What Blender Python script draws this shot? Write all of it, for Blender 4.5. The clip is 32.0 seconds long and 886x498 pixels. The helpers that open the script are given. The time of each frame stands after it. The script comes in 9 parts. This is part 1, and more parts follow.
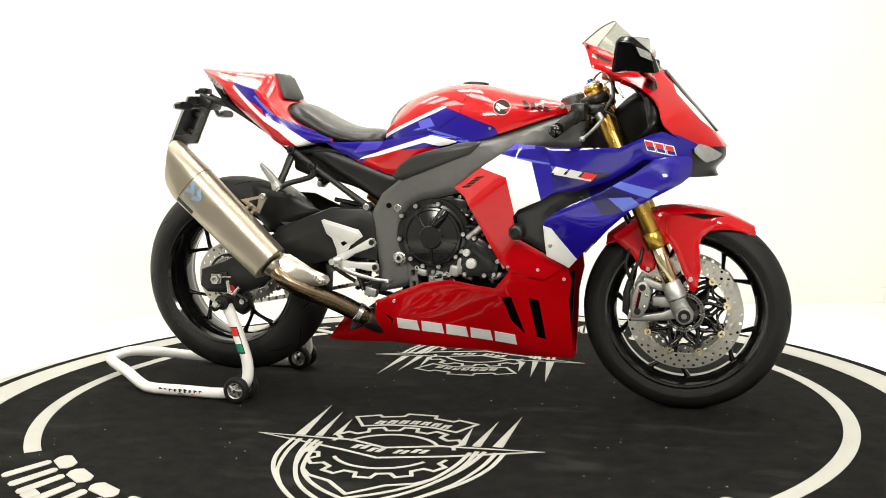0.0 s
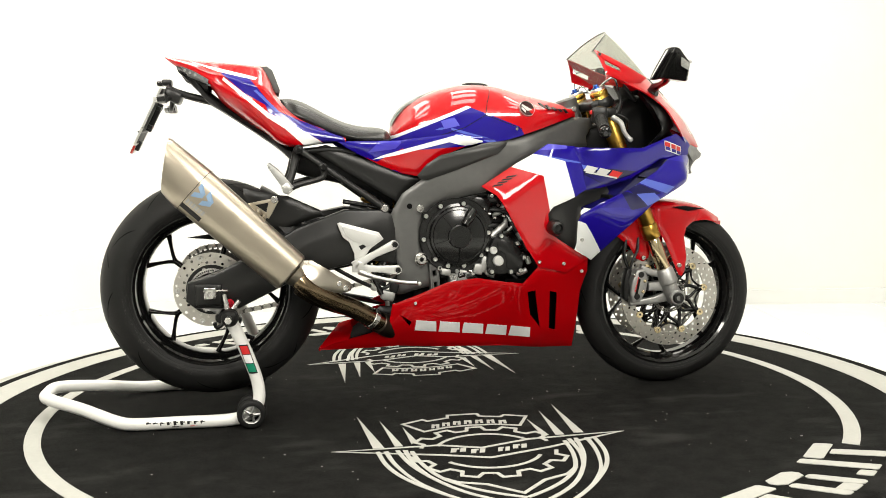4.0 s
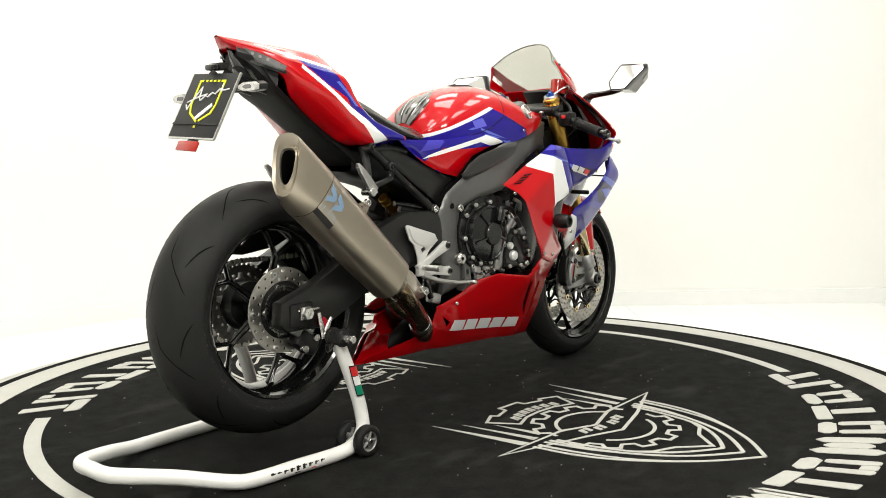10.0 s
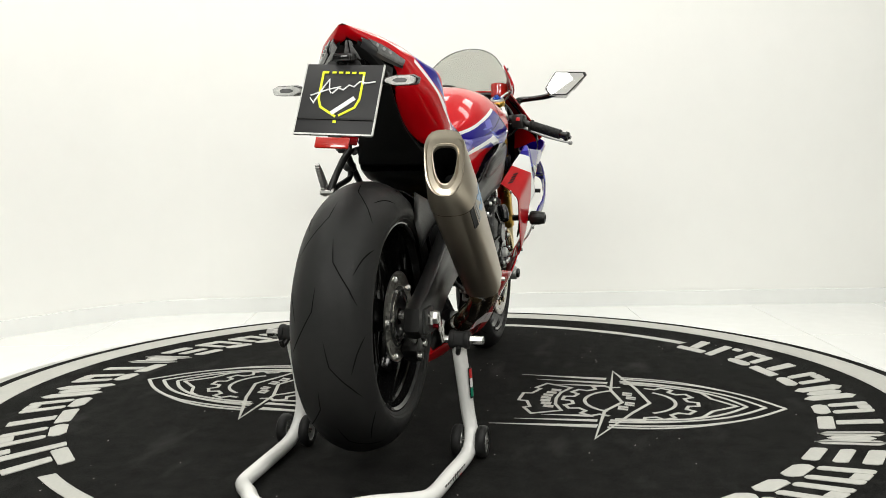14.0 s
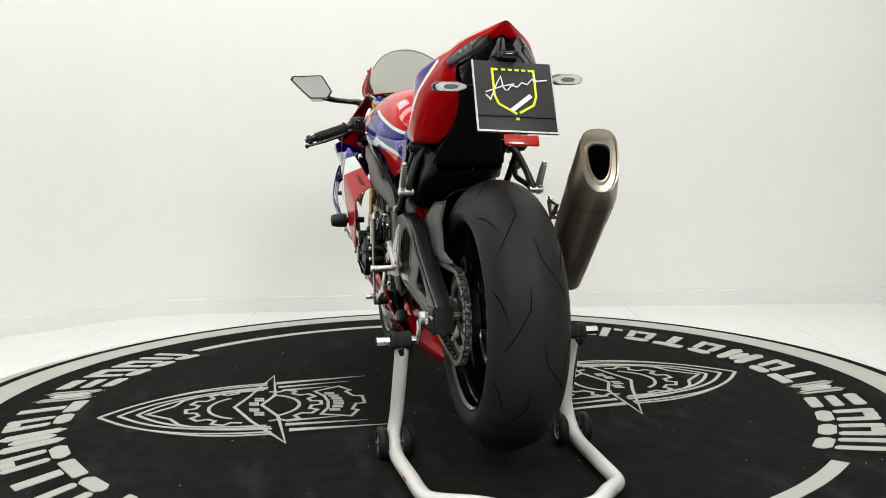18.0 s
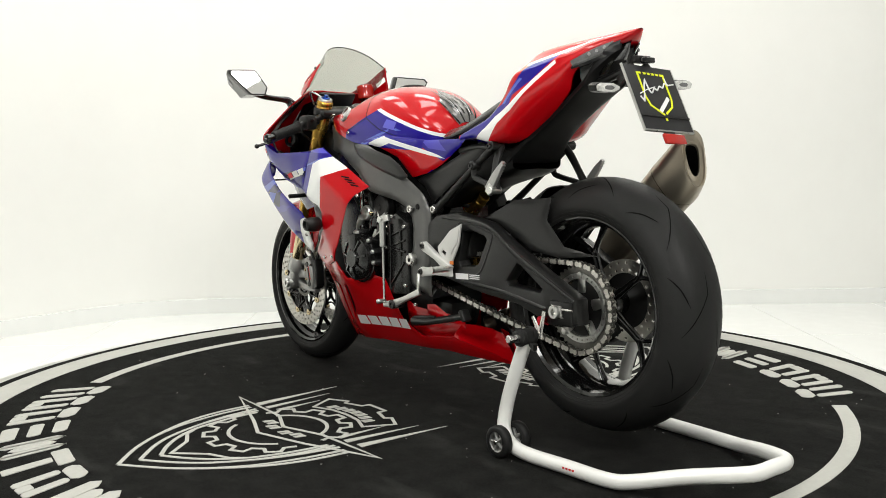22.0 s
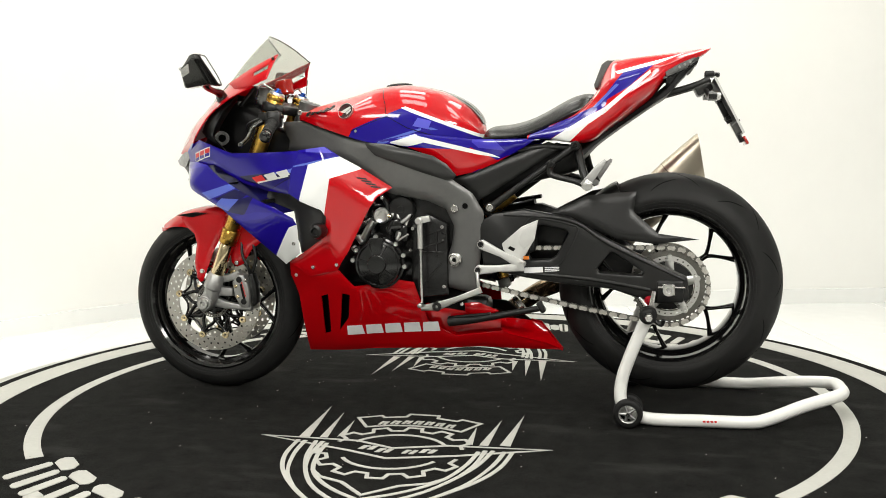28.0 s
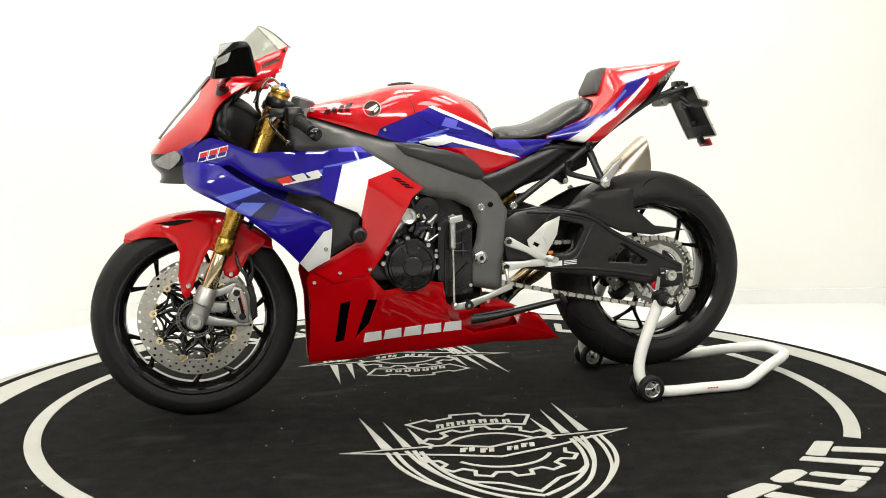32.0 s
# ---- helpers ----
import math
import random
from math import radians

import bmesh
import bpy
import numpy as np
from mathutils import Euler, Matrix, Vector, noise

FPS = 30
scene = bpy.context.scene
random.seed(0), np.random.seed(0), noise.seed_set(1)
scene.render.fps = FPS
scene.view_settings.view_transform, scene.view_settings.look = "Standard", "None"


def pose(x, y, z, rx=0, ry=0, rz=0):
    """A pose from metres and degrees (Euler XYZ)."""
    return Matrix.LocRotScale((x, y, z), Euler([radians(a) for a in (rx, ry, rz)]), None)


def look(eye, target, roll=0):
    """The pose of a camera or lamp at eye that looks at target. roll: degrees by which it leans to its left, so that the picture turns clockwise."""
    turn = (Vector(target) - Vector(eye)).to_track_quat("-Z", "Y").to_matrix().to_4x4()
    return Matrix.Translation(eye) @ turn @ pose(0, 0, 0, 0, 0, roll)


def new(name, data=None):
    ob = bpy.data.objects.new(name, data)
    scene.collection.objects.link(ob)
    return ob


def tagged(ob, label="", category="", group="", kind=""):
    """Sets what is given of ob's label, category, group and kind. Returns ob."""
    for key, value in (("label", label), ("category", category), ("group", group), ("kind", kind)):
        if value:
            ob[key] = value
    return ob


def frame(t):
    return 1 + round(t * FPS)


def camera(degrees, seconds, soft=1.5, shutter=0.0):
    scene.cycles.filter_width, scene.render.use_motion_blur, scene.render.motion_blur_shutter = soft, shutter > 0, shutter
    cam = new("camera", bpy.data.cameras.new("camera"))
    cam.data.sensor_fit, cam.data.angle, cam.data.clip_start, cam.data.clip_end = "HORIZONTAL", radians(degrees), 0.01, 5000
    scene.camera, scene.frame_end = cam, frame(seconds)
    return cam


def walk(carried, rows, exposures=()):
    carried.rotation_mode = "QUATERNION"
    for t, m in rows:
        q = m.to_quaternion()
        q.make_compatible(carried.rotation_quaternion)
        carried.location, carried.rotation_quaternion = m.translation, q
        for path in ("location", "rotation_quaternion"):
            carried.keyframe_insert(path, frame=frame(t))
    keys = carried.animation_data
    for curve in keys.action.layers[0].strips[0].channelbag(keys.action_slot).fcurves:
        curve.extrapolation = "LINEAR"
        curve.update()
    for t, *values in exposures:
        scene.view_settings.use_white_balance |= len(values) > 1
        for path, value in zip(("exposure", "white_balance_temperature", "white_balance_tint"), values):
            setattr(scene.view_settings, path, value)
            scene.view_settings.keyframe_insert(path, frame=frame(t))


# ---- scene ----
import itertools

# ---- camera: it stands still, the turntable turns ----
cam = camera(51.15, 32.0, soft=0.9)
EYE = Vector((0.0, -2.916, 0.764))
AIM = EYE + Vector((0.00314, 0.99481, -0.10174))
walk(cam, [(0.0, look(EYE, AIM, -0.77)), (32.0, look(EYE, AIM, -0.77))],
     exposures=[(0.0, -0.54, 6850, 10), (6.0, -0.56, 6800, 10), (9.0, -0.64, 6700, 10), (13.0, -0.93, 6500, 10), (16.0, -1.14, 6400, 10), (19.0, -1.20, 6350, 10), (23.0, -0.90, 6500, 10), (28.0, -0.80, 6600, 10), (32.0, -0.70, 6700, 10)])

# ---- light: white showroom with ceiling panels ----
world = bpy.data.worlds.new("world")
world.use_nodes = True
world.node_tree.nodes["Background"].inputs[0].default_value = (1.0, 0.98, 0.94, 1)
world.node_tree.nodes["Background"].inputs[1].default_value = 0.3
scene.world = world


def panel_lamp(eye, target, sx, sy, power):
    d = bpy.data.lights.new("area_lamp", "AREA")
    d.shape, d.size, d.size_y, d.energy, d.color = "RECTANGLE", sx, sy, power, (1.0, 0.988, 0.940)
    ob = new("area_lamp", d)
    ob.matrix_basis = look(eye, target)
    return ob


# a grid of square ceiling panels over the turntable and two unseen softboxes added high behind the camera for frontal
# light
for lx in (-1.35, 0.0, 1.35):
    for ly in (-0.75, 0.30, 1.35):
        panel_lamp((lx, ly, 3.17), (lx, ly + 0.0001, 0), 0.64, 0.64, 20 if lx else 19)
for lx, pw in ((-1.5, 110), (1.5, 136)):
    panel_lamp((lx, -3.6, 2.7), (0, 0, 0.5), 1.1, 0.8, pw)


# ---- materials ----
def shader(name, color, rough=0.5, metal=0.0, coat=0.0, spec=0.5, grain=0.0, grain_scale=60.0, bump=0.0, bump_scale=200.0,
           rough_var=0.0, trans=0.0, ior=1.45, sheen=0.0):
    m = bpy.data.materials.new(name)
    m.use_nodes = True
    nt = m.node_tree
    b = nt.nodes["Principled BSDF"]
    b.inputs["Base Color"].default_value = (*color, 1)
    b.inputs["Roughness"].default_value = rough
    b.inputs["Metallic"].default_value = metal
    b.inputs["Coat Weight"].default_value = coat
    b.inputs["Coat Roughness"].default_value = 0.03
    b.inputs["Specular IOR Level"].default_value = spec
    b.inputs["Transmission Weight"].default_value = trans
    b.inputs["IOR"].default_value = ior
    b.inputs["Sheen Weight"].default_value = sheen
    tc = nt.nodes.new("ShaderNodeTexCoord")
    if grain > 0 or rough_var > 0:
        n = nt.nodes.new("ShaderNodeTexNoise")
        n.inputs["Scale"].default_value = grain_scale
        n.inputs["Detail"].default_value = 6.0
        nt.links.new(tc.outputs["Object"], n.inputs["Vector"])
        n2 = nt.nodes.new("ShaderNodeTexNoise")
        n2.inputs["Scale"].default_value = grain_scale * 0.11
        n2.inputs["Detail"].default_value = 3.0
        nt.links.new(tc.outputs["Object"], n2.inputs["Vector"])
        av = nt.nodes.new("ShaderNodeMath")
        av.operation = "MULTIPLY_ADD"
        av.inputs[1].default_value = 0.5
        nt.links.new(n.outputs["Fac"], av.inputs[0])
        half = nt.nodes.new("ShaderNodeMath")
        half.operation = "MULTIPLY"
        half.inputs[1].default_value = 0.5
        nt.links.new(n2.outputs["Fac"], half.inputs[0])
        nt.links.new(half.outputs[0], av.inputs[2])
        if grain > 0:
            mr = nt.nodes.new("ShaderNodeMapRange")
            mr.inputs["From Min"].default_value, mr.inputs["From Max"].default_value = 0.3, 0.7
            mr.inputs["To Min"].default_value, mr.inputs["To Max"].default_value = 1 - grain, 1 + grain
            nt.links.new(av.outputs[0], mr.inputs["Value"])
            mx = nt.nodes.new("ShaderNodeMix")
            mx.data_type, mx.blend_type = "RGBA", "MULTIPLY"
            mx.inputs["Factor"].default_value = 1.0
            mx.inputs["A"].default_value = (*color, 1)
            for s in [s for s in mx.inputs if s.type == "RGBA"][:1]:
                s.default_value = (*color, 1)
            nt.links.new(mr.outputs[0], [s for s in mx.inputs if s.type == "RGBA"][1])
            nt.links.new([s for s in mx.outputs if s.type == "RGBA"][0], b.inputs["Base Color"])
        if rough_var > 0:
            mr = nt.nodes.new("ShaderNodeMapRange")
            mr.inputs["From Min"].default_value, mr.inputs["From Max"].default_value = 0.3, 0.7
            mr.inputs["To Min"].default_value, mr.inputs["To Max"].default_value = max(rough - rough_var, 0.02), rough + rough_var
            nt.links.new(av.outputs[0], mr.inputs["Value"])
            nt.links.new(mr.outputs[0], b.inputs["Roughness"])
    if bump > 0:
        n = nt.nodes.new("ShaderNodeTexNoise")
        n.inputs["Scale"].default_value = bump_scale
        n.inputs["Detail"].default_value = 4.0
        nt.links.new(tc.outputs["Object"], n.inputs["Vector"])
        bp = nt.nodes.new("ShaderNodeBump")
        bp.inputs["Strength"].default_value = bump
        bp.inputs["Distance"].default_value = 0.002
        nt.links.new(n.outputs["Fac"], bp.inputs["Height"])
        nt.links.new(bp.outputs[0], b.inputs["Normal"])
    return m


RED = (0.47, 0.0006, 0.0042)
BLUE = (0.010, 0.0035, 0.23)
SKYB = (0.09, 0.13, 0.52)
NAVY = (0.012, 0.01, 0.13)
WHITE = (0.82, 0.83, 0.82)


def half_plane(nt, src, a, c):
    """1 on the left of the line from a to c in the xz plane."""
    n = Vector((-(c[1] - a[1]), 0, c[0] - a[0])).normalized()
    d = nt.nodes.new("ShaderNodeVectorMath")
    d.operation = "DOT_PRODUCT"
    d.inputs[1].default_value = n
    nt.links.new(src, d.inputs[0])
    g = nt.nodes.new("ShaderNodeMath")
    g.operation = "GREATER_THAN"
    g.inputs[1].default_value = n.x * a[0] + n.z * a[1]
    nt.links.new(d.outputs["Value"], g.inputs[0])
    return g.outputs[0]


def livery(name, base, patches, rough=0.3, metal=0.0, coat_rough=0.045):
    """Clear-coated paint; patches are convex outlines (x, z) in a colour, one over the other."""
    m = shader(name, base, rough, metal, coat=1.0, spec=0.05)
    nt = m.node_tree
    b = nt.nodes["Principled BSDF"]
    b.inputs["Coat Roughness"].default_value = coat_rough
    tc = nt.nodes.new("ShaderNodeTexCoord")
    rgb = nt.nodes.new("ShaderNodeRGB")
    rgb.outputs[0].default_value = (*base, 1)
    out = rgb.outputs[0]
    for poly, color in patches:
        area = sum(p[0] * q[1] - q[0] * p[1] for p, q in zip(poly, poly[1:] + poly[:1]))
        pts = poly if area > 0 else poly[::-1]
        fac = None
        for p, q in zip(pts, pts[1:] + pts[:1]):
            h = half_plane(nt, tc.outputs["Object"], p, q)
            if fac is None:
                fac = h
            else:
                mm = nt.nodes.new("ShaderNodeMath")
                mm.operation = "MINIMUM"
                nt.links.new(fac, mm.inputs[0])
                nt.links.new(h, mm.inputs[1])
                fac = mm.outputs[0]
        mx = nt.nodes.new("ShaderNodeMixRGB")
        mx.inputs[2].default_value = (*color, 1)
        nt.links.new(fac, mx.inputs[0])
        nt.links.new(out, mx.inputs[1])
        out = mx.outputs[0]
    nt.links.new(out, b.inputs["Base Color"])
    return m


wall_paint = shader("wall_paint", (0.84, 0.84, 0.81), 0.6, grain=0.015, grain_scale=8, bump=0.05, bump_scale=300)
unseen_wall_grey = shader("unseen_wall_grey", (0.33, 0.33, 0.32), 0.7, grain=0.03, grain_scale=6)
pad_grey = shader("pad_grey", (0.055, 0.057, 0.055), 0.6, grain=0.1, grain_scale=90, bump=0.3, bump_scale=900)
plate_matt = shader("plate_matt", (0.022, 0.022, 0.023), 0.5, spec=0.35, grain=0.1, grain_scale=60)
badge_dark = shader("badge_dark", (0.03, 0.004, 0.005), 0.12, coat=0.6)
tile_white = shader("tile_white", (0.82, 0.83, 0.81), 0.12, grain=0.02, grain_scale=14, rough_var=0.04)
grout = shader("grout", (0.55, 0.55, 0.52), 0.8)
ceiling_paint = shader("ceiling_paint", (0.82, 0.82, 0.8), 0.8)
carpet = shader("carpet", (0.0105, 0.0105, 0.0098), 0.95, spec=0.06, grain=0.6, grain_scale=160, bump=0.6, bump_scale=900)
print_white = shader("print_white", (0.47, 0.47, 0.435), 0.9, spec=0.15, grain=0.06, grain_scale=90, bump=0.5, bump_scale=900)


def smudged(m, color, scale, lo, hi, strength):
    """Faint pale rubbed patches over a material's own colour."""
    nt = m.node_tree
    b = nt.nodes["Principled BSDF"]
    src = b.inputs["Base Color"].links[0].from_socket
    tc = nt.nodes.new("ShaderNodeTexCoord")
    mp = nt.nodes.new("ShaderNodeMapping")
    mp.inputs["Scale"].default_value = (1.0, 2.6, 1.0)
    mp.inputs["Rotation"].default_value = (0, 0, 0.5)
    n = nt.nodes.new("ShaderNodeTexNoise")
    n.inputs["Scale"].default_value, n.inputs["Detail"].default_value = scale, 5.0
    mr = nt.nodes.new("ShaderNodeMapRange")
    mr.inputs["From Min"].default_value, mr.inputs["From Max"].default_value = lo, hi
    mr.inputs["To Min"].default_value, mr.inputs["To Max"].default_value = 0.0, strength
    mx = nt.nodes.new("ShaderNodeMixRGB")
    mx.inputs[2].default_value = (*color, 1)
    nt.links.new(tc.outputs["Object"], mp.inputs["Vector"])
    nt.links.new(mp.outputs[0], n.inputs["Vector"])
    nt.links.new(n.outputs["Fac"], mr.inputs["Value"])
    nt.links.new(mr.outputs[0], mx.inputs[0])
    nt.links.new(src, mx.inputs[1])
    nt.links.new(mx.outputs[0], b.inputs["Base Color"])


smudged(carpet, (0.05, 0.05, 0.047), 3.2, 0.56, 0.80, 0.55)
lint_mat = shader("lint", (0.34, 0.33, 0.31), 0.9)
deck_edge = shader("deck_edge", (0.5, 0.5, 0.47), 0.35, metal=0.6, grain=0.3, grain_scale=9, rough_var=0.1)
rubber = shader("rubber", (0.0125, 0.0125, 0.0121), 0.55, spec=0.24, grain=0.25, grain_scale=40, rough_var=0.1, bump=0.15, bump_scale=350)
rubber_scuff = shader("rubber_scuff", (0.05, 0.05, 0.048), 0.8, spec=0.15, grain=0.6, grain_scale=120)
sipe_shade = shader("sipe_shade", (0.0045, 0.0045, 0.0045), 0.9, spec=0.05)
black_gloss = shader("black_gloss", (0.004, 0.004, 0.004), 0.12, coat=0.3)
black_matt = shader("black_matt", (0.0072, 0.0072, 0.0069), 0.32, spec=0.45, grain=0.15, grain_scale=80, bump=0.15, bump_scale=700)
arm_black = shader("arm_black", (0.0095, 0.0095, 0.0092), 0.31, spec=0.45, grain=0.08, grain_scale=60, bump=0.12, bump_scale=900)
tail_black = shader("tail_black", (0.0075, 0.0075, 0.0073), 0.42, spec=0.15, grain=0.15, grain_scale=80)
pad_film = shader("pad_film", (0.15, 0.145, 0.14), 0.2, coat=0.5, grain=0.2, grain_scale=60)
black_deep = shader("black_deep", (0.0022, 0.0022, 0.0022), 0.30, spec=0.16)
grey_frame = shader("grey_frame", (0.125, 0.125, 0.122), 0.36, metal=0.5, grain=0.08, grain_scale=60, bump=0.06, bump_scale=900)
grey_plastic = shader("grey_plastic", (0.027, 0.027, 0.0262), 0.31, spec=0.45, grain=0.08, grain_scale=60, bump=0.12, bump_scale=900)
engine_black = shader("engine_black", (0.011, 0.011, 0.0108), 0.25, metal=0.1, grain=0.12, grain_scale=60)
engine_gloss = shader("engine_gloss", (0.0055, 0.0055, 0.0055), 0.2, coat=0.25, grain=0.1, grain_scale=60)
alloy = shader("alloy", (0.62, 0.62, 0.60), 0.32, metal=1.0, grain=0.06, grain_scale=50, rough_var=0.08)
alloy_cast = shader("alloy_cast", (0.42, 0.42, 0.41), 0.42, metal=0.9, grain=0.12, grain_scale=70, bump=0.2, bump_scale=500)
silver_paint = shader("silver_paint", (0.62, 0.62, 0.60), 0.34, metal=0.35, grain=0.03, grain_scale=40)
caliper_grey = shader("caliper_grey", (0.33, 0.33, 0.32), 0.4, metal=0.7, grain=0.1, grain_scale=60)
steel = shader("steel", (0.58, 0.57, 0.55), 0.25, metal=1.0, grain=0.08, grain_scale=40, rough_var=0.06)
disc_steel = shader("disc_steel", (0.54, 0.52, 0.48), 0.33, metal=1.0, grain=0.1, grain_scale=120, rough_var=0.08)
gold = shader("gold", (0.50, 0.30, 0.06), 0.28, metal=1.0, rough_var=0.04)
gold_pale = shader("gold_pale", (0.70, 0.58, 0.36), 0.16, metal=1.0, rough_var=0.04)
titanium = shader("titanium", (0.40, 0.355, 0.285), 0.33, metal=0.95, grain=0.05, grain_scale=18, rough_var=0.06, bump=0.03, bump_scale=500)
shield_metal = shader("shield_metal", (0.50, 0.46, 0.39), 0.3, metal=0.95, grain=0.12, grain_scale=24, rough_var=0.08)
titanium_dark = shader("titanium_dark", (0.075, 0.058, 0.045), 0.35, metal=0.9, grain=0.4, grain_scale=14, rough_var=0.08)
pipe_burnt = shader("pipe_burnt", (0.25, 0.185, 0.115), 0.26, metal=1.0, grain=0.55, grain_scale=16, rough_var=0.08)
chain_mat = shader("chain_metal", (0.62, 0.60, 0.56), 0.28, metal=0.95, grain=0.25, grain_scale=200)
chain_dark = shader("chain_dark", (0.16, 0.155, 0.14), 0.35, metal=0.9, grain=0.25, grain_scale=200)
white_coat = shader("white_coat", (0.80, 0.80, 0.77), 0.3, coat=0.3, grain=0.03, grain_scale=30)
white_print = shader("white_print", (0.8, 0.8, 0.8), 0.35, coat=0.5)
black_print = shader("black_print", (0.008, 0.008, 0.008), 0.5)
red_print = shader("red_print", (0.6, 0.02, 0.02), 0.4)
red_anod = shader("red_anodised", (0.5, 0.015, 0.03), 0.25, metal=0.8)
blue_anod = shader("blue_anodised", (0.04, 0.12, 0.45), 0.25, metal=0.9)
green_print = shader("green_print", (0.0, 0.22, 0.12), 0.4)
red_paint = livery("red_paint", RED, [])
red_deep = livery("red_paint_lower", (0.44, 0.0005, 0.0032), [])
seat_cloth = shader("seat_cloth", (0.009, 0.009, 0.0085), 0.25, spec=0.40, grain=0.1, grain_scale=90, bump=0.07, bump_scale=900)
lens_clear = shader("lens_clear", (0.26, 0.26, 0.255), 0.1, coat=0.6, grain=0.25, grain_scale=70)
lens_guide = shader("lens_guide", (0.12, 0.12, 0.12), 0.08, coat=0.8, grain=0.6, grain_scale=110)
lens_bright = shader("lens_bright", (0.5, 0.5, 0.48), 0.15, coat=0.5, grain=0.5, grain_scale=220)
lens_smoke = shader("lens_smoke", (0.03, 0.03, 0.032), 0.06, coat=1.0)
lens_red = shader("lens_red", (0.36, 0.014, 0.008), 0.15, coat=0.6)
orange_print = shader("orange_print", (0.6, 0.16, 0.02), 0.3)
yellow_print = shader("yellow_print", (0.72, 0.78, 0.02), 0.45)
mirror_glass = shader("mirror_glass", (0.9, 0.9, 0.9), 0.02, metal=1.0)
logo_blue = shader("logo_blue", (0.24, 0.36, 0.52), 0.35, metal=0.5)
sky_paint = livery("sky_paint", SKYB, [])
navy_paint = livery("navy_paint", NAVY, [])


def glass_mat(name, color, alpha):
    m = shader(name, color, 0.04, coat=0.5)
    nt = m.node_tree
    out = nt.nodes["Material Output"]
    tr = nt.nodes.new("ShaderNodeBsdfTransparent")
    tr.inputs[0].default_value = (*color, 1)
    mix = nt.nodes.new("ShaderNodeMixShader")
    mix.inputs[0].default_value = alpha
    nt.links.new(tr.outputs[0], mix.inputs[1])
    nt.links.new(nt.nodes["Principled BSDF"].outputs[0], mix.inputs[2])
    nt.links.new(mix.outputs[0], out.inputs[0])
    return m


screen_glass = glass_mat("screen_glass", (0.80, 0.81, 0.78), 0.10)


# ---- mesh helpers ----
def part(name, bm, material, parent=None, label="", smooth=35.0):
    """Links a bmesh as one mesh object under a thing or a part."""
    if smooth:
        lim = radians(smooth)
        for f in bm.faces:
            f.smooth = True
        for e in bm.edges:
            e.smooth = len(e.link_faces) == 2 and e.calc_face_angle(0.0) < lim
    me = bpy.data.meshes.new(name)
    bm.to_mesh(me)
    bm.free()
    me.materials.append(material)
    ob = new(name, me)
    if parent is not None:
        ob.parent = parent
    if label:
        ob["label"] = label
    return ob


def again(ob, m, parent=None):
    """A further object on the same mesh."""
    o = new(ob.name.split(".")[0], ob.data)
    o.parent = ob.parent if parent is None else parent
    o.matrix_basis = m
    return o


def spline(pts, n):
    """Catmull-Rom points through pts, n steps a span."""
    P = [Vector(p) for p in pts]
    out = []
    for i in range(len(P) - 1):
        a, b, c, d = P[max(i - 1, 0)], P[i], P[i + 1], P[min(i + 2, len(P) - 1)]
        for k in range(n):
            t = k / n
            out.append(0.5 * ((2 * b) + (c - a) * t + (2 * a - 5 * b + 4 * c - d) * t * t + (3 * b - a - 3 * c + d) * t ** 3))
    out.append(P[-1])
    return out


def box(bm, size, m=Matrix(), bevel=0.0, seg=2):
    r = bmesh.ops.create_cube(bm, size=1.0)
    vs = r["verts"]
    bmesh.ops.scale(bm, vec=size, verts=vs)
    if bevel > 0:
        es = list({e for v in vs for e in v.link_edges})
        r = bmesh.ops.bevel(bm, geom=es, offset=bevel, segments=seg, affect="EDGES", profile=0.5)
        vs = list({v for f in r["faces"] for v in f.verts} | {v for v in vs if v.is_valid})
    bmesh.ops.transform(bm, matrix=m, verts=vs)
    return bm


def lathe(bm, prof, seg=32, m=Matrix(), close=False):
    """Turns (radius, height) round z."""
    rings = []
    for r, h in prof:
        rings.append([bm.verts.new(m @ Vector((r * math.cos(2 * math.pi * i / seg), r * math.sin(2 * math.pi * i / seg), h))) for i in range(seg)]
                     if r > 1e-6 else [bm.verts.new(m @ Vector((0, 0, h)))])
    pairs = list(zip(rings, rings[1:])) + ([(rings[-1], rings[0])] if close else [])
    for a, b in pairs:
        for i in range(seg):
            j = (i + 1) % seg
            if len(a) == 1 and len(b) == 1:
                continue
            if len(a) == 1:
                bm.faces.new((a[0], b[j], b[i]))
            elif len(b) == 1:
                bm.faces.new((a[i], a[j], b[0]))
            else:
                bm.faces.new((a[i], a[j], b[j], b[i]))
    bmesh.ops.recalc_face_normals(bm, faces=bm.faces)
    return bm


def rod(bm, a, b, r, r2=None, seg=14, cap=0.15):
    """A bar from a to b with softly broken ends."""
    a, b = Vector(a), Vector(b)
    r2 = r if r2 is None else r2
    d = b - a
    m = Matrix.Translation(a) @ d.to_track_quat("Z", "Y").to_matrix().to_4x4()
    h, c = d.length, min(r, r2) * cap
    return lathe(bm, [(0, 0), (r - c, 0), (r, c), (r2, h - c), (r2 - c, h), (0, h)], seg, m)


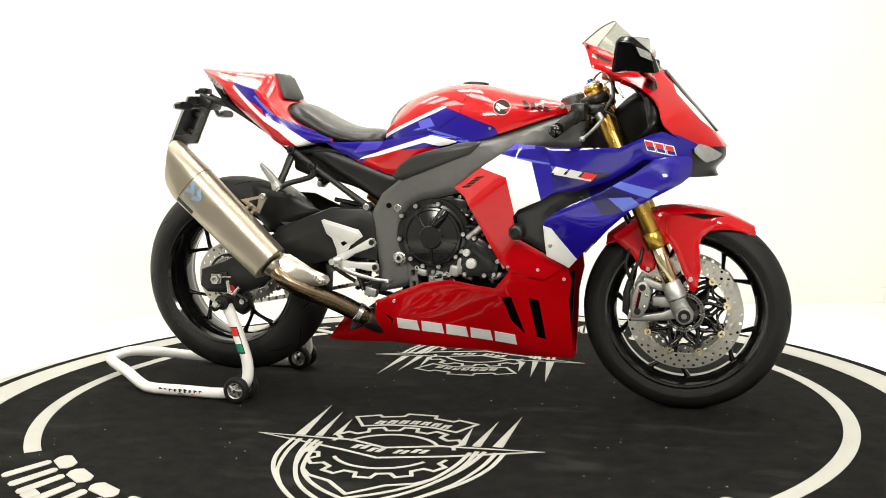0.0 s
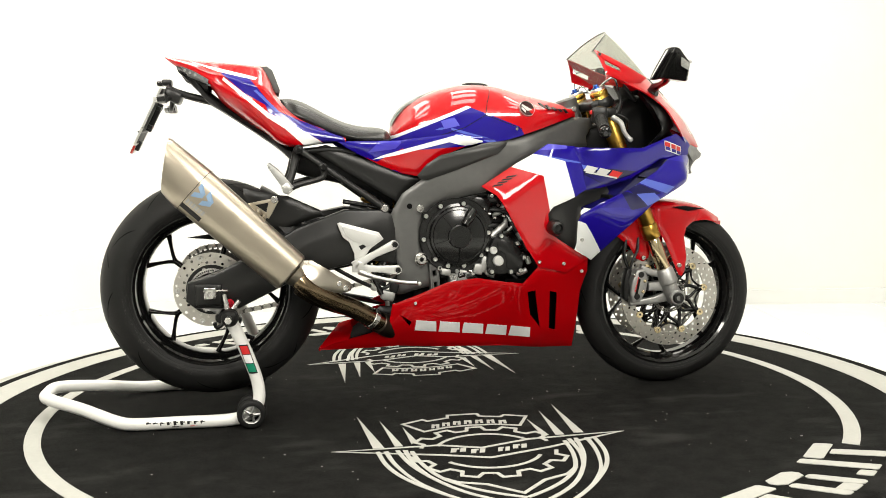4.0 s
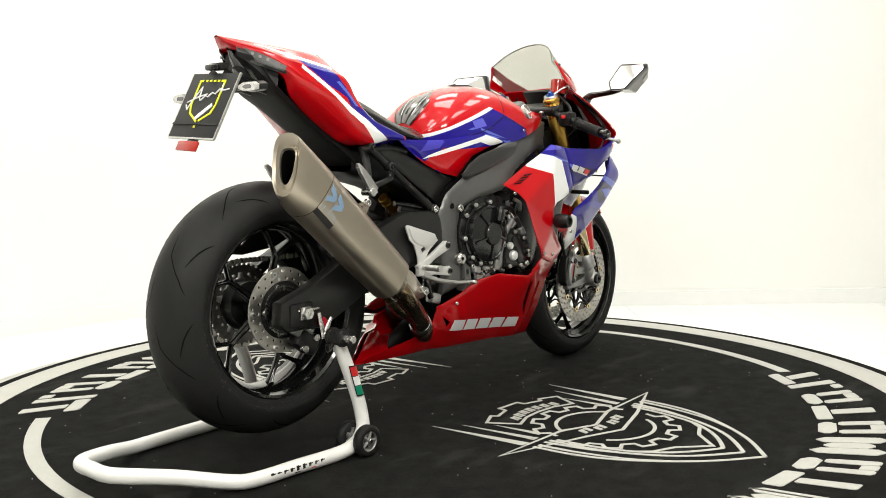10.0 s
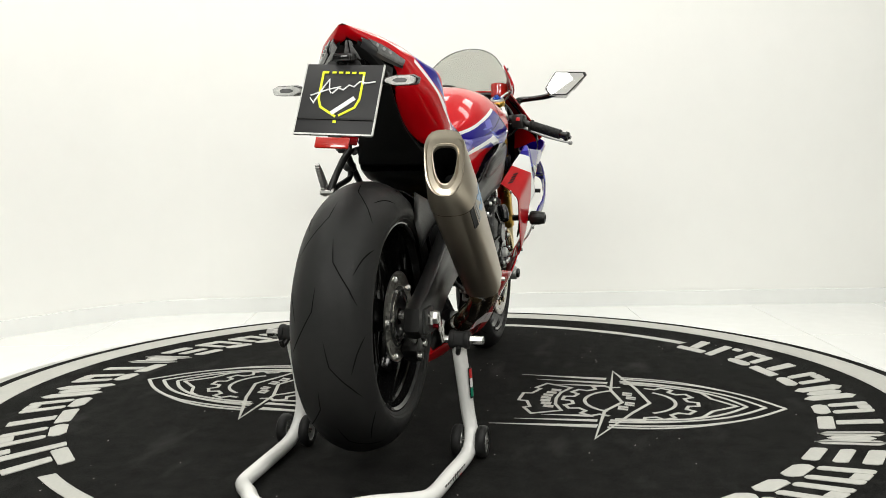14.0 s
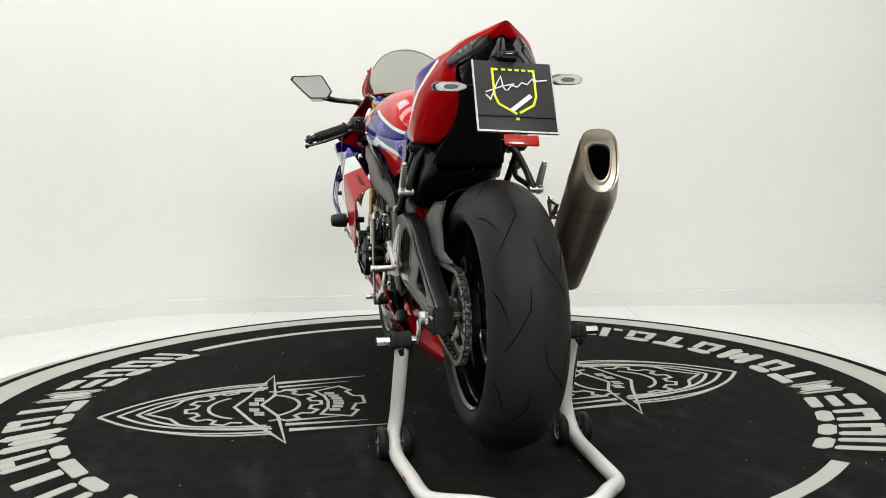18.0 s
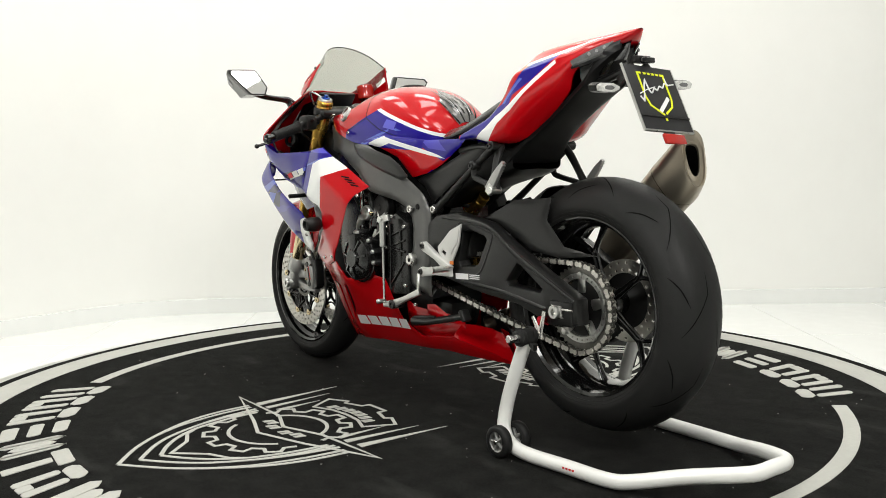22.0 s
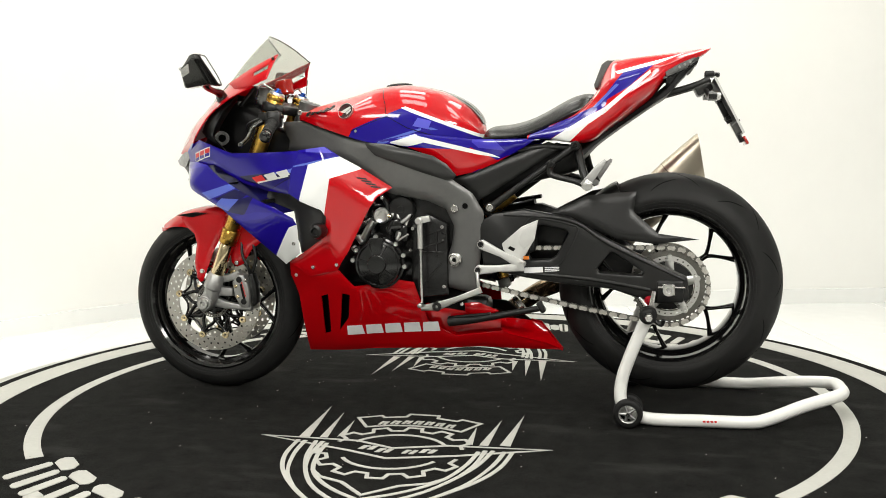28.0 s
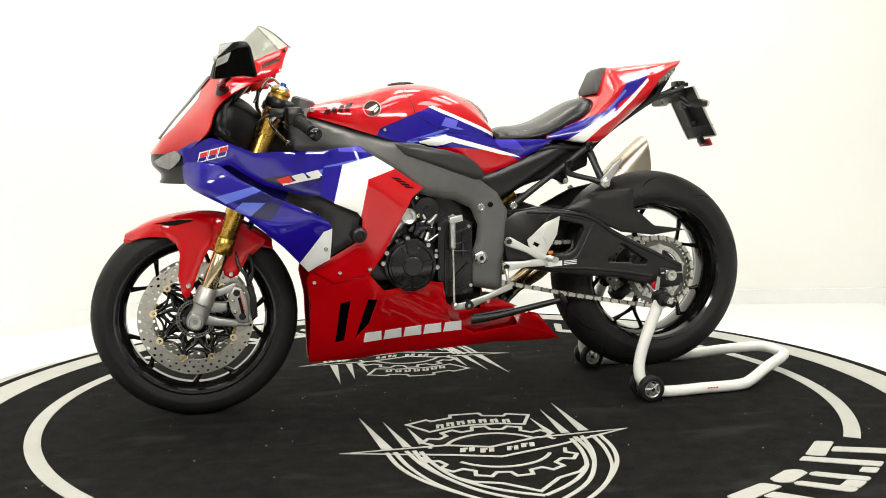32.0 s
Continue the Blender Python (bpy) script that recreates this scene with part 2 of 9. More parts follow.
def tube(bm, pts, r, seg=12, n=6, flat=1.0, ends=True):
    """Sweeps a round (or flattened) section along a smooth line; r is one radius or one a point."""
    P = spline(pts, n)
    rs = [Vector((x, 0, 0)) for x in r] if isinstance(r, (list, tuple)) else [Vector((r, 0, 0))] * len(pts)
    R = [v.x for v in spline(rs, n)]
    up = None
    rings = []
    for i, p in enumerate(P):
        t = (P[min(i + 1, len(P) - 1)] - P[max(i - 1, 0)]).normalized()
        if up is None:
            up = Vector((0, 1, 0)) if abs(t.y) < 0.9 else Vector((0, 0, 1))
        up = (up - t * up.dot(t)).normalized()
        s = t.cross(up)
        rings.append([bm.verts.new(p + R[i] * (math.cos(2 * math.pi * k / seg) * up * flat + math.sin(2 * math.pi * k / seg) * s)) for k in range(seg)])
    for a, b in zip(rings, rings[1:]):
        for k in range(seg):
            bm.faces.new((a[k], a[(k + 1) % seg], b[(k + 1) % seg], b[k]))
    if ends:
        bm.faces.new(rings[0][::-1])
        bm.faces.new(rings[-1])
    bmesh.ops.recalc_face_normals(bm, faces=bm.faces)
    return bm


def prism(bm, poly, y0, y1, bevel=0.0, holes=()):
    """A plate with an outline in (x, z), from y0 to y1, its edges broken; holes are outlines cut through."""
    tmp = bmesh.new()
    f = tmp.faces.new([tmp.verts.new((x, y0, z)) for x, z in poly])
    for h in holes:
        hv = [tmp.verts.new((x, y0, z)) for x, z in h]
        for a, b in zip(hv, hv[1:] + hv[:1]):
            tmp.edges.new((a, b))
    if holes:
        tmp.faces.remove(f)
        bmesh.ops.triangle_fill(tmp, use_beauty=True, use_dissolve=False, edges=tmp.edges[:])
        dead = [g for g in tmp.faces if any(inside((g.calc_center_median().x, g.calc_center_median().z), h) for h in holes)]
        bmesh.ops.delete(tmp, geom=dead, context="FACES_ONLY")
    r = bmesh.ops.extrude_face_region(tmp, geom=tmp.faces[:])
    for v in [g for g in r["geom"] if isinstance(g, bmesh.types.BMVert)]:
        v.co.y = y1
    bmesh.ops.recalc_face_normals(tmp, faces=tmp.faces)
    if bevel > 0:
        es = [e for e in tmp.edges if len(e.link_faces) == 2 and e.calc_face_angle(0.0) > 0.7 and abs(e.verts[0].co.y - e.verts[1].co.y) < 1e-6]
        bmesh.ops.bevel(tmp, geom=es, offset=bevel, segments=2, affect="EDGES", profile=0.5, clamp_overlap=True)
    join(bm, tmp)
    return bm


def join(bm, other, m=None):
    me = bpy.data.meshes.new("tmp")
    if m is not None:
        bmesh.ops.transform(other, matrix=m, verts=other.verts)
    other.to_mesh(me)
    other.free()
    bm.from_mesh(me)
    bpy.data.meshes.remove(me)
    return bm


def inside(p, poly):
    x, z = p
    hit = False
    for (x1, z1), (x2, z2) in zip(poly, poly[1:] + poly[:1]):
        if (z1 > z) != (z2 > z) and x < (x2 - x1) * (z - z1) / (z2 - z1) + x1:
            hit = not hit
    return hit


def skin(bm, sections, nu=4, nv=4, closed=False, cap=True, mirror=True, thick=0.0):
    """A smooth surface through sections; each is (x, [(y, z), ...]) from the top middle down one side, mirrored to the other."""
    grid = []
    for x, prof in sections:
        half = [Vector((p[2] if len(p) > 2 else x, p[0], p[1])) for p in prof]
        half = spline(half, nv)
        if mirror:
            half = [Vector((v.x, -v.y, v.z)) for v in half[:0:-1]] + half
        grid.append(half)
    cols = [spline([row[j] for row in grid], nu) for j in range(len(grid[0]))]
    rows = [[bm.verts.new(c[i]) for c in cols] for i in range(len(cols[0]))]
    k = len(rows[0])
    for a, b in zip(rows, rows[1:]):
        for j in range(k if closed else k - 1):
            q = (a[j], a[(j + 1) % k], b[(j + 1) % k], b[j])
            bm.faces.new(q)
    if closed and cap:
        bm.faces.new(rows[0])
        bm.faces.new(rows[-1][::-1])
    bmesh.ops.remove_doubles(bm, verts=bm.verts, dist=1e-5)
    bmesh.ops.recalc_face_normals(bm, faces=bm.faces)
    if thick:
        bmesh.ops.solidify(bm, geom=bm.faces[:], thickness=thick)
    return bm


def field(ctrl):
    """A smooth depth y(x, z) through control points (x, z, y)."""
    c = np.array(ctrl, float)

    def ker(d):
        return np.sqrt(d * d + 0.0009)
    n = len(c)
    d = np.hypot(c[:, None, 0] - c[None, :, 0], c[:, None, 1] - c[None, :, 1])
    a = np.zeros((n + 3, n + 3))
    a[:n, :n] = ker(d)
    a[:n, n], a[:n, n + 1], a[:n, n + 2] = 1, c[:, 0], c[:, 1]
    a[n:, :n] = a[:n, n:].T
    w = np.linalg.lstsq(a, np.concatenate([c[:, 2], np.zeros(3)]), rcond=None)[0]
    return lambda x, z: float(ker(np.hypot(x - c[:, 0], z - c[:, 1])) @ w[:n] + w[n] + w[n + 1] * x + w[n + 2] * z)


def seg_dist(p, a, b):
    ax, az = b[0] - a[0], b[1] - a[1]
    t = max(0, min(1, ((p[0] - a[0]) * ax + (p[1] - a[1]) * az) / (ax * ax + az * az + 1e-12)))
    return math.hypot(p[0] - a[0] - t * ax, p[1] - a[1] - t * az)


def panel(outline, depth, side, step=0.014, thick=0.004, roll=0.006, holes=()):
    """A curved body panel: an outline (x, z) laid on the depth y(x, z) of one side (-1 right, 1 left), its rim rolled in."""
    bm = bmesh.new()
    bm.faces.new([bm.verts.new((x, 0, z)) for x, z in outline])
    for h in holes:
        for a, b in zip(h, h[1:] + h[:1]):
            n = Vector((-(b[1] - a[1]), 0, b[0] - a[0]))
            mid = ((a[0] + b[0]) / 2, (a[1] + b[1]) / 2)
            bmesh.ops.bisect_plane(bm, geom=bm.verts[:] + bm.edges[:] + bm.faces[:], plane_co=(mid[0], 0, mid[1]), plane_no=n)
    xs, zs = [p[0] for p in outline], [p[1] for p in outline]
    x = math.ceil(min(xs) / step) * step
    while x < max(xs):
        bmesh.ops.bisect_plane(bm, geom=bm.verts[:] + bm.edges[:] + bm.faces[:], plane_co=(x, 0, 0), plane_no=(1, 0, 0), dist=1e-5)
        x += step
    z = math.ceil(min(zs) / step) * step
    while z < max(zs):
        bmesh.ops.bisect_plane(bm, geom=bm.verts[:] + bm.edges[:] + bm.faces[:], plane_co=(0, 0, z), plane_no=(0, 0, 1), dist=1e-5)
        z += step
    for h in holes:
        dead = [f for f in bm.faces if inside((f.calc_center_median().x, f.calc_center_median().z), h)]
        bmesh.ops.delete(bm, geom=dead, context="FACES")
    bmesh.ops.remove_doubles(bm, verts=bm.verts, dist=5e-4)
    for v in bm.verts:
        p = (v.co.x, v.co.z)
        d = min(seg_dist(p, a, b) for a, b in zip(outline, outline[1:] + outline[:1]))
        t = min(1.0, d / 0.012)
        v.co.y = side * (depth(*p) - roll * (1 - t) ** 2)
    for f in bm.faces:
        f.normal_update()
        if f.normal.y * side < 0:
            f.normal_flip()
    if thick:
        bmesh.ops.solidify(bm, geom=bm.faces[:], thickness=thick)
    return bm


AX_Y = Matrix.Rotation(radians(-90), 4, "X")      # z of a lathe onto +y


def at(x, y, z):
    return Matrix.Translation((x, y, z))


# ---- the room ----
FLOOR = -0.05


def wall_run(name, a, b, label, mat=None):
    bm = bmesh.new()
    a, b = Vector((*a, 0)), Vector((*b, 0))
    n = Vector((b.y - a.y, -(b.x - a.x), 0)).normalized() * -1
    c = [a, b, b - n * 0.12, a - n * 0.12]
    lo = [bm.verts.new((p.x, p.y, FLOOR - 0.02)) for p in c]
    hi = [bm.verts.new((p.x, p.y, 3.2)) for p in c]
    bm.faces.new(lo[::-1])
    bm.faces.new(hi)
    for i in range(4):
        bm.faces.new((lo[i], lo[(i + 1) % 4], hi[(i + 1) % 4], hi[i]))
    bmesh.ops.recalc_face_normals(bm, faces=bm.faces)
    return tagged(part(name, bm, mat or wall_paint, smooth=0), label, "wall", kind="structure")


def round_run(pts, n):
    """Rounds the bend between the far wall and the slanted one."""
    return [(p.x, p.y) for p in spline([(x, y, 0) for x, y in pts], n)]


def curved_wall():
    """Far wall that bends smoothly into the slanted wall."""
    line = [(3.3, 1.95), (0.9, 1.945), (-0.4, 1.93)] + round_run([(-1.2, 1.90), (-1.5, 1.82), (-1.72, 1.66), (-1.9, 1.45)], 6) + [(-2.9, 0.22), (-3.3, -0.8)]
    bm = bmesh.new()
    bb = bmesh.new()
    for tgt, off0, off1, z0, z1 in ((bm, 0.0, -0.12, FLOOR - 0.02, 3.2), (bb, 0.012, -0.002, FLOOR, FLOOR + 0.078)):
        rings = []
        for i, p in enumerate(line):
            q, r = line[max(i - 1, 0)], line[min(i + 1, len(line) - 1)]
            d = Vector((r[0] - q[0], r[1] - q[1], 0)).normalized()
            n = Vector((-d.y, d.x, 0))
            if n.dot(Vector((-p[0], -p[1], 0))) < 0:
                n = -n
            a, b = Vector((*p, 0)) + n * off0, Vector((*p, 0)) + n * off1
            rings.append([tgt.verts.new((v.x, v.y, z)) for v, z in ((a, z0), (a, z1), (b, z1), (b, z0))])
        for s, t in zip(rings, rings[1:]):
            for k in range(4):
                tgt.faces.new((s[k], s[(k + 1) % 4], t[(k + 1) % 4], t[k]))
        tgt.faces.new(rings[0])
        tgt.faces.new(rings[-1][::-1])
        bmesh.ops.recalc_face_normals(tgt, faces=tgt.faces)
    tagged(part("wall_north", bm, wall_paint, smooth=30), "white painted showroom wall bending round softly", "wall", kind="structure")
    tagged(part("baseboard", bb, tile_white, smooth=30), "white glazed tile skirting along the wall", "baseboard", kind="structure")


curved_wall()
# unseen closing walls, kept grey to cut fill and reflections from the camera side
wall_run("wall_west", (-3.3, -0.8), (-3.3, -4.6), "unseen grey closing wall that holds back fill light", unseen_wall_grey)
wall_run("wall_south", (-3.3, -4.6), (3.3, -4.6), "unseen grey closing wall that holds back fill light", unseen_wall_grey)
wall_run("wall_east", (3.3, -4.6), (3.3, 1.95), "unseen grey closing wall that holds back fill light", unseen_wall_grey)

bm = bmesh.new()
box(bm, (6.9, 7.0, 0.1), at(0, -1.3, 3.25))
tagged(part("ceiling", bm, ceiling_paint, smooth=0), "plain white ceiling", "ceiling", kind="structure")

bm = bmesh.new()
box(bm, (6.9, 7.0, 0.06), at(0, -1.3, FLOOR - 0.033))
floor = tagged(part("floor", bm, grout, smooth=0), "white glossy tiled showroom floor", "floor", kind="structure")
bm = bmesh.new()
box(bm, (0.6475, 0.8975, 0.006), at(0, 0, 0), bevel=0.0012, seg=1)
first = None
for i in range(-6, 6):
    for j in range(-6, 4):
        cx, cy = 0.98 + 0.65 * (i + 0.5), 1.10 + 0.90 * (j + 0.5)
        if cy - 0.45 > 1.95 or cx - 0.3 > 3.3 or cx + 0.3 < -3.3 or cy + 0.4 < -4.6:
            continue
        m = at(cx, cy, FLOOR - 0.003)
        if first is None:
            first = part("tile", bm, tile_white, floor, smooth=0)
            first.matrix_basis = m
        else:
            again(first, m)

# ---- the turntable ----
def trim_ring():
    """Pale metal border let into the floor round the turntable, slightly off its centre."""
    bm = bmesh.new()
    lathe(bm, [(1.552, FLOOR - 0.004), (1.552, -0.018), (1.556, -0.014), (1.606, -0.018), (1.612, -0.024), (1.612, FLOOR - 0.004)], 160, at(-0.018, 0.012, 0), close=True)
    tagged(part("trim", bm, deck_edge, smooth=30), "pale scuffed metal border round the turntable", "trim", kind="structure")


trim_ring()
table = new("turntable")
tagged(table, "round black carpeted display turntable with white printed rings and emblems", "turntable")


def annulus(bm, r0, r1, z0, z1, a0=0.0, a1=360.0, seg=160):
    full = a1 - a0 >= 359.9
    n = max(6, int(seg * (a1 - a0) / 360))
    ring = []
    for i in range(n if full else n + 1):
        a = radians(a0 + (a1 - a0) * i / n)
        c, s = math.cos(a), math.sin(a)
        ring.append([bm.verts.new((r * c, r * s, z)) for r, z in ((r0, z0), (r1, z0), (r1, z1), (r0, z1))])
    for i in range(n):
        a, b = ring[i], ring[(i + 1) % len(ring)]
        for k in range(4):
            bm.faces.new((a[k], a[(k + 1) % 4], b[(k + 1) % 4], b[k]))
    if not full:
        bm.faces.new(ring[0])
        bm.faces.new(ring[-1][::-1])
    bmesh.ops.recalc_face_normals(bm, faces=bm.faces)
    return bm


bm = bmesh.new()
lathe(bm, [(0, FLOOR + 0.001), (1.548, FLOOR + 0.001), (1.556, FLOOR + 0.006), (1.556, -0.014), (1.552, -0.010), (0, -0.010)], 160)
part("deck", bm, deck_edge, table, "scuffed pale metal edge", smooth=30)
bm = bmesh.new()
lathe(bm, [(0, -0.0095), (1.540, -0.0095), (1.544, -0.006), (1.540, -0.001), (0, -0.001)], 160)
part("carpet", bm, carpet, table, "black needle felt carpet", smooth=30)
Z0, Z1 = -0.002, 0.0002
bm = annulus(bmesh.new(), 1.394, 1.502, Z0, Z1)
part("outer_ring", bm, print_white, table, "white printed ring", smooth=0)
for a0 in (-38.6, 141.4):
    bm = annulus(bmesh.new(), 1.186, 1.229, Z0, Z1, a0, a0 + 81.0)
    part("inner_arc", bm, print_white, table, "white printed arc", smooth=0)


LAYER = itertools.count()


def stroke(bm, pts, w, closed=False, w1=None):
    """A flat printed line of width w (tapering to w1) through the points (u, v)."""
    P = [Vector((p[0], p[1])) for p in pts]
    n = len(P)
    L = []
    for i, p in enumerate(P):
        a = P[i - 1] if (i > 0 or closed) else p
        b = P[(i + 1) % n] if (i < n - 1 or closed) else p
        d1, d2 = (p - a), (b - p)
        d1 = d1.normalized() if d1.length > 0 else d2.normalized()
        d2 = d2.normalized() if d2.length > 0 else d1
        t = (d1 + d2)
        t = t.normalized() if t.length > 1e-6 else d1
        nn = Vector((-t.y, t.x))
        k = max(0.5, abs(nn.dot(Vector((-d1.y, d1.x)))))
        ww = w if w1 is None else w + (w1 - w) * i / (n - 1)
        L.append((p + nn * ww / 2 / k, p - nn * ww / 2 / k))
    lift = 4e-6 * (next(LAYER) % 260)
    vs = [[bm.verts.new((q.x, q.y, z)) for q in pair for z in (Z1 + lift, Z0)] for pair in L]
    for i in range(n if closed else n - 1):
        a, b = vs[i], vs[(i + 1) % n]
        for q in ((a[0], b[0], b[2], a[2]), (a[1], a[3], b[3], b[1]), (a[0], a[1], b[1], b[0]), (a[2], b[2], b[3], a[3])):
            bm.faces.new(q)
    return bm


def slab(bm, poly):
    lift = 4e-6 * (next(LAYER) % 260)
    top = [bm.verts.new((u, v, Z1 + lift)) for u, v in poly]
    low = [bm.verts.new((u, v, Z0)) for u, v in poly]
    bm.faces.new(top)
    bm.faces.new(low[::-1])
    for i in range(len(poly)):
        j = (i + 1) % len(poly)
        bm.faces.new((top[i], low[i], low[j], top[j]))
    return bm


def both(pts):
    return [pts, [(-u, v) for u, v in pts]]


def emblem_pieces():
    """The printed shield; u along the bike, v outwards."""
    out = []
    W = 0.0105
    bm = bmesh.new()
    stroke(bm, [(-0.392, 0.521), (-0.12, 0.525), (-0.012, 0.570), (0.128, 0.525), (0.392, 0.514), (0.29, 0.553), (0.165, 0.602), (-0.006, 0.652), (-0.122, 0.607)], W, closed=True)
    out.append(("bolt_outline", bm))
    bm = bmesh.new()
    for k in range(2):
        a0, a1 = (205, 335) if k else (28, 152)
        stroke(bm, [(0.137 * math.cos(radians(a)), 0.592 + 0.137 * math.sin(radians(a))) for a in range(a0, a1 + 1, 6)], W)
    out.append(("inner_circle", bm))
    for rng in ((12, 168), (196, 344)):
        bm = bmesh.new()
        pts = []
        a = rng[0]
        hi = False
        while a <= rng[1]:
            r = 0.205 if hi else 0.176
            pts += [(r * math.cos(radians(a)), 0.592 + r * math.sin(radians(a))), (r * math.cos(radians(a + 11)), 0.592 + r * math.sin(radians(a + 11)))]
            hi = not hi
            a += 14
        stroke(bm, pts, W)
        out.append(("gear_outline", bm))
    bm = bmesh.new()
    stroke(bm, [(-0.186, 0.315), (-0.137, 0.398), (-0.07, 0.372), (0.0, 0.366), (0.07, 0.372), (0.137, 0.398), (0.178, 0.313), (0.118, 0.285), (0.105, 0.302), (0.045, 0.283),
                (0.042, 0.256), (-0.045, 0.254), (-0.05, 0.281), (-0.112, 0.3), (-0.124, 0.283)], W * 0.9, closed=True)
    out.append(("banner_outline", bm))
    for tip, a, b in (((-0.307, 0.212), (-0.292, 0.515), (-0.262, 0.518)), ((-0.246, 0.275), (-0.234, 0.512), (-0.212, 0.512)), ((-0.19, 0.345), (-0.188, 0.50), (-0.17, 0.478)),
                      ((0.172, 0.345), (0.170, 0.50), (0.190, 0.503)), ((0.230, 0.270), (0.208, 0.506), (0.232, 0.508)), ((0.287, 0.211), (0.262, 0.498), (0.290, 0.50))):
        bm = bmesh.new()
        slab(bm, [tip, a, b] if (a[0] - tip[0]) * (b[1] - tip[1]) - (a[1] - tip[1]) * (b[0] - tip[0]) > 0 else [tip, b, a])
        out.append(("fang", bm))
    # nested shield lines that meet in points
    for tip, line in ((1.046, [(-0.283, 0.545), (-0.272, 0.66), (-0.238, 0.765), (-0.175, 0.868), (-0.095, 0.962), (0.010, 1.046)]),
                      (0.990, [(-0.232, 0.545), (-0.214, 0.66), (-0.178, 0.765), (-0.130, 0.858), (-0.072, 0.925), (0.010, 0.990)]),
                      (0.936, [(-0.196, 0.56), (-0.186, 0.66), (-0.158, 0.765), (-0.112, 0.838), (-0.055, 0.893), (0.010, 0.936)])):
        for k, pts in enumerate((line, [(0.020 - u, v) for u, v in line])):
            bm = bmesh.new()
            stroke(bm, [(p.x, p.y) for p in spline([(u, v, 0) for u, v in pts], 5)], W * 1.1)
            out.append(("shield_line", bm))
    # strokes that swing from the outer line into the next one
    for pts in ([(-0.262, 0.548), (-0.250, 0.66), (-0.214, 0.79), (-0.150, 0.900)], [(-0.212, 0.548), (-0.205, 0.66), (-0.178, 0.765)]):
        for q in (pts, [(0.020 - u, v) for u, v in pts]):
            bm = bmesh.new()
            stroke(bm, [(p.x, p.y) for p in spline([(u, v, 0) for u, v in q], 5)], W * 1.25, w1=W * 0.6)
            out.append(("shield_line", bm))
    bm = bmesh.new()
    stroke(bm, [(-0.160, 0.765), (-0.125, 0.808), (-0.06, 0.836), (0.010, 0.908), (0.080, 0.836), (0.145, 0.808), (0.180, 0.765)], W)
    out.append(("chevron", bm))
    # lettering on the bolt and the banner, as plain slanted bars
    for u0, v0, w in ((-0.10, 0.575, 0.045), (-0.05, 0.592, 0.042), (0.022, 0.592, 0.035), (0.065, 0.578, 0.042)):
        bm = bmesh.new()
        for k in range(2):
            s = u0 + k * w * 0.55
            slab(bm, [(s + 0.008, v0 - 0.014), (s + 0.008 + w * 0.34, v0 - 0.014), (s + w * 0.34, v0 + 0.016), (s, v0 + 0.016)][::-1])
        slab(bm, [(u0 + w * 0.3, v0 - 0.014), (u0 + w * 0.62, v0 - 0.014), (u0 + w * 0.62, v0 - 0.005), (u0 + w * 0.3, v0 - 0.005)][::-1])
        out.append(("printed_bar", bm))
    for k in range(7):
        u0 = -0.112 + k * 0.0325
        dv = 0.02 * (abs(k - 3) / 3) ** 2
        bm = bmesh.new()
        slab(bm, [(u0 + 0.006, 0.318 + dv), (u0 + 0.014, 0.318 + dv), (u0 + 0.009, 0.350 + dv), (u0, 0.350 + dv)][::-1])
        slab(bm, [(u0 + 0.02, 0.318 + dv), (u0 + 0.028, 0.318 + dv), (u0 + 0.023, 0.350 + dv), (u0 + 0.014, 0.350 + dv)][::-1])
        slab(bm, [(u0 + 0.013, 0.320 + dv), (u0 + 0.021, 0.320 + dv), (u0 + 0.019, 0.329 + dv), (u0 + 0.011, 0.329 + dv)][::-1])
        out.append(("printed_bar", bm))
    return out


for turn in (0, 180):
    m = Matrix.Rotation(radians(turn), 4, "Z") @ Matrix.Diagonal((1, -1, 1, 1)) @ at(0.014 if turn == 0 else 0.008, 0.0, 0)
    em = new("emblem")
    em.parent = table
    for name, bm in emblem_pieces():
        bmesh.ops.transform(bm, matrix=m, verts=bm.verts)
        bmesh.ops.recalc_face_normals(bm, faces=bm.faces)
        part(name, bm, print_white, em, smooth=0)


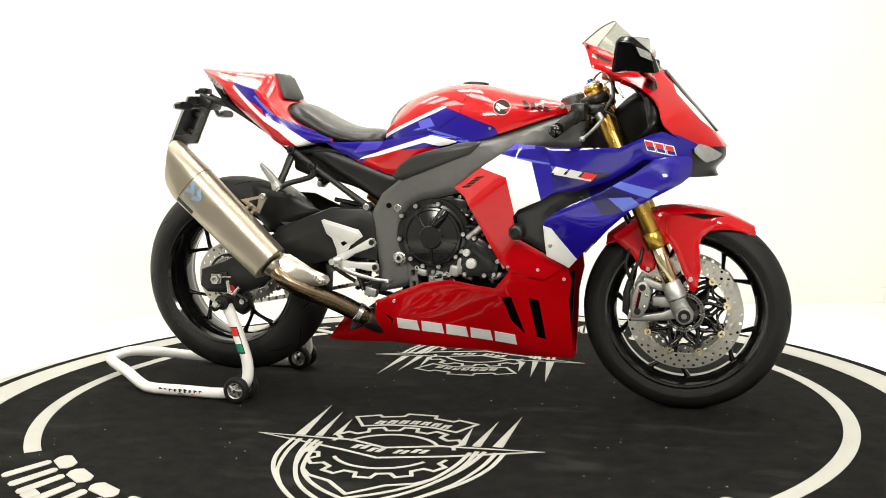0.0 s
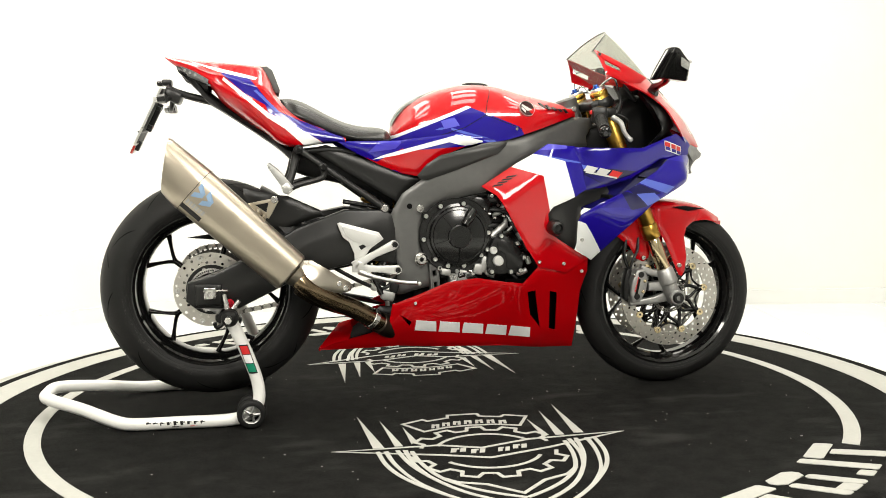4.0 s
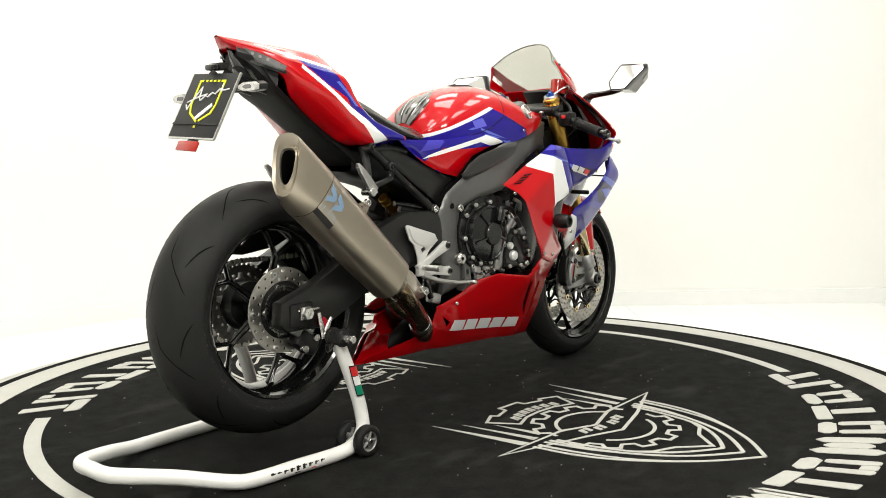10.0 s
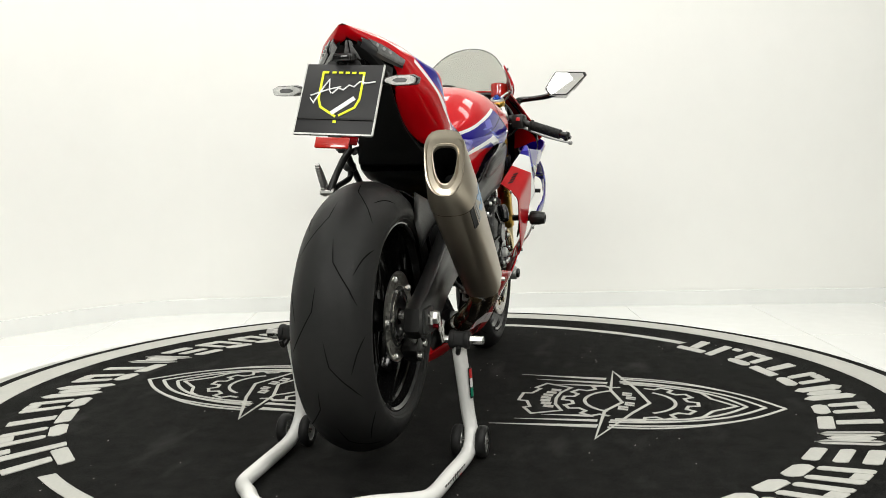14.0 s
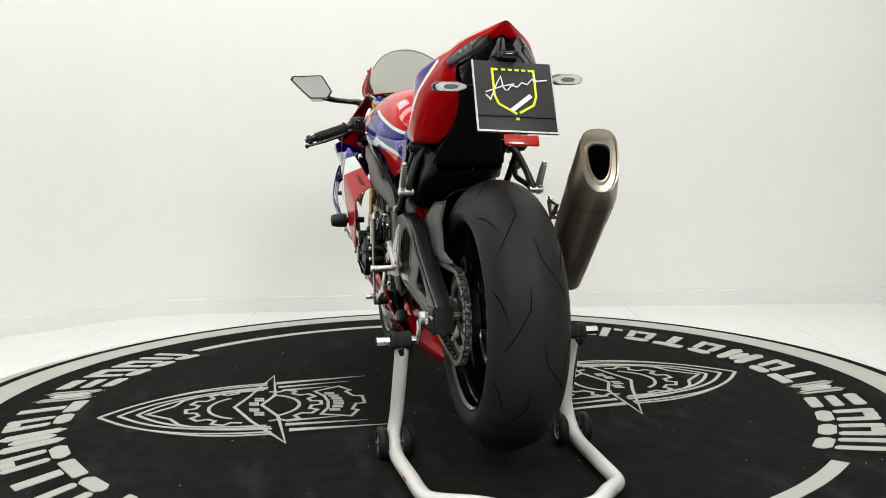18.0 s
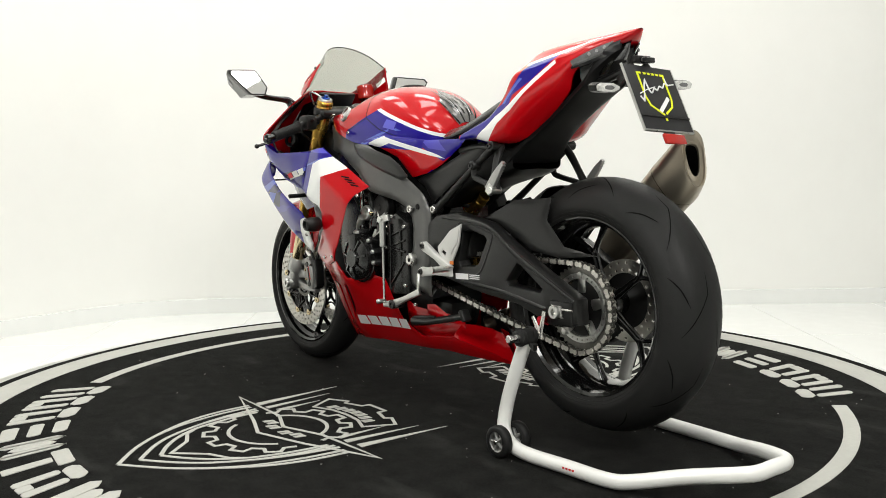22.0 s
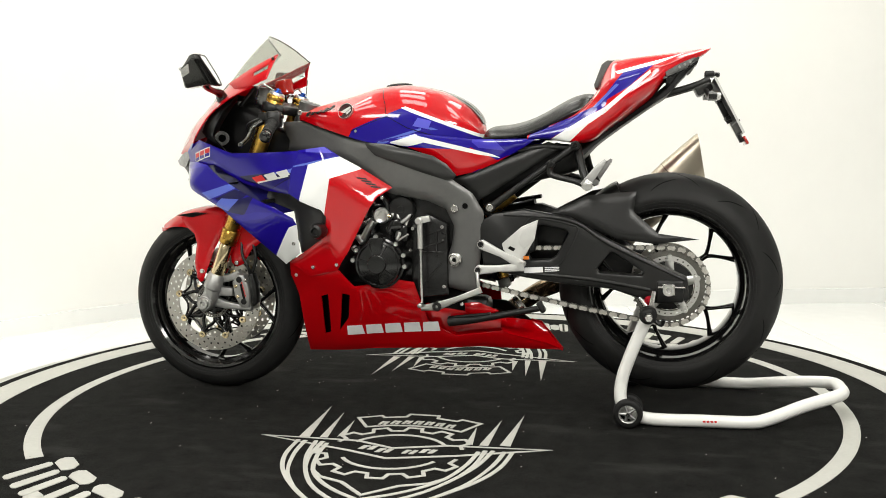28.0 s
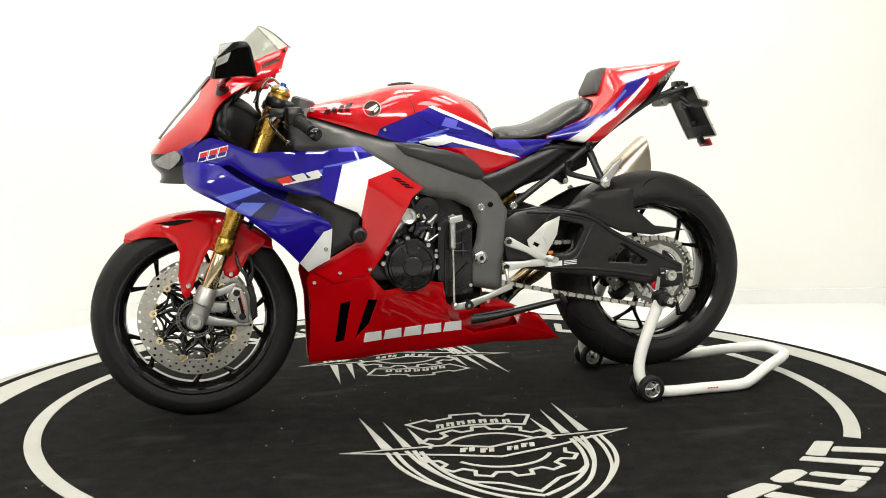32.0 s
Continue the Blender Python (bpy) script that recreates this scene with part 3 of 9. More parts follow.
def ring_bars(turn):
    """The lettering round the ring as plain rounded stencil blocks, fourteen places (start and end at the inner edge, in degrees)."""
    places = [(-134.0, -129.0, 2), (-127.6, -122.4, 0), (-120.8, -115.4, 0), (-113.4, -107.8, 3), (-105.8, -100.0, 4), (-98.6, -92.4, 1), (-91.0, -86.0, 0),
              (-83.6, -76.4, 4), (-74.4, -69.0, 0), (-67.4, -60.4, 1), (-59.2, -53.6, 0), (-52.0, -50.2, 5), (-49.6, -47.8, 6), (-47.0, -40.4, 1)]
    R0, R1 = 1.122, 1.297
    lean = 3.0

    def block(bm, a0, a1, r0, r1, soft=0.010):
        pts = []
        c = min(soft, (r1 - r0) * 0.4)
        w = math.degrees(c / r0)
        for rr, aa in ((r0, a0 + w), (r0, a1 - w), (r0 + c, a1), (r1 - c, a1), (r1, a1 - w), (r1, a0 + w), (r1 - c, a0), (r0 + c, a0)):
            k = (rr - R0) / (R1 - R0)
            ang = radians(aa + lean * k)
            pts.append((rr * math.cos(ang), rr * math.sin(ang)))
        slab(bm, pts[::-1])
    ob = new("lettering")
    ob.parent = table
    for a, b, kind in places:
        bm = bmesh.new()
        s = b - a
        e = 1.55
        if kind == 5:
            block(bm, a, b, R1 - 0.036, R1, 0.004)
        elif kind == 6:
            block(bm, a, b, R0, R1, 0.004)
        elif kind == 1:
            block(bm, a, b, R0, R0 + 0.045, 0.006)
            block(bm, a + s * 0.36, a + s * 0.66, R0 + 0.049, R1, 0.004)
        elif kind == 4:
            block(bm, a, a + s * 0.32, R0, R1, 0.022)
            block(bm, a + s * 0.345, b - s * 0.345, R0 + 0.025, R1 - 0.03, 0.018)
            block(bm, b - s * 0.32, b, R0, R1, 0.022)
        elif kind == 3:
            block(bm, a, b, R0, R0 + 0.040, 0.008)
            block(bm, a, b, R0 + 0.068, R0 + 0.104, 0.008)
            block(bm, a, b, R1 - 0.043, R1, 0.008)
        else:
            block(bm, a, b, R0, R0 + 0.048, 0.016)
            block(bm, a, a + e, R0 + 0.053, R1, 0.008)
            block(bm, b - e, b, R0 + 0.053, R1, 0.008)
            if kind == 0:
                block(bm, a + e + 0.1, b - e - 0.1, R1 - 0.040, R1, 0.004)
        bmesh.ops.transform(bm, matrix=Matrix.Rotation(radians(turn), 4, "Z"), verts=bm.verts)
        bmesh.ops.recalc_face_normals(bm, faces=bm.faces)
        part("printed_bar", bm, print_white, ob, smooth=0)


for turn in (0, 178.2):
    ring_bars(turn)

rng = random.Random(4)
bm = bmesh.new()
for k in range(130):
    r, a = 1.3 * math.sqrt(rng.random()), rng.random() * 6.28
    s = rng.uniform(0.0007, 0.0022)
    box(bm, (s * rng.uniform(1, 3), s, 0.0012), at(r * math.cos(a), r * math.sin(a), 0.0004) @ pose(0, 0, 0, 0, 0, rng.uniform(0, 180)))
ob = part("lint", bm, lint_mat, table, "pale specks of lint", smooth=0)
tagged(ob, kind="stuff")

# ---- the motorcycle: x forward, y to its left ----
bike = new("motorcycle")
tagged(bike, "red, blue and white faired sport motorcycle on a rear paddock stand", "motorcycle")
RX, RZ, FX, FZ = -0.702, 0.375, 0.752, 0.296


def tyre_profile(R, w, rim, crown):
    """(radius, offset) of a road tyre from bead to bead."""
    pts = [(rim, -w * 0.42), (rim + 0.008, -w * 0.445), (R - crown * 0.86, -w * 0.488), (R - crown * 0.70, -w * 0.495), (R - crown * 0.42, -w * 0.43),
           (R - crown * 0.17, -w * 0.30), (R - crown * 0.04, -w * 0.15), (R, 0.0)]
    full = pts + [(r, -o) for r, o in pts[-2::-1]]
    return [(p.x, p.y) for p in spline([(r, o, 0) for r, o in full], 4)]


def surface_radius(R, w, crown, o):
    prof = [(abs(b), a) for a, b in tyre_profile(R, w, 0.222, crown) if b <= 0 and a > R - crown * 0.7]
    prof.sort()
    return float(np.interp(abs(o), [p[0] for p in prof], [p[1] for p in prof]))


def groove(bm, R, w, crown, pts, width=0.0025):
    """A dark strip laid on the tread for the shade in a sipe: pts are (angle degrees, offset)."""
    P = []
    for (a, o), (c, d) in zip(pts, pts[1:]):
        P += [(a + (c - a) * k / 5, (o + (d - o) * k / 5) * 1000) for k in range(5)]
    P.append((pts[-1][0], pts[-1][1] * 1000))
    rows = []
    for i, (a, o) in enumerate(P):
        o = o / 1000
        k = min(1.0, 3.5 * min(i, len(P) - 1 - i) / len(P) + 0.25)
        a2, o2 = P[min(i + 1, len(P) - 1)]
        a1, o1 = P[max(i - 1, 0)]
        d = Vector((radians(a2 - a1) * R, (o2 - o1) / 1000)).normalized()
        n = Vector((-d.y, d.x)) * width * k / 2
        row = []
        for s in (1, -1):
            aa, oo = radians(a) + s * n.x / R, o + s * n.y
            r = surface_radius(R, w, crown, oo) + 0.0012
            row.append(bm.verts.new((r * math.cos(aa), oo, r * math.sin(aa))))
        rows.append(row)
    for p, q in zip(rows, rows[1:]):
        bm.faces.new((p[0], p[1], q[1], q[0]))


def drilled_ring(bm, r0, r1, rows, n, hole, y0, y1, skew=0.5):
    """A brake disc between two radii with rows of drilled holes."""
    dr = (r1 - r0) / rows
    for i in range(rows):
        for j in range(n):
            a = 2 * math.pi * (j + skew * i) / n
            da = math.pi / n
            ra, rb, rm = r0 + dr * i, r0 + dr * (i + 1), r0 + dr * (i + 0.5)
            ring = [(ra, a - da), (ra, a), (ra, a + da), (rm, a + da), (rb, a + da), (rb, a), (rb, a - da), (rm, a - da)]
            outer, inner = [], []
            for r, t in ring:
                outer.append((r * math.cos(t), r * math.sin(t)))
            c = (rm * math.cos(a), rm * math.sin(a))
            for x, z in outer:
                d = Vector((x - c[0], z - c[1])).normalized() * hole
                inner.append((c[0] + d.x, c[1] + d.y))
            o0, o1 = ([bm.verts.new((x, y, z)) for x, z in outer] for y in (y0, y1))
            i0, i1 = ([bm.verts.new((x, y, z)) for x, z in inner] for y in (y0, y1))
            for k in range(8):
                m = (k + 1) % 8
                bm.faces.new((o0[k], o0[m], i0[m], i0[k]))
                bm.faces.new((o1[m], o1[k], i1[k], i1[m]))
                bm.faces.new((i0[k], i0[m], i1[m], i1[k]))
    bmesh.ops.remove_doubles(bm, verts=bm.verts, dist=2e-5)
    bmesh.ops.recalc_face_normals(bm, faces=bm.faces)
    edge = bmesh.new()
    for r in (r0, r1):
        lathe(edge, [(r, y0), (r, y1)], n * 2, AX_Y)
    join(bm, edge)


def wheel(name, x, y, z, R, w, crown, spokes, phase, label):
    hub = new(name)
    hub.parent = bike
    hub["label"] = label
    hub.matrix_basis = at(x, y, z)
    rim = 0.222
    bm = lathe(bmesh.new(), tyre_profile(R, w, rim, crown), 96, AX_Y)
    part("tyre", bm, rubber, hub, "worn black road tyre", smooth=60)
    # raised rings and plain moulded bars on the sidewalls
    for fan in (-1, 1):
        for r, o in ((rim + 0.015, w * 0.466), (rim + 0.023, w * 0.485)):
            bm = lathe(bmesh.new(), [(r - 0.0008, fan * (o - 0.002)), (r - 0.0006, fan * (o + 0.0012)), (r + 0.0006, fan * (o + 0.0012)), (r + 0.0008, fan * (o - 0.002))], 96, AX_Y)
            part("sidewall_ring", bm, rubber, hub, smooth=30)
    rw = w * 0.42
    prof = [(rim + 0.009, -rw - 0.004), (rim + 0.010, -rw + 0.004), (rim - 0.002, -rw + 0.010), (rim - 0.010, -rw * 0.62), (rim - 0.014, -rw * 0.3), (rim - 0.014, rw * 0.3),
            (rim - 0.010, rw * 0.62), (rim - 0.002, rw - 0.010), (rim + 0.010, rw - 0.004), (rim + 0.009, rw + 0.004),
            (rim + 0.003, rw + 0.004), (rim - 0.004, rw - 0.002), (rim - 0.007, rw * 0.72), (rim - 0.017, rw * 0.52), (rim - 0.022, rw * 0.28), (rim - 0.022, -rw * 0.28), (rim - 0.017, -rw * 0.52), (rim - 0.007, -rw * 0.72), (rim - 0.004, -rw + 0.002), (rim + 0.003, -rw - 0.004)]
    bm = lathe(bmesh.new(), prof, 96, AX_Y, close=True)
    part("rim", bm, black_gloss, hub, "gloss black alloy rim", smooth=22)
    bm = lathe(bmesh.new(), [(0.012, -0.05), (0.034, -0.05), (0.038, -0.03), (0.046, -0.012), (0.046, 0.012), (0.038, 0.03), (0.034, 0.05), (0.012, 0.05)], 40, AX_Y, close=True)
    part("hub", bm, black_gloss, hub, smooth=40)
    for k in range(spokes):
        a = radians(phase + 360 * k / spokes)
        bm = bmesh.new()
        tube(bm, [(r * math.cos(a), 0, r * math.sin(a)) for r in (0.036, 0.080, 0.120, 0.138)], [0.014, 0.0095, 0.0085, 0.0085], 10, 4, flat=1.5)
        for fan in (-1, 1):
            pts = [(r * math.cos(a + da * fan), 0, r * math.sin(a + da * fan)) for r, da in ((0.130, 0.0), (0.146, 0.06), (0.172, 0.178), (rim - 0.019, 0.285))]
            tube(bm, pts, [0.0070, 0.0060, 0.0056, 0.0085], 8, 4, flat=1.6)
        part("spoke", bm, black_gloss, hub, smooth=50)
    return hub


fw = wheel("front_wheel", FX, 0.0, FZ, 0.299, 0.120, 0.062, 5, 41, "front wheel with black alloy rim and twin brake discs")
rw = wheel("rear_wheel", RX, -0.009, RZ, 0.327, 0.188, 0.096, 5, 0, "rear wheel with wide tyre and black alloy rim")
# tread sipes of the rear tyre: a repeating slanted zigzag
for k in range(9):
    bm = bmesh.new()
    a = k * 40.0
    groove(bm, 0.327, 0.188, 0.096, [(a, 0.012), (a + 9, 0.016), (a + 20, 0.052), (a + 27, 0.074)])
    groove(bm, 0.327, 0.188, 0.096, [(a + 20, -0.010), (a + 30, -0.020), (a + 40, -0.058), (a + 46, -0.074)])
    groove(bm, 0.327, 0.188, 0.096, [(a + 14, 0.060), (a + 6, 0.072), (a - 1, 0.086)], 0.0024)
    groove(bm, 0.327, 0.188, 0.096, [(a + 34, -0.062), (a + 26, -0.074), (a + 19, -0.087)], 0.0024)
    part("tread_strip", bm, sipe_shade, rw, "dark raised strips standing in for tread sipes", smooth=60)
# pale scuffs on the rear sidewall
rng = random.Random(41)
wall_r = sorted((a, abs(b)) for a, b in tyre_profile(0.327, 0.188, 0.222, 0.096) if b <= 0 and a < 0.268)
bm = bmesh.new()
for k in range(110):
    a, r = radians(rng.gauss(205, 34)), rng.gauss(0.249, 0.005)
    if not 0.238 < r < 0.262:
        continue
    da, dr = rng.uniform(0.003, 0.013), rng.uniform(0.0005, 0.0022)
    quad = []
    for i in range(6):
        t = math.pi * i / 3
        rr, aa = r + dr * math.sin(t) * rng.uniform(0.5, 1.2), a + da * math.cos(t) * rng.uniform(0.5, 1.2)
        o = float(np.interp(rr, [p[0] for p in wall_r], [p[1] for p in wall_r])) + 0.0006
        quad.append(bm.verts.new((rr * math.cos(aa), -o, rr * math.sin(aa))))
    bm.faces.new(quad)
part("sidewall_scuff", bm, rubber_scuff, rw, "pale scuffs on the sidewall", smooth=0)["kind"] = "stuff"
for k in range(8):
    bm = bmesh.new()
    a = k * 45.0
    groove(bm, 0.299, 0.120, 0.062, [(a, 0.006), (a + 9, 0.012), (a + 20, 0.034), (a + 26, 0.046)], 0.0028)
    groove(bm, 0.299, 0.120, 0.062, [(a + 22, -0.006), (a + 31, -0.012), (a + 42, -0.034), (a + 48, -0.046)], 0.0028)
    part("tread_strip", bm, sipe_shade, fw, "dark raised strips standing in for tread sipes", smooth=60)

for s in (-1, 1):
    bm = lathe(bmesh.new(), [(0.026, s * 0.046), (0.040, s * 0.050), (0.043, s * 0.054), (0.040, s * 0.058), (0.026, s * 0.060)], 40, AX_Y, close=True)
    part("disc_carrier", bm, black_gloss, fw, "black disc carrier", smooth=30)
    bm = bmesh.new()
    drilled_ring(bm, 0.046, 0.057, 1, 40, 0.0026, s * 0.060 - 0.001, s * 0.060 + 0.001)
    part("sensor_ring", bm, chain_dark, fw, "slotted sensor ring", smooth=0)
    bm = bmesh.new()
    drilled_ring(bm, 0.122, 0.165, 3, 36, 0.0046, s * 0.062 - 0.0025, s * 0.062 + 0.0025)
    part("brake_disc", bm, disc_steel, fw, "drilled steel brake disc", smooth=0)
    for k in range(9):
        a = radians(50 + 40 * k)

        def sp(r, da, y):
            return (r * math.cos(a + da), s * y, r * math.sin(a + da))
        bm = bmesh.new()
        tube(bm, [sp(0.120, 0.0, 0.061), sp(0.104, 0.0, 0.059), sp(0.088, 0.10, 0.057), sp(0.070, 0.24, 0.055), sp(0.040, 0.36, 0.053)], [0.0085, 0.0072, 0.0056, 0.0060, 0.0085], 8, 4)
        tube(bm, [sp(0.106, 0.0, 0.059), sp(0.090, -0.10, 0.057), sp(0.074, -0.30, 0.055), sp(0.058, -0.34, 0.054)], [0.0060, 0.0050, 0.0055, 0.0065], 8, 4)
        tube(bm, [sp(0.112, 0.04, 0.060), sp(0.100, 0.17, 0.058), sp(0.094, 0.35, 0.058), sp(0.100, 0.53, 0.058), sp(0.112, 0.66, 0.060)], [0.0045, 0.0034, 0.0032, 0.0034, 0.0045], 8, 4)
        part("carrier_arm", bm, black_gloss, fw, smooth=50)
        m = at(*sp(0.1205, 0.0, 0.062)) @ AX_Y
        bm = lathe(bmesh.new(), [(0.0042, -0.007), (0.0105, -0.007), (0.0118, 0), (0.0105, 0.007), (0.0042, 0.007)], 18, m, close=True)
        part("disc_bobbin", bm, gold_pale, fw, "pale gold disc button")
bm = bmesh.new()
drilled_ring(bm, 0.072, 0.110, 2, 22, 0.0045, -0.078, -0.0735)
part("brake_disc", bm, disc_steel, rw, "drilled steel rear brake disc", smooth=0)
bm = bmesh.new()
drilled_ring(bm, 0.050, 0.064, 1, 56, 0.0022, -0.083, -0.081)
part("sensor_ring", bm, steel, rw, "slotted steel sensor ring", smooth=0)
bm = lathe(bmesh.new(), [(0.02, -0.05), (0.05, -0.068), (0.074, -0.073), (0.074, -0.078), (0.05, -0.079), (0.02, -0.079)], 40, AX_Y, close=True)
part("disc_carrier", bm, black_matt, rw)
for k in range(5):
    a = radians(36 + 72 * k)
    m = at(0.098 * math.cos(a), -0.0785, 0.098 * math.sin(a)) @ AX_Y
    part("disc_bolt", lathe(bmesh.new(), [(0.003, -0.003), (0.0035, -0.006), (0.0070, -0.006), (0.0080, -0.004), (0.0080, 0.002)], 14, m), alloy, rw, smooth=30)
    m = at(0.064 * math.cos(a), -0.0790, 0.064 * math.sin(a)) @ AX_Y
    part("disc_bolt", lathe(bmesh.new(), [(0, -0.003), (0.004, -0.004), (0.0055, -0.003), (0.0055, 0.002)], 12, m), steel, rw, smooth=30)
# sprocket and its carrier
bm = bmesh.new()
N = 43
pts = []
for k in range(N):
    for da, r in ((-0.30, 0.103), (-0.12, 0.109), (0.12, 0.109), (0.30, 0.103)):
        a = 2 * math.pi * (k + da) / N
        pts.append((r * math.cos(a), r * math.sin(a)))
outer = [[bm.verts.new((x, y, z)) for x, z in pts] for y in (0.092, 0.0975)]
inner = [[bm.verts.new((0.089 * x / math.hypot(x, z), y, 0.089 * z / math.hypot(x, z))) for x, z in pts] for y in (0.092, 0.0975)]
for k in range(len(pts)):
    m = (k + 1) % len(pts)
    for q in ((outer[0][k], outer[0][m], inner[0][m], inner[0][k]), (outer[1][m], outer[1][k], inner[1][k], inner[1][m]),
              (outer[0][m], outer[0][k], outer[1][k], outer[1][m]), (inner[0][k], inner[0][m], inner[1][m], inner[1][k])):
        bm.faces.new(q)
bmesh.ops.recalc_face_normals(bm, faces=bm.faces)
part("sprocket", bm, chain_dark, rw, "dark steel rear sprocket", smooth=0)
bm = bmesh.new()
drilled_ring(bm, 0.074, 0.088, 1, 30, 0.0028, 0.0965, 0.100)
part("sprocket_ring", bm, alloy, rw, "bright sprocket ring", smooth=0)
bm = bmesh.new()
drilled_ring(bm, 0.072, 0.0895, 1, 20, 0.0052, 0.0925, 0.0955)
part("sprocket_back", bm, chain_dark, rw, smooth=0)
bm = lathe(bmesh.new(), [(0.02, 0.05), (0.062, 0.06), (0.070, 0.084), (0.070, 0.091), (0.045, 0.095), (0.02, 0.096)], 40, AX_Y, close=True)
part("sprocket_carrier", bm, black_matt, rw)
for k in range(5):
    a = radians(20 + 72 * k)
    bm = bmesh.new()
    tube(bm, [(0.04 * math.cos(a), 0.092, 0.04 * math.sin(a)), (0.084 * math.cos(a), 0.096, 0.084 * math.sin(a))], [0.016, 0.011], 10, 3, flat=0.4)
    m = at(0.085 * math.cos(a), 0.1, 0.085 * math.sin(a)) @ AX_Y
    lathe(bm, [(0, 0.006), (0.0075, 0.005), (0.0085, -0.002), (0.0085, -0.006)], 10, m)
    part("sprocket_bolt", bm, alloy, rw)

# ---- bodywork ----
tank_paint = livery("tank_paint", RED, [
    ([(-0.16, 0.812), (-0.135, 0.822), (0.066, 0.902), (0.215, 0.842), (0.232, 0.815), (0.19, 0.76), (-0.16, 0.70)], BLUE),
    ([(-0.165, 0.808), (-0.165, 0.818), (0.058, 0.906), (0.072, 0.902), (0.036, 0.886)], WHITE),
    ([(-0.13, 0.80), (-0.02, 0.843), (0.01, 0.842), (0.01, 0.836), (-0.018, 0.836), (-0.13, 0.793)], SKYB),
    ([(0.01, 0.842), (0.135, 0.806), (0.145, 0.798), (0.125, 0.796), (0.01, 0.836)], SKYB),
    # pale blue patch: a reflection painted into the colour
    ([(-0.02, 0.862), (0.02, 0.872), (0.035, 0.848), (-0.01, 0.838)], (0.10, 0.10, 0.55)),
])
TANK = [(-0.154, 0.832, 0.060, 0.80), (-0.142, 0.872, 0.100, 0.795), (-0.10, 0.918, 0.138, 0.79), (-0.04, 0.951, 0.160, 0.785), (0.02, 0.970, 0.174, 0.788), (0.09, 0.980, 0.184, 0.795),
        (0.17, 0.973, 0.190, 0.803), (0.25, 0.951, 0.188, 0.826), (0.33, 0.933, 0.165, 0.852), (0.395, 0.917, 0.130, 0.873), (0.415, 0.900, 0.105, 0.879)]
bm = bmesh.new()
skin(bm, [(x, [(0, zt), (w * 0.42, zt - 0.008), (w * 0.76, zt - 0.036), (w * 0.95, zt - 0.075 * (zt - zb) / 0.17), (w, zb + (zt - zb) * 0.28), (w * 0.985, zb)]) for x, zt, w, zb in TANK], 5, 5, thick=0.003)
tank_ob = part("fuel_tank", bm, tank_paint, bike, "glossy red fuel tank with blue and white stripes", smooth=50)

cover_paint = livery("cover_paint", RED, [
    ([(-0.40, 0.83), (-0.145, 0.83), (-0.10, 0.80), (-0.15, 0.775), (-0.21, 0.745), (-0.30, 0.78)], BLUE),
    # paler blue here imitates a reflection on the cover
    ([(-0.20, 0.806), (-0.13, 0.806), (-0.155, 0.782), (-0.235, 0.772)], (0.05, 0.04, 0.42)),
    ([(-0.145, 0.83), (0.2, 0.83), (0.2, 0.80), (0.11, 0.79), (-0.13, 0.775)], BLUE),
    ([(-0.10, 0.79), (0.03, 0.823), (0.09, 0.812), (0.06, 0.80), (0.03, 0.806)], SKYB),
    ([(-0.222, 0.751), (-0.19, 0.765), (-0.12, 0.783), (0.022, 0.822), (0.03, 0.806), (-0.155, 0.762)], WHITE),
    ([(0.022, 0.822), (0.128, 0.796), (0.05, 0.789), (0.03, 0.792), (0.0, 0.80)], WHITE),
    ([(-0.30, 0.79), (-0.206, 0.744), (-0.139, 0.716), (-0.070, 0.704), (-0.085, 0.698), (-0.14, 0.708), (-0.21, 0.735)], BLUE),
    ([(-0.085, 0.69), (-0.066, 0.70), (-0.026, 0.76), (0.04, 0.788), (0.04, 0.781), (-0.02, 0.753)], BLUE),
])
COVER = [(-0.325, 0.806), (-0.15, 0.806), (-0.10, 0.812), (0.03, 0.826), (0.14, 0.806), (0.05, 0.786), (-0.02, 0.758), (-0.072, 0.697), (-0.139, 0.710), (-0.205, 0.737), (-0.295, 0.785)]
cover_y = field([(-0.325, 0.80, 0.150), (-0.15, 0.80, 0.150), (0.03, 0.82, 0.184), (0.14, 0.80, 0.192), (-0.02, 0.76, 0.168), (-0.07, 0.70, 0.150), (-0.2, 0.74, 0.140), (-0.1, 0.77, 0.158)])
for s in (-1, 1):
    part("tank_side_cover", panel(COVER, cover_y, s), cover_paint, bike, "red and white painted side cover", smooth=50)

tail_paint = livery("tail_paint", RED, [
    ([(-0.74, 1.043), (-0.548, 0.992), (-0.556, 0.983), (-0.66, 1.010)], WHITE),
    ([(-0.655, 1.008), (-0.553, 0.983), (-0.535, 0.973), (-0.522, 0.925), (-0.497, 0.893), (-0.585, 0.945)], BLUE),
    ([(-0.540, 0.940), (-0.490, 0.892), (-0.464, 0.861), (-0.520, 0.890)], BLUE),
    ([(-0.492, 0.893), (-0.307, 0.818), (-0.298, 0.795), (-0.350, 0.795), (-0.464, 0.858)], BLUE),
    ([(-0.560, 0.952), (-0.552, 0.955), (-0.488, 0.891), (-0.500, 0.892)], SKYB),
    ([(-0.645, 0.994), (-0.520, 0.889), (-0.527, 0.878), (-0.648, 0.985)], WHITE),
    ([(-0.520, 0.889), (-0.464, 0.861), (-0.478, 0.845), (-0.527, 0.877)], WHITE),
    ([(-0.464, 0.862), (-0.350, 0.792), (-0.416, 0.790), (-0.478, 0.846)], WHITE),
], coat_rough=0.12)
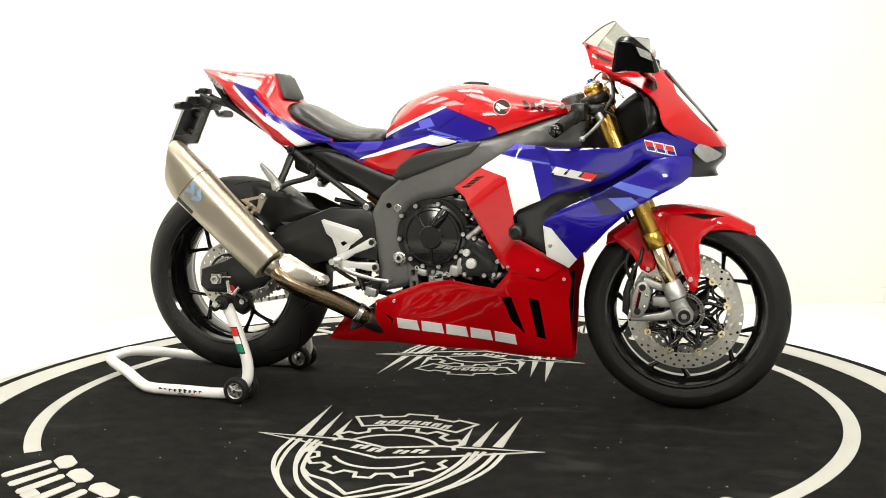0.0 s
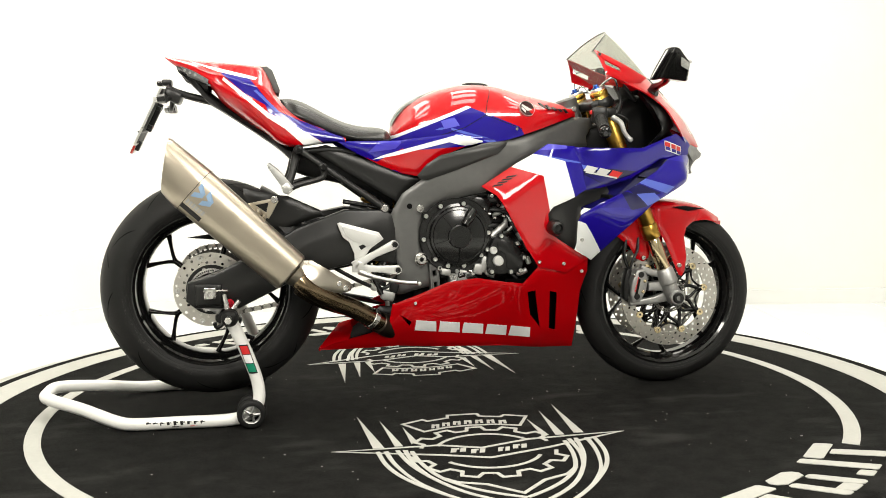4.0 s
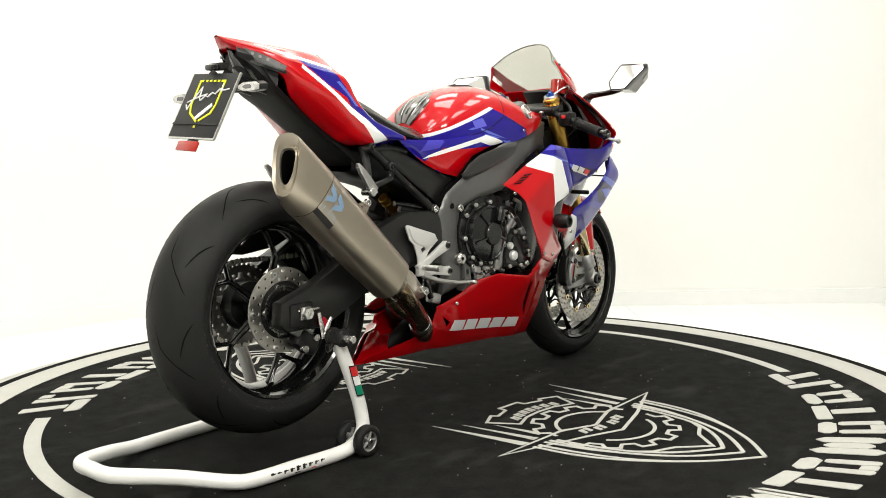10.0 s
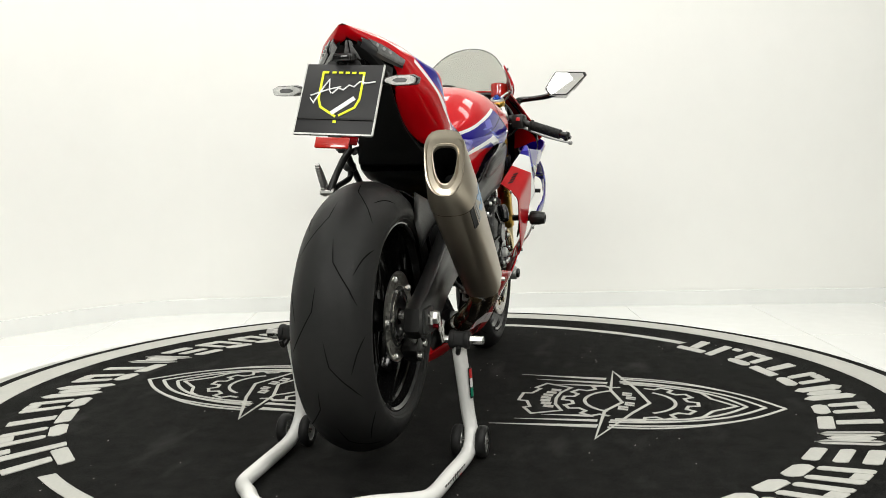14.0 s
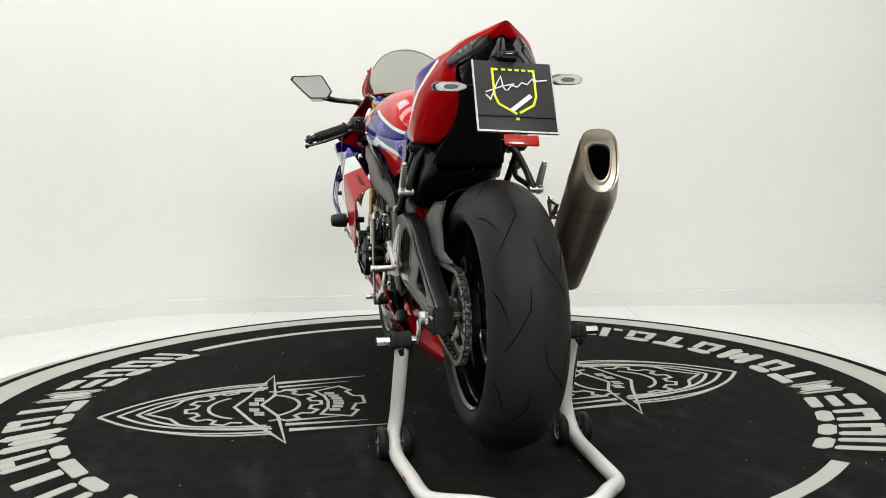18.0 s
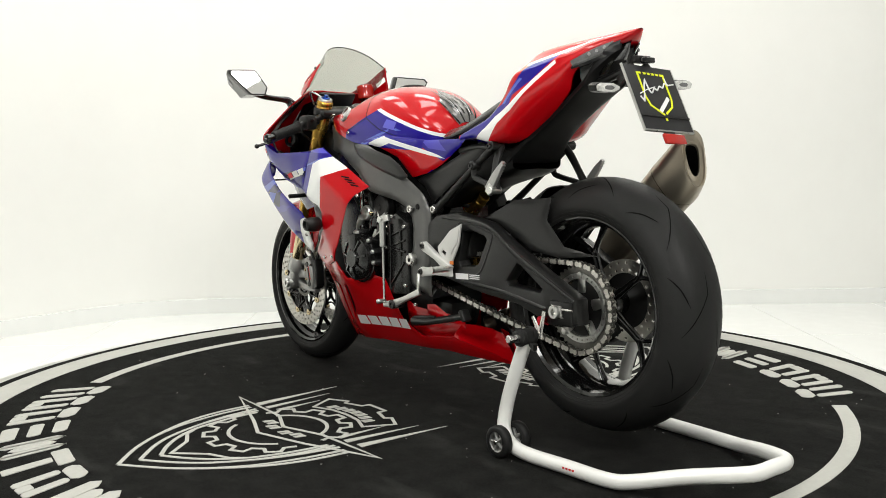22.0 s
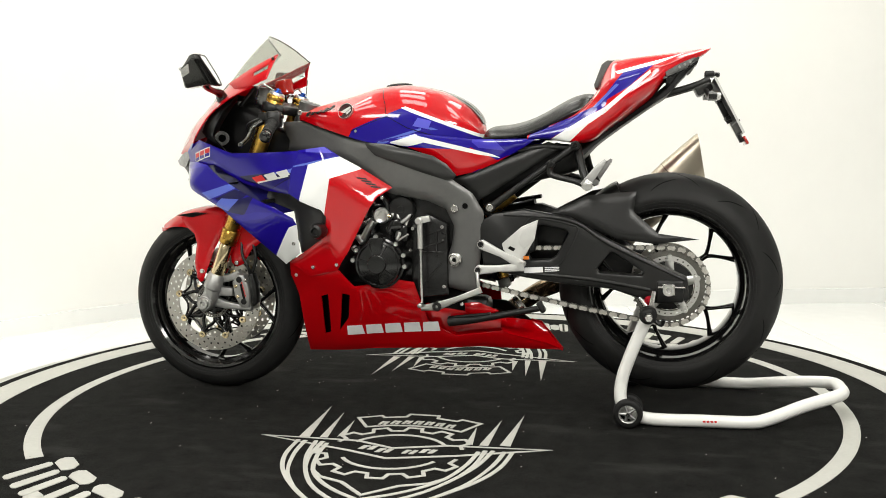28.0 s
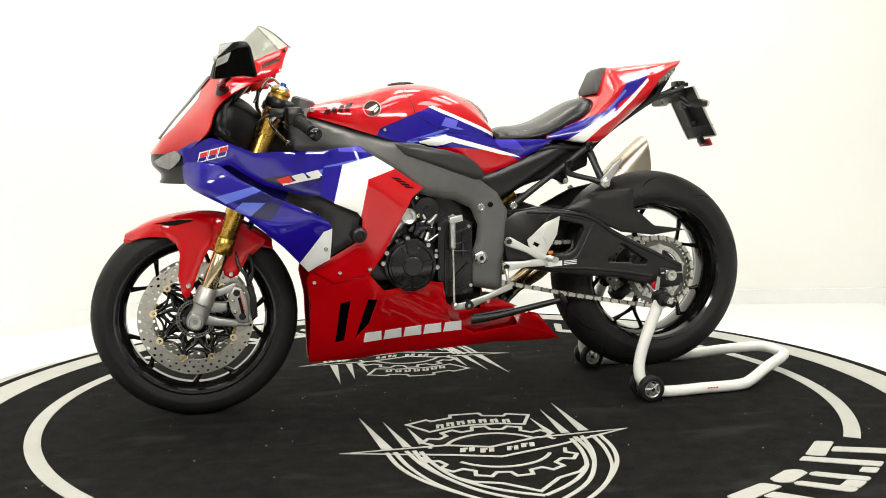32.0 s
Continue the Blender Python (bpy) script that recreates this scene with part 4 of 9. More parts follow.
TAIL = [(-0.815, [(0, 1.061), (0.004, 1.06), (0.008, 1.0585), (0.009, 1.058), (0.008, 1.0575), (0.005, 1.0568), (0.0, 1.0565)]),
        (-0.785, [(0, 1.058), (0.02, 1.055), (0.034, 1.047), (0.036, 1.044), (0.036, 1.040), (0.030, 1.034), (0.002, 1.033)]),
        (-0.73, [(0, 1.052), (0.044, 1.047), (0.076, 1.028), (0.079, 1.024), (0.08, 1.016), (0.074, 1.008), (0.06, 1.006)]),
        (-0.68, [(0, 1.047), (0.055, 1.041), (0.102, 1.008), (0.106, 1.003), (0.112, 0.985), (0.108, 0.972), (0.085, 0.963)]),
        (-0.65, [(0, 1.044), (0.06, 1.038), (0.114, 1.002), (0.118, 0.996), (0.124, 0.960), (0.112, 0.936), (0.072, 0.920)]),
        (-0.6, [(0, 1.039), (0.064, 1.033), (0.134, 0.986), (0.139, 0.979), (0.146, 0.925), (0.122, 0.895), (0.063, 0.880)]),
        (-0.565, [(0, 1.036), (0.066, 1.028), (0.146, 0.976), (0.15, 0.968), (0.156, 0.905), (0.130, 0.868), (0.060, 0.854)]),
        (-0.535, [(0, 1.033), (0.066, 1.02), (0.152, 0.966), (0.156, 0.958), (0.161, 0.886), (0.138, 0.846), (0.064, 0.834)]),
        (-0.515, [(0, 1.0), (0.068, 0.99), (0.152, 0.948), (0.156, 0.94), (0.163, 0.872), (0.142, 0.830), (0.072, 0.818)]),
        (-0.497, [(0, 0.952), (0.078, 0.946), (0.15, 0.922), (0.155, 0.914), (0.163, 0.856), (0.145, 0.814), (0.082, 0.803)]),
        (-0.466, [(0, 0.905), (0.1, 0.902), (0.15, 0.888), (0.155, 0.881), (0.163, 0.838), (0.148, 0.800), (0.095, 0.791)]),
        (-0.42, [(0, 0.868), (0.115, 0.866), (0.15, 0.856), (0.153, 0.85), (0.157, 0.823), (0.149, 0.797), (0.126, 0.793)]),
        (-0.36, [(0, 0.84), (0.12, 0.842), (0.148, 0.835), (0.151, 0.831), (0.153, 0.816), (0.145, 0.806), (0.122, 0.802)]),
        (-0.3, [(0, 0.815), (0.122, 0.818), (0.146, 0.815), (0.148, 0.813), (0.149, 0.809), (0.147, 0.804), (0.14, 0.803)])]


def creased(row):
    """The same section with points set close to the shoulder fold, so that the fold stays tight."""
    P = [Vector(p) for p in row]
    return [tuple(v) for v in (P[0], P[1], P[1].lerp(P[2], 0.45), P[1].lerp(P[2], 0.88), P[2], P[3], P[3].lerp(P[4], 0.14), P[3].lerp(P[4], 0.6), P[4], P[5], P[6])]


bm = bmesh.new()
skin(bm, [(x, creased(row)) for x, row in TAIL], 5, 3)
part("tail_cowl", bm, tail_paint, bike, "red tail cowl with blue and white stripes", smooth=35)
bm = bmesh.new()
skin(bm, [(x, [(0, z + h), (w * 0.7, z + h * 0.9), (w, z + h * 0.6), (w * 1.06, z + 0.005), (w * 0.98, z - 0.002), (0, z - 0.004)]) for x, w, z, h in
          ((-0.774, 0.020, 1.020, 0.014), (-0.757, 0.040, 0.998, 0.030), (-0.722, 0.062, 0.962, 0.036), (-0.696, 0.068, 0.929, 0.036), (-0.660, 0.066, 0.905, 0.030), (-0.625, 0.062, 0.882, 0.030), (-0.566, 0.060, 0.842, 0.030),
           (-0.525, 0.064, 0.813, 0.030), (-0.486, 0.076, 0.783, 0.030), (-0.455, 0.088, 0.752, 0.045), (-0.440, 0.090, 0.740, 0.055), (-0.430, 0.088, 0.747, 0.050))], 4, 3)
part("undertail", bm, tail_black, bike, "black plastic undertail", smooth=40)
PAD = [(-0.549, 1.030), (-0.521, 1.031), (-0.506, 1.020), (-0.485, 0.960), (-0.488, 0.948), (-0.499, 0.950), (-0.515, 0.980), (-0.533, 1.010)]
bm = prism(bmesh.new(), PAD, -0.070, 0.070, 0.006)
for v in bm.verts:
    v.co.y *= 1.0 - 0.42 * max(0.0, (v.co.z - 0.965) / 0.07)
part("back_pad", bm, pad_grey, bike, "grey padded tail stop", smooth=40)
bm = bmesh.new()
skin(bm, [(x, [(0, zt + 0.005), (w * 0.40, zt + 0.002), (w * 0.68, zt - 0.14 * (zt - zb)), (w * 0.80, zt - 0.26 * (zt - zb)), (w * 0.83, zt - 0.31 * (zt - zb)), (w * 0.87, zt - 0.38 * (zt - zb)), (w * 0.97, zt - 0.62 * (zt - zb)), (w, zb + (zt - zb) * 0.18), (w * 0.95, zb)]) for x, zt, w, zb in
          ((-0.502, 0.924, 0.060, 0.912), (-0.486, 0.931, 0.082, 0.895), (-0.462, 0.933, 0.104, 0.880), (-0.430, 0.926, 0.118, 0.866), (-0.393, 0.909, 0.127, 0.850), (-0.344, 0.882, 0.139, 0.829), (-0.294, 0.860, 0.145, 0.812),
           (-0.243, 0.848, 0.140, 0.803), (-0.190, 0.843, 0.119, 0.800), (-0.166, 0.834, 0.098, 0.800), (-0.158, 0.822, 0.088, 0.800))], 5, 4, thick=0.004)
part("rider_seat", bm, seat_cloth, bike, "black rider seat", smooth=60)

# upper side fairings: red rear flank, white band, blue front with a winged duct


def facets(*tri3):
    """The lowest of several planes, each through three points (x, z, y): a body side with tight rounded folds."""
    planes = [np.linalg.solve(np.array([(a[0], a[1], 1.0) for a in t]), np.array([a[2] for a in t])) for t in tri3]
    k = 0.0022
    return lambda x, z: -k * math.log(sum(math.exp(-(p[0] * x + p[1] * z + p[2] - 0.2) / k) for p in planes)) + 0.2


flank_y = facets(((0.095, 0.669, 0.192), (0.187, 0.729, 0.214), (0.266, 0.700, 0.264)), ((0.266, 0.700, 0.264), (0.30, 0.50, 0.246), (0.12, 0.62, 0.236)),
                 ((0.266, 0.700, 0.264), (0.37, 0.62, 0.262), (0.37, 0.78, 0.238)), ((0.289, 0.527, 0.247), (0.428, 0.442, 0.188), (0.262, 0.423, 0.222)))
flank_paint = livery("flank_paint", RED, [
    ([(0.182, 0.724), (0.234, 0.765), (0.34, 0.748), (0.31, 0.70), (0.264, 0.698)], WHITE),
    ([(0.264, 0.705), (0.336, 0.750), (0.372, 0.615), (0.288, 0.590)], WHITE),
    ([(0.23, 0.765), (0.30, 0.80), (0.36, 0.80), (0.40, 0.735), (0.335, 0.742)], BLUE),
    ([(0.335, 0.742), (0.40, 0.75), (0.40, 0.60), (0.364, 0.63)], BLUE),
    # lighter top corner: reflected light put into the paint
    ([(0.262, 0.772), (0.345, 0.776), (0.345, 0.786), (0.288, 0.790)], (0.09, 0.08, 0.50)),
    ([(0.236, 0.752), (0.34, 0.738), (0.39, 0.725), (0.39, 0.735), (0.24, 0.764)], SKYB),
])
FLANK = [(0.095, 0.668), (0.187, 0.729), (0.241, 0.760), (0.286, 0.791), (0.37, 0.782), (0.395, 0.72), (0.40, 0.655), (0.361, 0.632), (0.297, 0.605), (0.283, 0.585), (0.289, 0.527), (0.36, 0.482), (0.428, 0.442),
         (0.36, 0.400), (0.262, 0.423), (0.222, 0.482), (0.165, 0.590), (0.135, 0.640)]
VENTS = [[(0.124 + k * 0.0128, 0.6665 + k * 0.0086), (0.151 + k * 0.0128, 0.6705 + k * 0.0086), (0.156 + k * 0.0128, 0.6755 + k * 0.0086), (0.129 + k * 0.0128, 0.6715 + k * 0.0086)] for k in range(4)]
for s in (-1, 1):
    part("side_fairing", panel(FLANK, flank_y, s, step=0.010, roll=0.002), flank_paint, bike, "red side fairing with a white band and slots", smooth=50)
    # dark strips set proud, standing in for the shade of cut openings
    for slot in VENTS:
        part("vent_strip", panel(slot, lambda x, z: flank_y(x, z) + 0.0012, s, step=0.004, thick=0.003, roll=0), black_deep, bike, "dark raised strip standing in for a vent opening", smooth=50)
blue_paint = livery("blue_paint", BLUE, [
    ([(0.345, 0.728), (0.48, 0.714), (0.607, 0.710), (0.54, 0.692), (0.47, 0.648), (0.36, 0.630)], (0.006, 0.005, 0.045)),
    ([(0.340, 0.715), (0.395, 0.698), (0.455, 0.668), (0.40, 0.640), (0.350, 0.640)], (0.012, 0.008, 0.15)),
    ([(0.40, 0.700), (0.475, 0.690), (0.52, 0.676), (0.47, 0.662)], (0.010, 0.007, 0.11)),
    ([(0.255, 0.764), (0.319, 0.747), (0.383, 0.731), (0.50, 0.714), (0.50, 0.707), (0.383, 0.716), (0.319, 0.731), (0.27, 0.742)], SKYB),
    ([(0.56, 0.755), (0.72, 0.75), (0.77, 0.70), (0.74, 0.69), (0.66, 0.74)], (0.016, 0.007, 0.31)),
    ([(0.568, 0.688), (0.682, 0.657), (0.655, 0.636), (0.618, 0.650), (0.556, 0.671)], SKYB),
    ([(0.512, 0.667), (0.559, 0.666), (0.540, 0.654), (0.522, 0.656)], SKYB),
    ([(0.516, 0.655), (0.562, 0.668), (0.636, 0.639), (0.612, 0.634), (0.545, 0.637)], (0.006, 0.005, 0.06)),
    ([(0.496, 0.651), (0.550, 0.638), (0.594, 0.601), (0.536, 0.590)], (0.006, 0.005, 0.06)),
    ([(0.550, 0.639), (0.611, 0.641), (0.637, 0.619), (0.591, 0.602)], SKYB),
    ([(0.43, 0.600), (0.50, 0.600), (0.575, 0.585), (0.555, 0.570), (0.47, 0.582)], (0.016, 0.009, 0.30)),
    ([(0.355, 0.58), (0.369, 0.590), (0.384, 0.569), (0.417, 0.546), (0.508, 0.512), (0.43, 0.43), (0.35, 0.47)], WHITE),
])
UPPER = [(0.366, 0.780), (0.442, 0.777), (0.577, 0.775), (0.653, 0.806), (0.690, 0.817), (0.732, 0.803), (0.768, 0.786), (0.766, 0.760), (0.762, 0.728), (0.690, 0.738), (0.640, 0.742), (0.60, 0.715), (0.55, 0.685),
         (0.47, 0.662), (0.398, 0.652), (0.392, 0.72)]
body_y = field([(0.366, 0.78, 0.242), (0.395, 0.66, 0.252), (0.442, 0.777, 0.246), (0.577, 0.775, 0.252), (0.653, 0.811, 0.256), (0.69, 0.820, 0.236), (0.735, 0.803, 0.194), (0.768, 0.786, 0.162), (0.764, 0.73, 0.156), (0.69, 0.74, 0.214), (0.60, 0.715, 0.236), (0.5, 0.67, 0.236), (0.48, 0.72, 0.248)])
for s in (-1, 1):
    part("front_fairing", panel(UPPER, body_y, s, step=0.008, roll=0.003), blue_paint, bike, "glossy blue front fairing", smooth=50)
INNER = [(0.39, 0.72), (0.55, 0.72), (0.66, 0.76), (0.74, 0.74), (0.70, 0.69), (0.60, 0.62), (0.50, 0.58), (0.40, 0.60)]
inner_duct_y = field([(0.39, 0.70, 0.225), (0.66, 0.76, 0.165), (0.74, 0.74, 0.12), (0.60, 0.62, 0.16), (0.42, 0.60, 0.20), (0.50, 0.58, 0.185)])
for s in (-1, 1):
    part("duct_wall", panel(INNER, inner_duct_y, s), navy_paint, bike, "dark blue duct wall", smooth=50)
BLADE = [(0.770, 0.740), (0.766, 0.696), (0.740, 0.675), (0.613, 0.609), (0.505, 0.514), (0.434, 0.437), (0.375, 0.474), (0.370, 0.560), (0.379, 0.582), (0.426, 0.611), (0.53, 0.655), (0.62, 0.705), (0.668, 0.742), (0.72, 0.752), (0.758, 0.751)]
blade_y = field([(0.768, 0.725, 0.160), (0.755, 0.685, 0.185), (0.733, 0.69, 0.222), (0.70, 0.73, 0.228), (0.66, 0.735, 0.238), (0.60, 0.66, 0.262), (0.613, 0.61, 0.258), (0.50, 0.60, 0.274), (0.44, 0.57, 0.276), (0.37, 0.56, 0.268), (0.505, 0.514, 0.245), (0.425, 0.445, 0.208), (0.38, 0.48, 0.238)])
for s in (-1, 1):
    part("winglet", panel(BLADE, blade_y, s, step=0.008, roll=0.004), blue_paint, bike, "glossy blue winglet blade with a white corner", smooth=50)
    part("winglet_strut", tube(bmesh.new(), [(0.47, s * 0.20, 0.632), (0.475, s * 0.262, 0.630)], 0.007, 10, 2), black_matt, bike, smooth=60)
    part("winglet_strut", tube(bmesh.new(), [(0.60, s * 0.17, 0.685), (0.61, s * 0.252, 0.682)], 0.006, 10, 2, flat=0.5), black_matt, bike, smooth=60)
DUCT = [(0.285, 0.60), (0.40, 0.66), (0.48, 0.68), (0.50, 0.635), (0.40, 0.60), (0.385, 0.47), (0.30, 0.52)]
duct_y = field([(0.285, 0.60, 0.238), (0.40, 0.66, 0.225), (0.50, 0.64, 0.195), (0.39, 0.48, 0.20), (0.30, 0.52, 0.225)])
for s in (-1, 1):
    part("duct_insert", panel(DUCT, duct_y, s), grey_plastic, bike, "dark grey duct insert", smooth=50)

# belly pan
belly_y = field([(-0.206, 0.304, 0.135), (-0.008, 0.382, 0.178), (0.08, 0.392, 0.190), (0.22, 0.372, 0.205), (0.30, 0.50, 0.245), (0.435, 0.442, 0.188), (0.427, 0.35, 0.135), (0.426, 0.14, 0.040),
                 (0.21, 0.157, 0.075), (-0.147, 0.18, 0.085), (-0.39, 0.162, 0.016), (-0.32, 0.24, 0.085), (-0.09, 0.257, 0.148), (0.28, 0.19, 0.108), (-0.2, 0.252, 0.125), (0.24, 0.30, 0.165)])
BELLY = [(-0.172, 0.317), (-0.008, 0.382), (0.079, 0.392), (0.217, 0.372), (0.262, 0.423), (0.36, 0.400), (0.428, 0.441), (0.436, 0.40), (0.424, 0.33), (0.426, 0.138), (0.211, 0.157), (-0.147, 0.177), (-0.390, 0.160), (-0.343, 0.186), (-0.235, 0.222), (-0.180, 0.262)]
SLOT1 = [(0.236, 0.345), (0.262, 0.348), (0.294, 0.222), (0.255, 0.268)]
SLOT2 = [(0.312, 0.343), (0.340, 0.334), (0.352, 0.205), (0.327, 0.213)]
SLOT3 = [(-0.150, 0.285), (-0.115, 0.262), (-0.120, 0.245)]
BELLY_L = [(0.037, 0.385), (0.079, 0.392), (0.217, 0.372), (0.262, 0.423), (0.36, 0.400), (0.428, 0.441), (0.436, 0.40), (0.424, 0.33), (0.426, 0.138), (0.211, 0.157), (-0.147, 0.177), (-0.390, 0.160), (-0.343, 0.186), (-0.235, 0.222), (-0.217, 0.232), (-0.075, 0.214), (0.003, 0.258), (0.024, 0.33)]
part("belly_pan", panel(BELLY, belly_y, -1, holes=[SLOT1, SLOT2, SLOT3], roll=0.003), red_deep, bike, "deep red belly pan with vertical slots", smooth=50)
part("belly_pan", panel(BELLY_L, belly_y, 1, holes=[SLOT1, SLOT2], roll=0.003), red_deep, bike, "deep red belly pan cut out for the side stand", smooth=50)


def facet_y(x, z):
    """The pan's rear upper face, folded inward above a crease."""
    zc = float(np.interp(x, [-0.390, -0.343, -0.235, -0.180, -0.172], [0.160, 0.186, 0.222, 0.262, 0.317]))
    return max(0.012, belly_y(x, min(z, zc)) - 1.5 * max(0.0, z - zc))


part("belly_facet", panel([(-0.390, 0.160), (-0.322, 0.245), (-0.292, 0.252), (-0.284, 0.228), (-0.300, 0.200), (-0.343, 0.186)], facet_y, -1, roll=0.001), red_deep, bike, "folded rear face of the belly pan", smooth=50)
part("belly_facet", panel([(-0.390, 0.160), (-0.322, 0.242), (-0.212, 0.266), (-0.217, 0.232), (-0.235, 0.222), (-0.343, 0.186)], facet_y, 1, roll=0.001), red_deep, bike, "folded rear face of the belly pan", smooth=50)
# black sheet added behind the link pipe in place of the pan's dark interior
part("pipe_plate", panel([(-0.300, 0.196), (-0.284, 0.240), (-0.20, 0.300), (-0.13, 0.300), (-0.13, 0.20), (-0.22, 0.19)], lambda x, z: 0.060 + 0.10 * (x + 0.3), -1), black_matt, bike, "added black sheet behind the link pipe for the dark inside", smooth=50)
part("stand_recess", panel([(0.03, 0.33), (-0.02, 0.30), (-0.10, 0.30), (-0.22, 0.275), (-0.235, 0.21), (-0.07, 0.20), (0.02, 0.24)], lambda x, z: 0.098 + 0.12 * (x + 0.05), 1), red_deep, bike, smooth=50)
part("stand_shield", panel([(-0.104, 0.317), (-0.146, 0.321), (-0.211, 0.295), (-0.168, 0.279), (-0.108, 0.288)], lambda x, z: 0.128, 1), red_deep, bike, "small red side stand shield", smooth=50)
# black sheets added behind the slots for the dark inside of the pan
for s in (-1, 1):
    part("slot_backing", panel([(0.17, 0.385), (0.41, 0.385), (0.41, 0.165), (0.17, 0.175)], lambda x, z: belly_y(x, z) - 0.022, s, step=0.03), black_deep, bike, smooth=50)
bm = bmesh.new()
skin(bm, [(x, [(0, z + 0.004), (w, z + 0.006)]) for x, z, w in ((-0.385, 0.160, 0.016), (-0.147, 0.178, 0.084), (0.03, 0.168, 0.082), (0.211, 0.157, 0.074), (0.424, 0.140, 0.039))], 4, 3, thick=0.004)
part("belly_floor", bm, red_deep, bike, smooth=50)
bm = bmesh.new()
skin(bm, [(x, [(0, zt), (w, zt), (w * 1.02, (zt + zb) / 2), (w * 0.7, zb), (0, zb)]) for x, zt, w, zb in ((-0.10, 0.36, 0.09, 0.22), (0.06, 0.38, 0.10, 0.21), (0.24, 0.37, 0.095, 0.21), (0.36, 0.36, 0.07, 0.21))], 3, 3)
part("sump", bm, black_deep, bike, smooth=50)

# nose cowl
nose_paint = livery("nose_paint", RED, [
    ([(0.50, 0.70), (0.50, 0.80), (0.662, 0.806), (0.70, 0.820), (0.740, 0.804), (0.781, 0.784), (0.80, 0.70)], BLUE),
    ([(0.700, 0.990), (0.715, 0.950), (0.733, 0.897), (0.770, 0.867), (0.805, 0.833), (0.842, 0.790), (0.900, 0.790), (0.900, 0.860), (0.740, 0.990)], WHITE),
])
NOSE = [(0.60, [(0.0, 1.004, 0.682), (0.05, 1.000, 0.668), (0.100, 0.993, 0.622), (0.132, 0.988, 0.566), (0.146, 0.980, 0.545)]),
        (0.64, [(0.0, 0.968, 0.712), (0.053, 0.966, 0.702), (0.112, 0.960, 0.664), (0.148, 0.954, 0.628), (0.163, 0.946, 0.618)]),
        (0.68, [(0.0, 0.925, 0.748), (0.058, 0.924, 0.740), (0.122, 0.918, 0.708), (0.168, 0.908, 0.682), (0.192, 0.897, 0.672)]),
        (0.74, [(0.0, 0.868, 0.796), (0.065, 0.868, 0.788), (0.135, 0.862, 0.757), (0.198, 0.850, 0.718), (0.238, 0.838, 0.694)]),
        (0.79, [(0.0, 0.815, 0.838), (0.06, 0.814, 0.828), (0.113, 0.812, 0.797), (0.165, 0.810, 0.760), (0.212, 0.807, 0.722)]),
        (0.85, [(0.0, 0.776, 0.866), (0.05, 0.776, 0.852), (0.085, 0.776, 0.830), (0.122, 0.774, 0.79), (0.148, 0.77, 0.768)])]
bm = bmesh.new()
skin(bm, NOSE, 5, 5, thick=0.004)
part("nose_cowl", bm, nose_paint, bike, "red nose cowl", smooth=50)
# dark intake strip down the middle of the nose
bm = bmesh.new()
skin(bm, [(0, [(0.0, z + 0.006, x + 0.004), (w * 0.6, z + 0.0055, x + 0.001), (w, z + 0.004, x - 0.006)]) for x, z, w in ((0.690, 0.995, 0.030), (0.714, 0.966, 0.040), (0.748, 0.924, 0.050), (0.796, 0.867, 0.050), (0.838, 0.815, 0.034))], 5, 4, thick=0.002)
part("nose_visor", bm, black_gloss, bike, "gloss black strip on the nose", smooth=60)
bm = bmesh.new()
skin(bm, [(0.85, [(0.0, 0.776, 0.862), (0.05, 0.775, 0.848), (0.092, 0.776, 0.818), (0.136, 0.786, 0.770)]), (0.84, [(0.0, 0.745, 0.860), (0.05, 0.742, 0.846), (0.088, 0.738, 0.816), (0.136, 0.748, 0.764)]),
          (0.83, [(0.0, 0.716, 0.836), (0.045, 0.713, 0.828), (0.080, 0.709, 0.808), (0.130, 0.712, 0.762)]), (0.8, [(0.0, 0.694, 0.842), (0.04, 0.693, 0.834), (0.070, 0.691, 0.812), (0.122, 0.690, 0.760)])], 4, 4, thick=0.004)
part("chin", bm, black_matt, bike, "black chin below the headlights", smooth=50)
for s in (-1, 1):
    bm = bmesh.new()
    skin(bm, [(0.8, [(s * 0.136, 0.786, 0.776), (s * 0.112, 0.777, 0.810), (s * 0.074, 0.755, 0.850)]), (0.8, [(s * 0.140, 0.770, 0.774), (s * 0.118, 0.756, 0.804), (s * 0.086, 0.742, 0.838)]),
              (0.8, [(s * 0.138, 0.757, 0.777), (s * 0.122, 0.740, 0.794), (s * 0.104, 0.731, 0.808)])], 4, 4, mirror=False, thick=0.003)
    part("headlight", bm, lens_clear, bike, "clear slanted headlight lens", smooth=60)
# windscreen
bm = bmesh.new()
skin(bm, [(0.5, [(0.0, 1.146, 0.546), (0.05, 1.137, 0.532), (0.093, 1.112, 0.502), (0.126, 1.074, 0.460)]), (0.55, [(0.0, 1.110, 0.585), (0.052, 1.102, 0.572), (0.100, 1.081, 0.535), (0.136, 1.052, 0.480)]),
          (0.6, [(0.0, 1.062, 0.632), (0.053, 1.056, 0.618), (0.104, 1.042, 0.575), (0.140, 1.022, 0.505)]), (0.65, [(0.0, 1.000, 0.686), (0.053, 0.996, 0.672), (0.106, 0.990, 0.625), (0.140, 0.985, 0.565)])], 5, 5, thick=0.003)
part("windscreen", bm, screen_glass, bike, "clear tinted double-bubble windscreen", smooth=60)
rim_line = [(0.462, 0.127, 1.072), (0.502, 0.093, 1.112), (0.532, 0.05, 1.137), (0.546, 0.0, 1.146)]
rim_line += [(x, -y, z) for x, y, z in rim_line[-2::-1]]
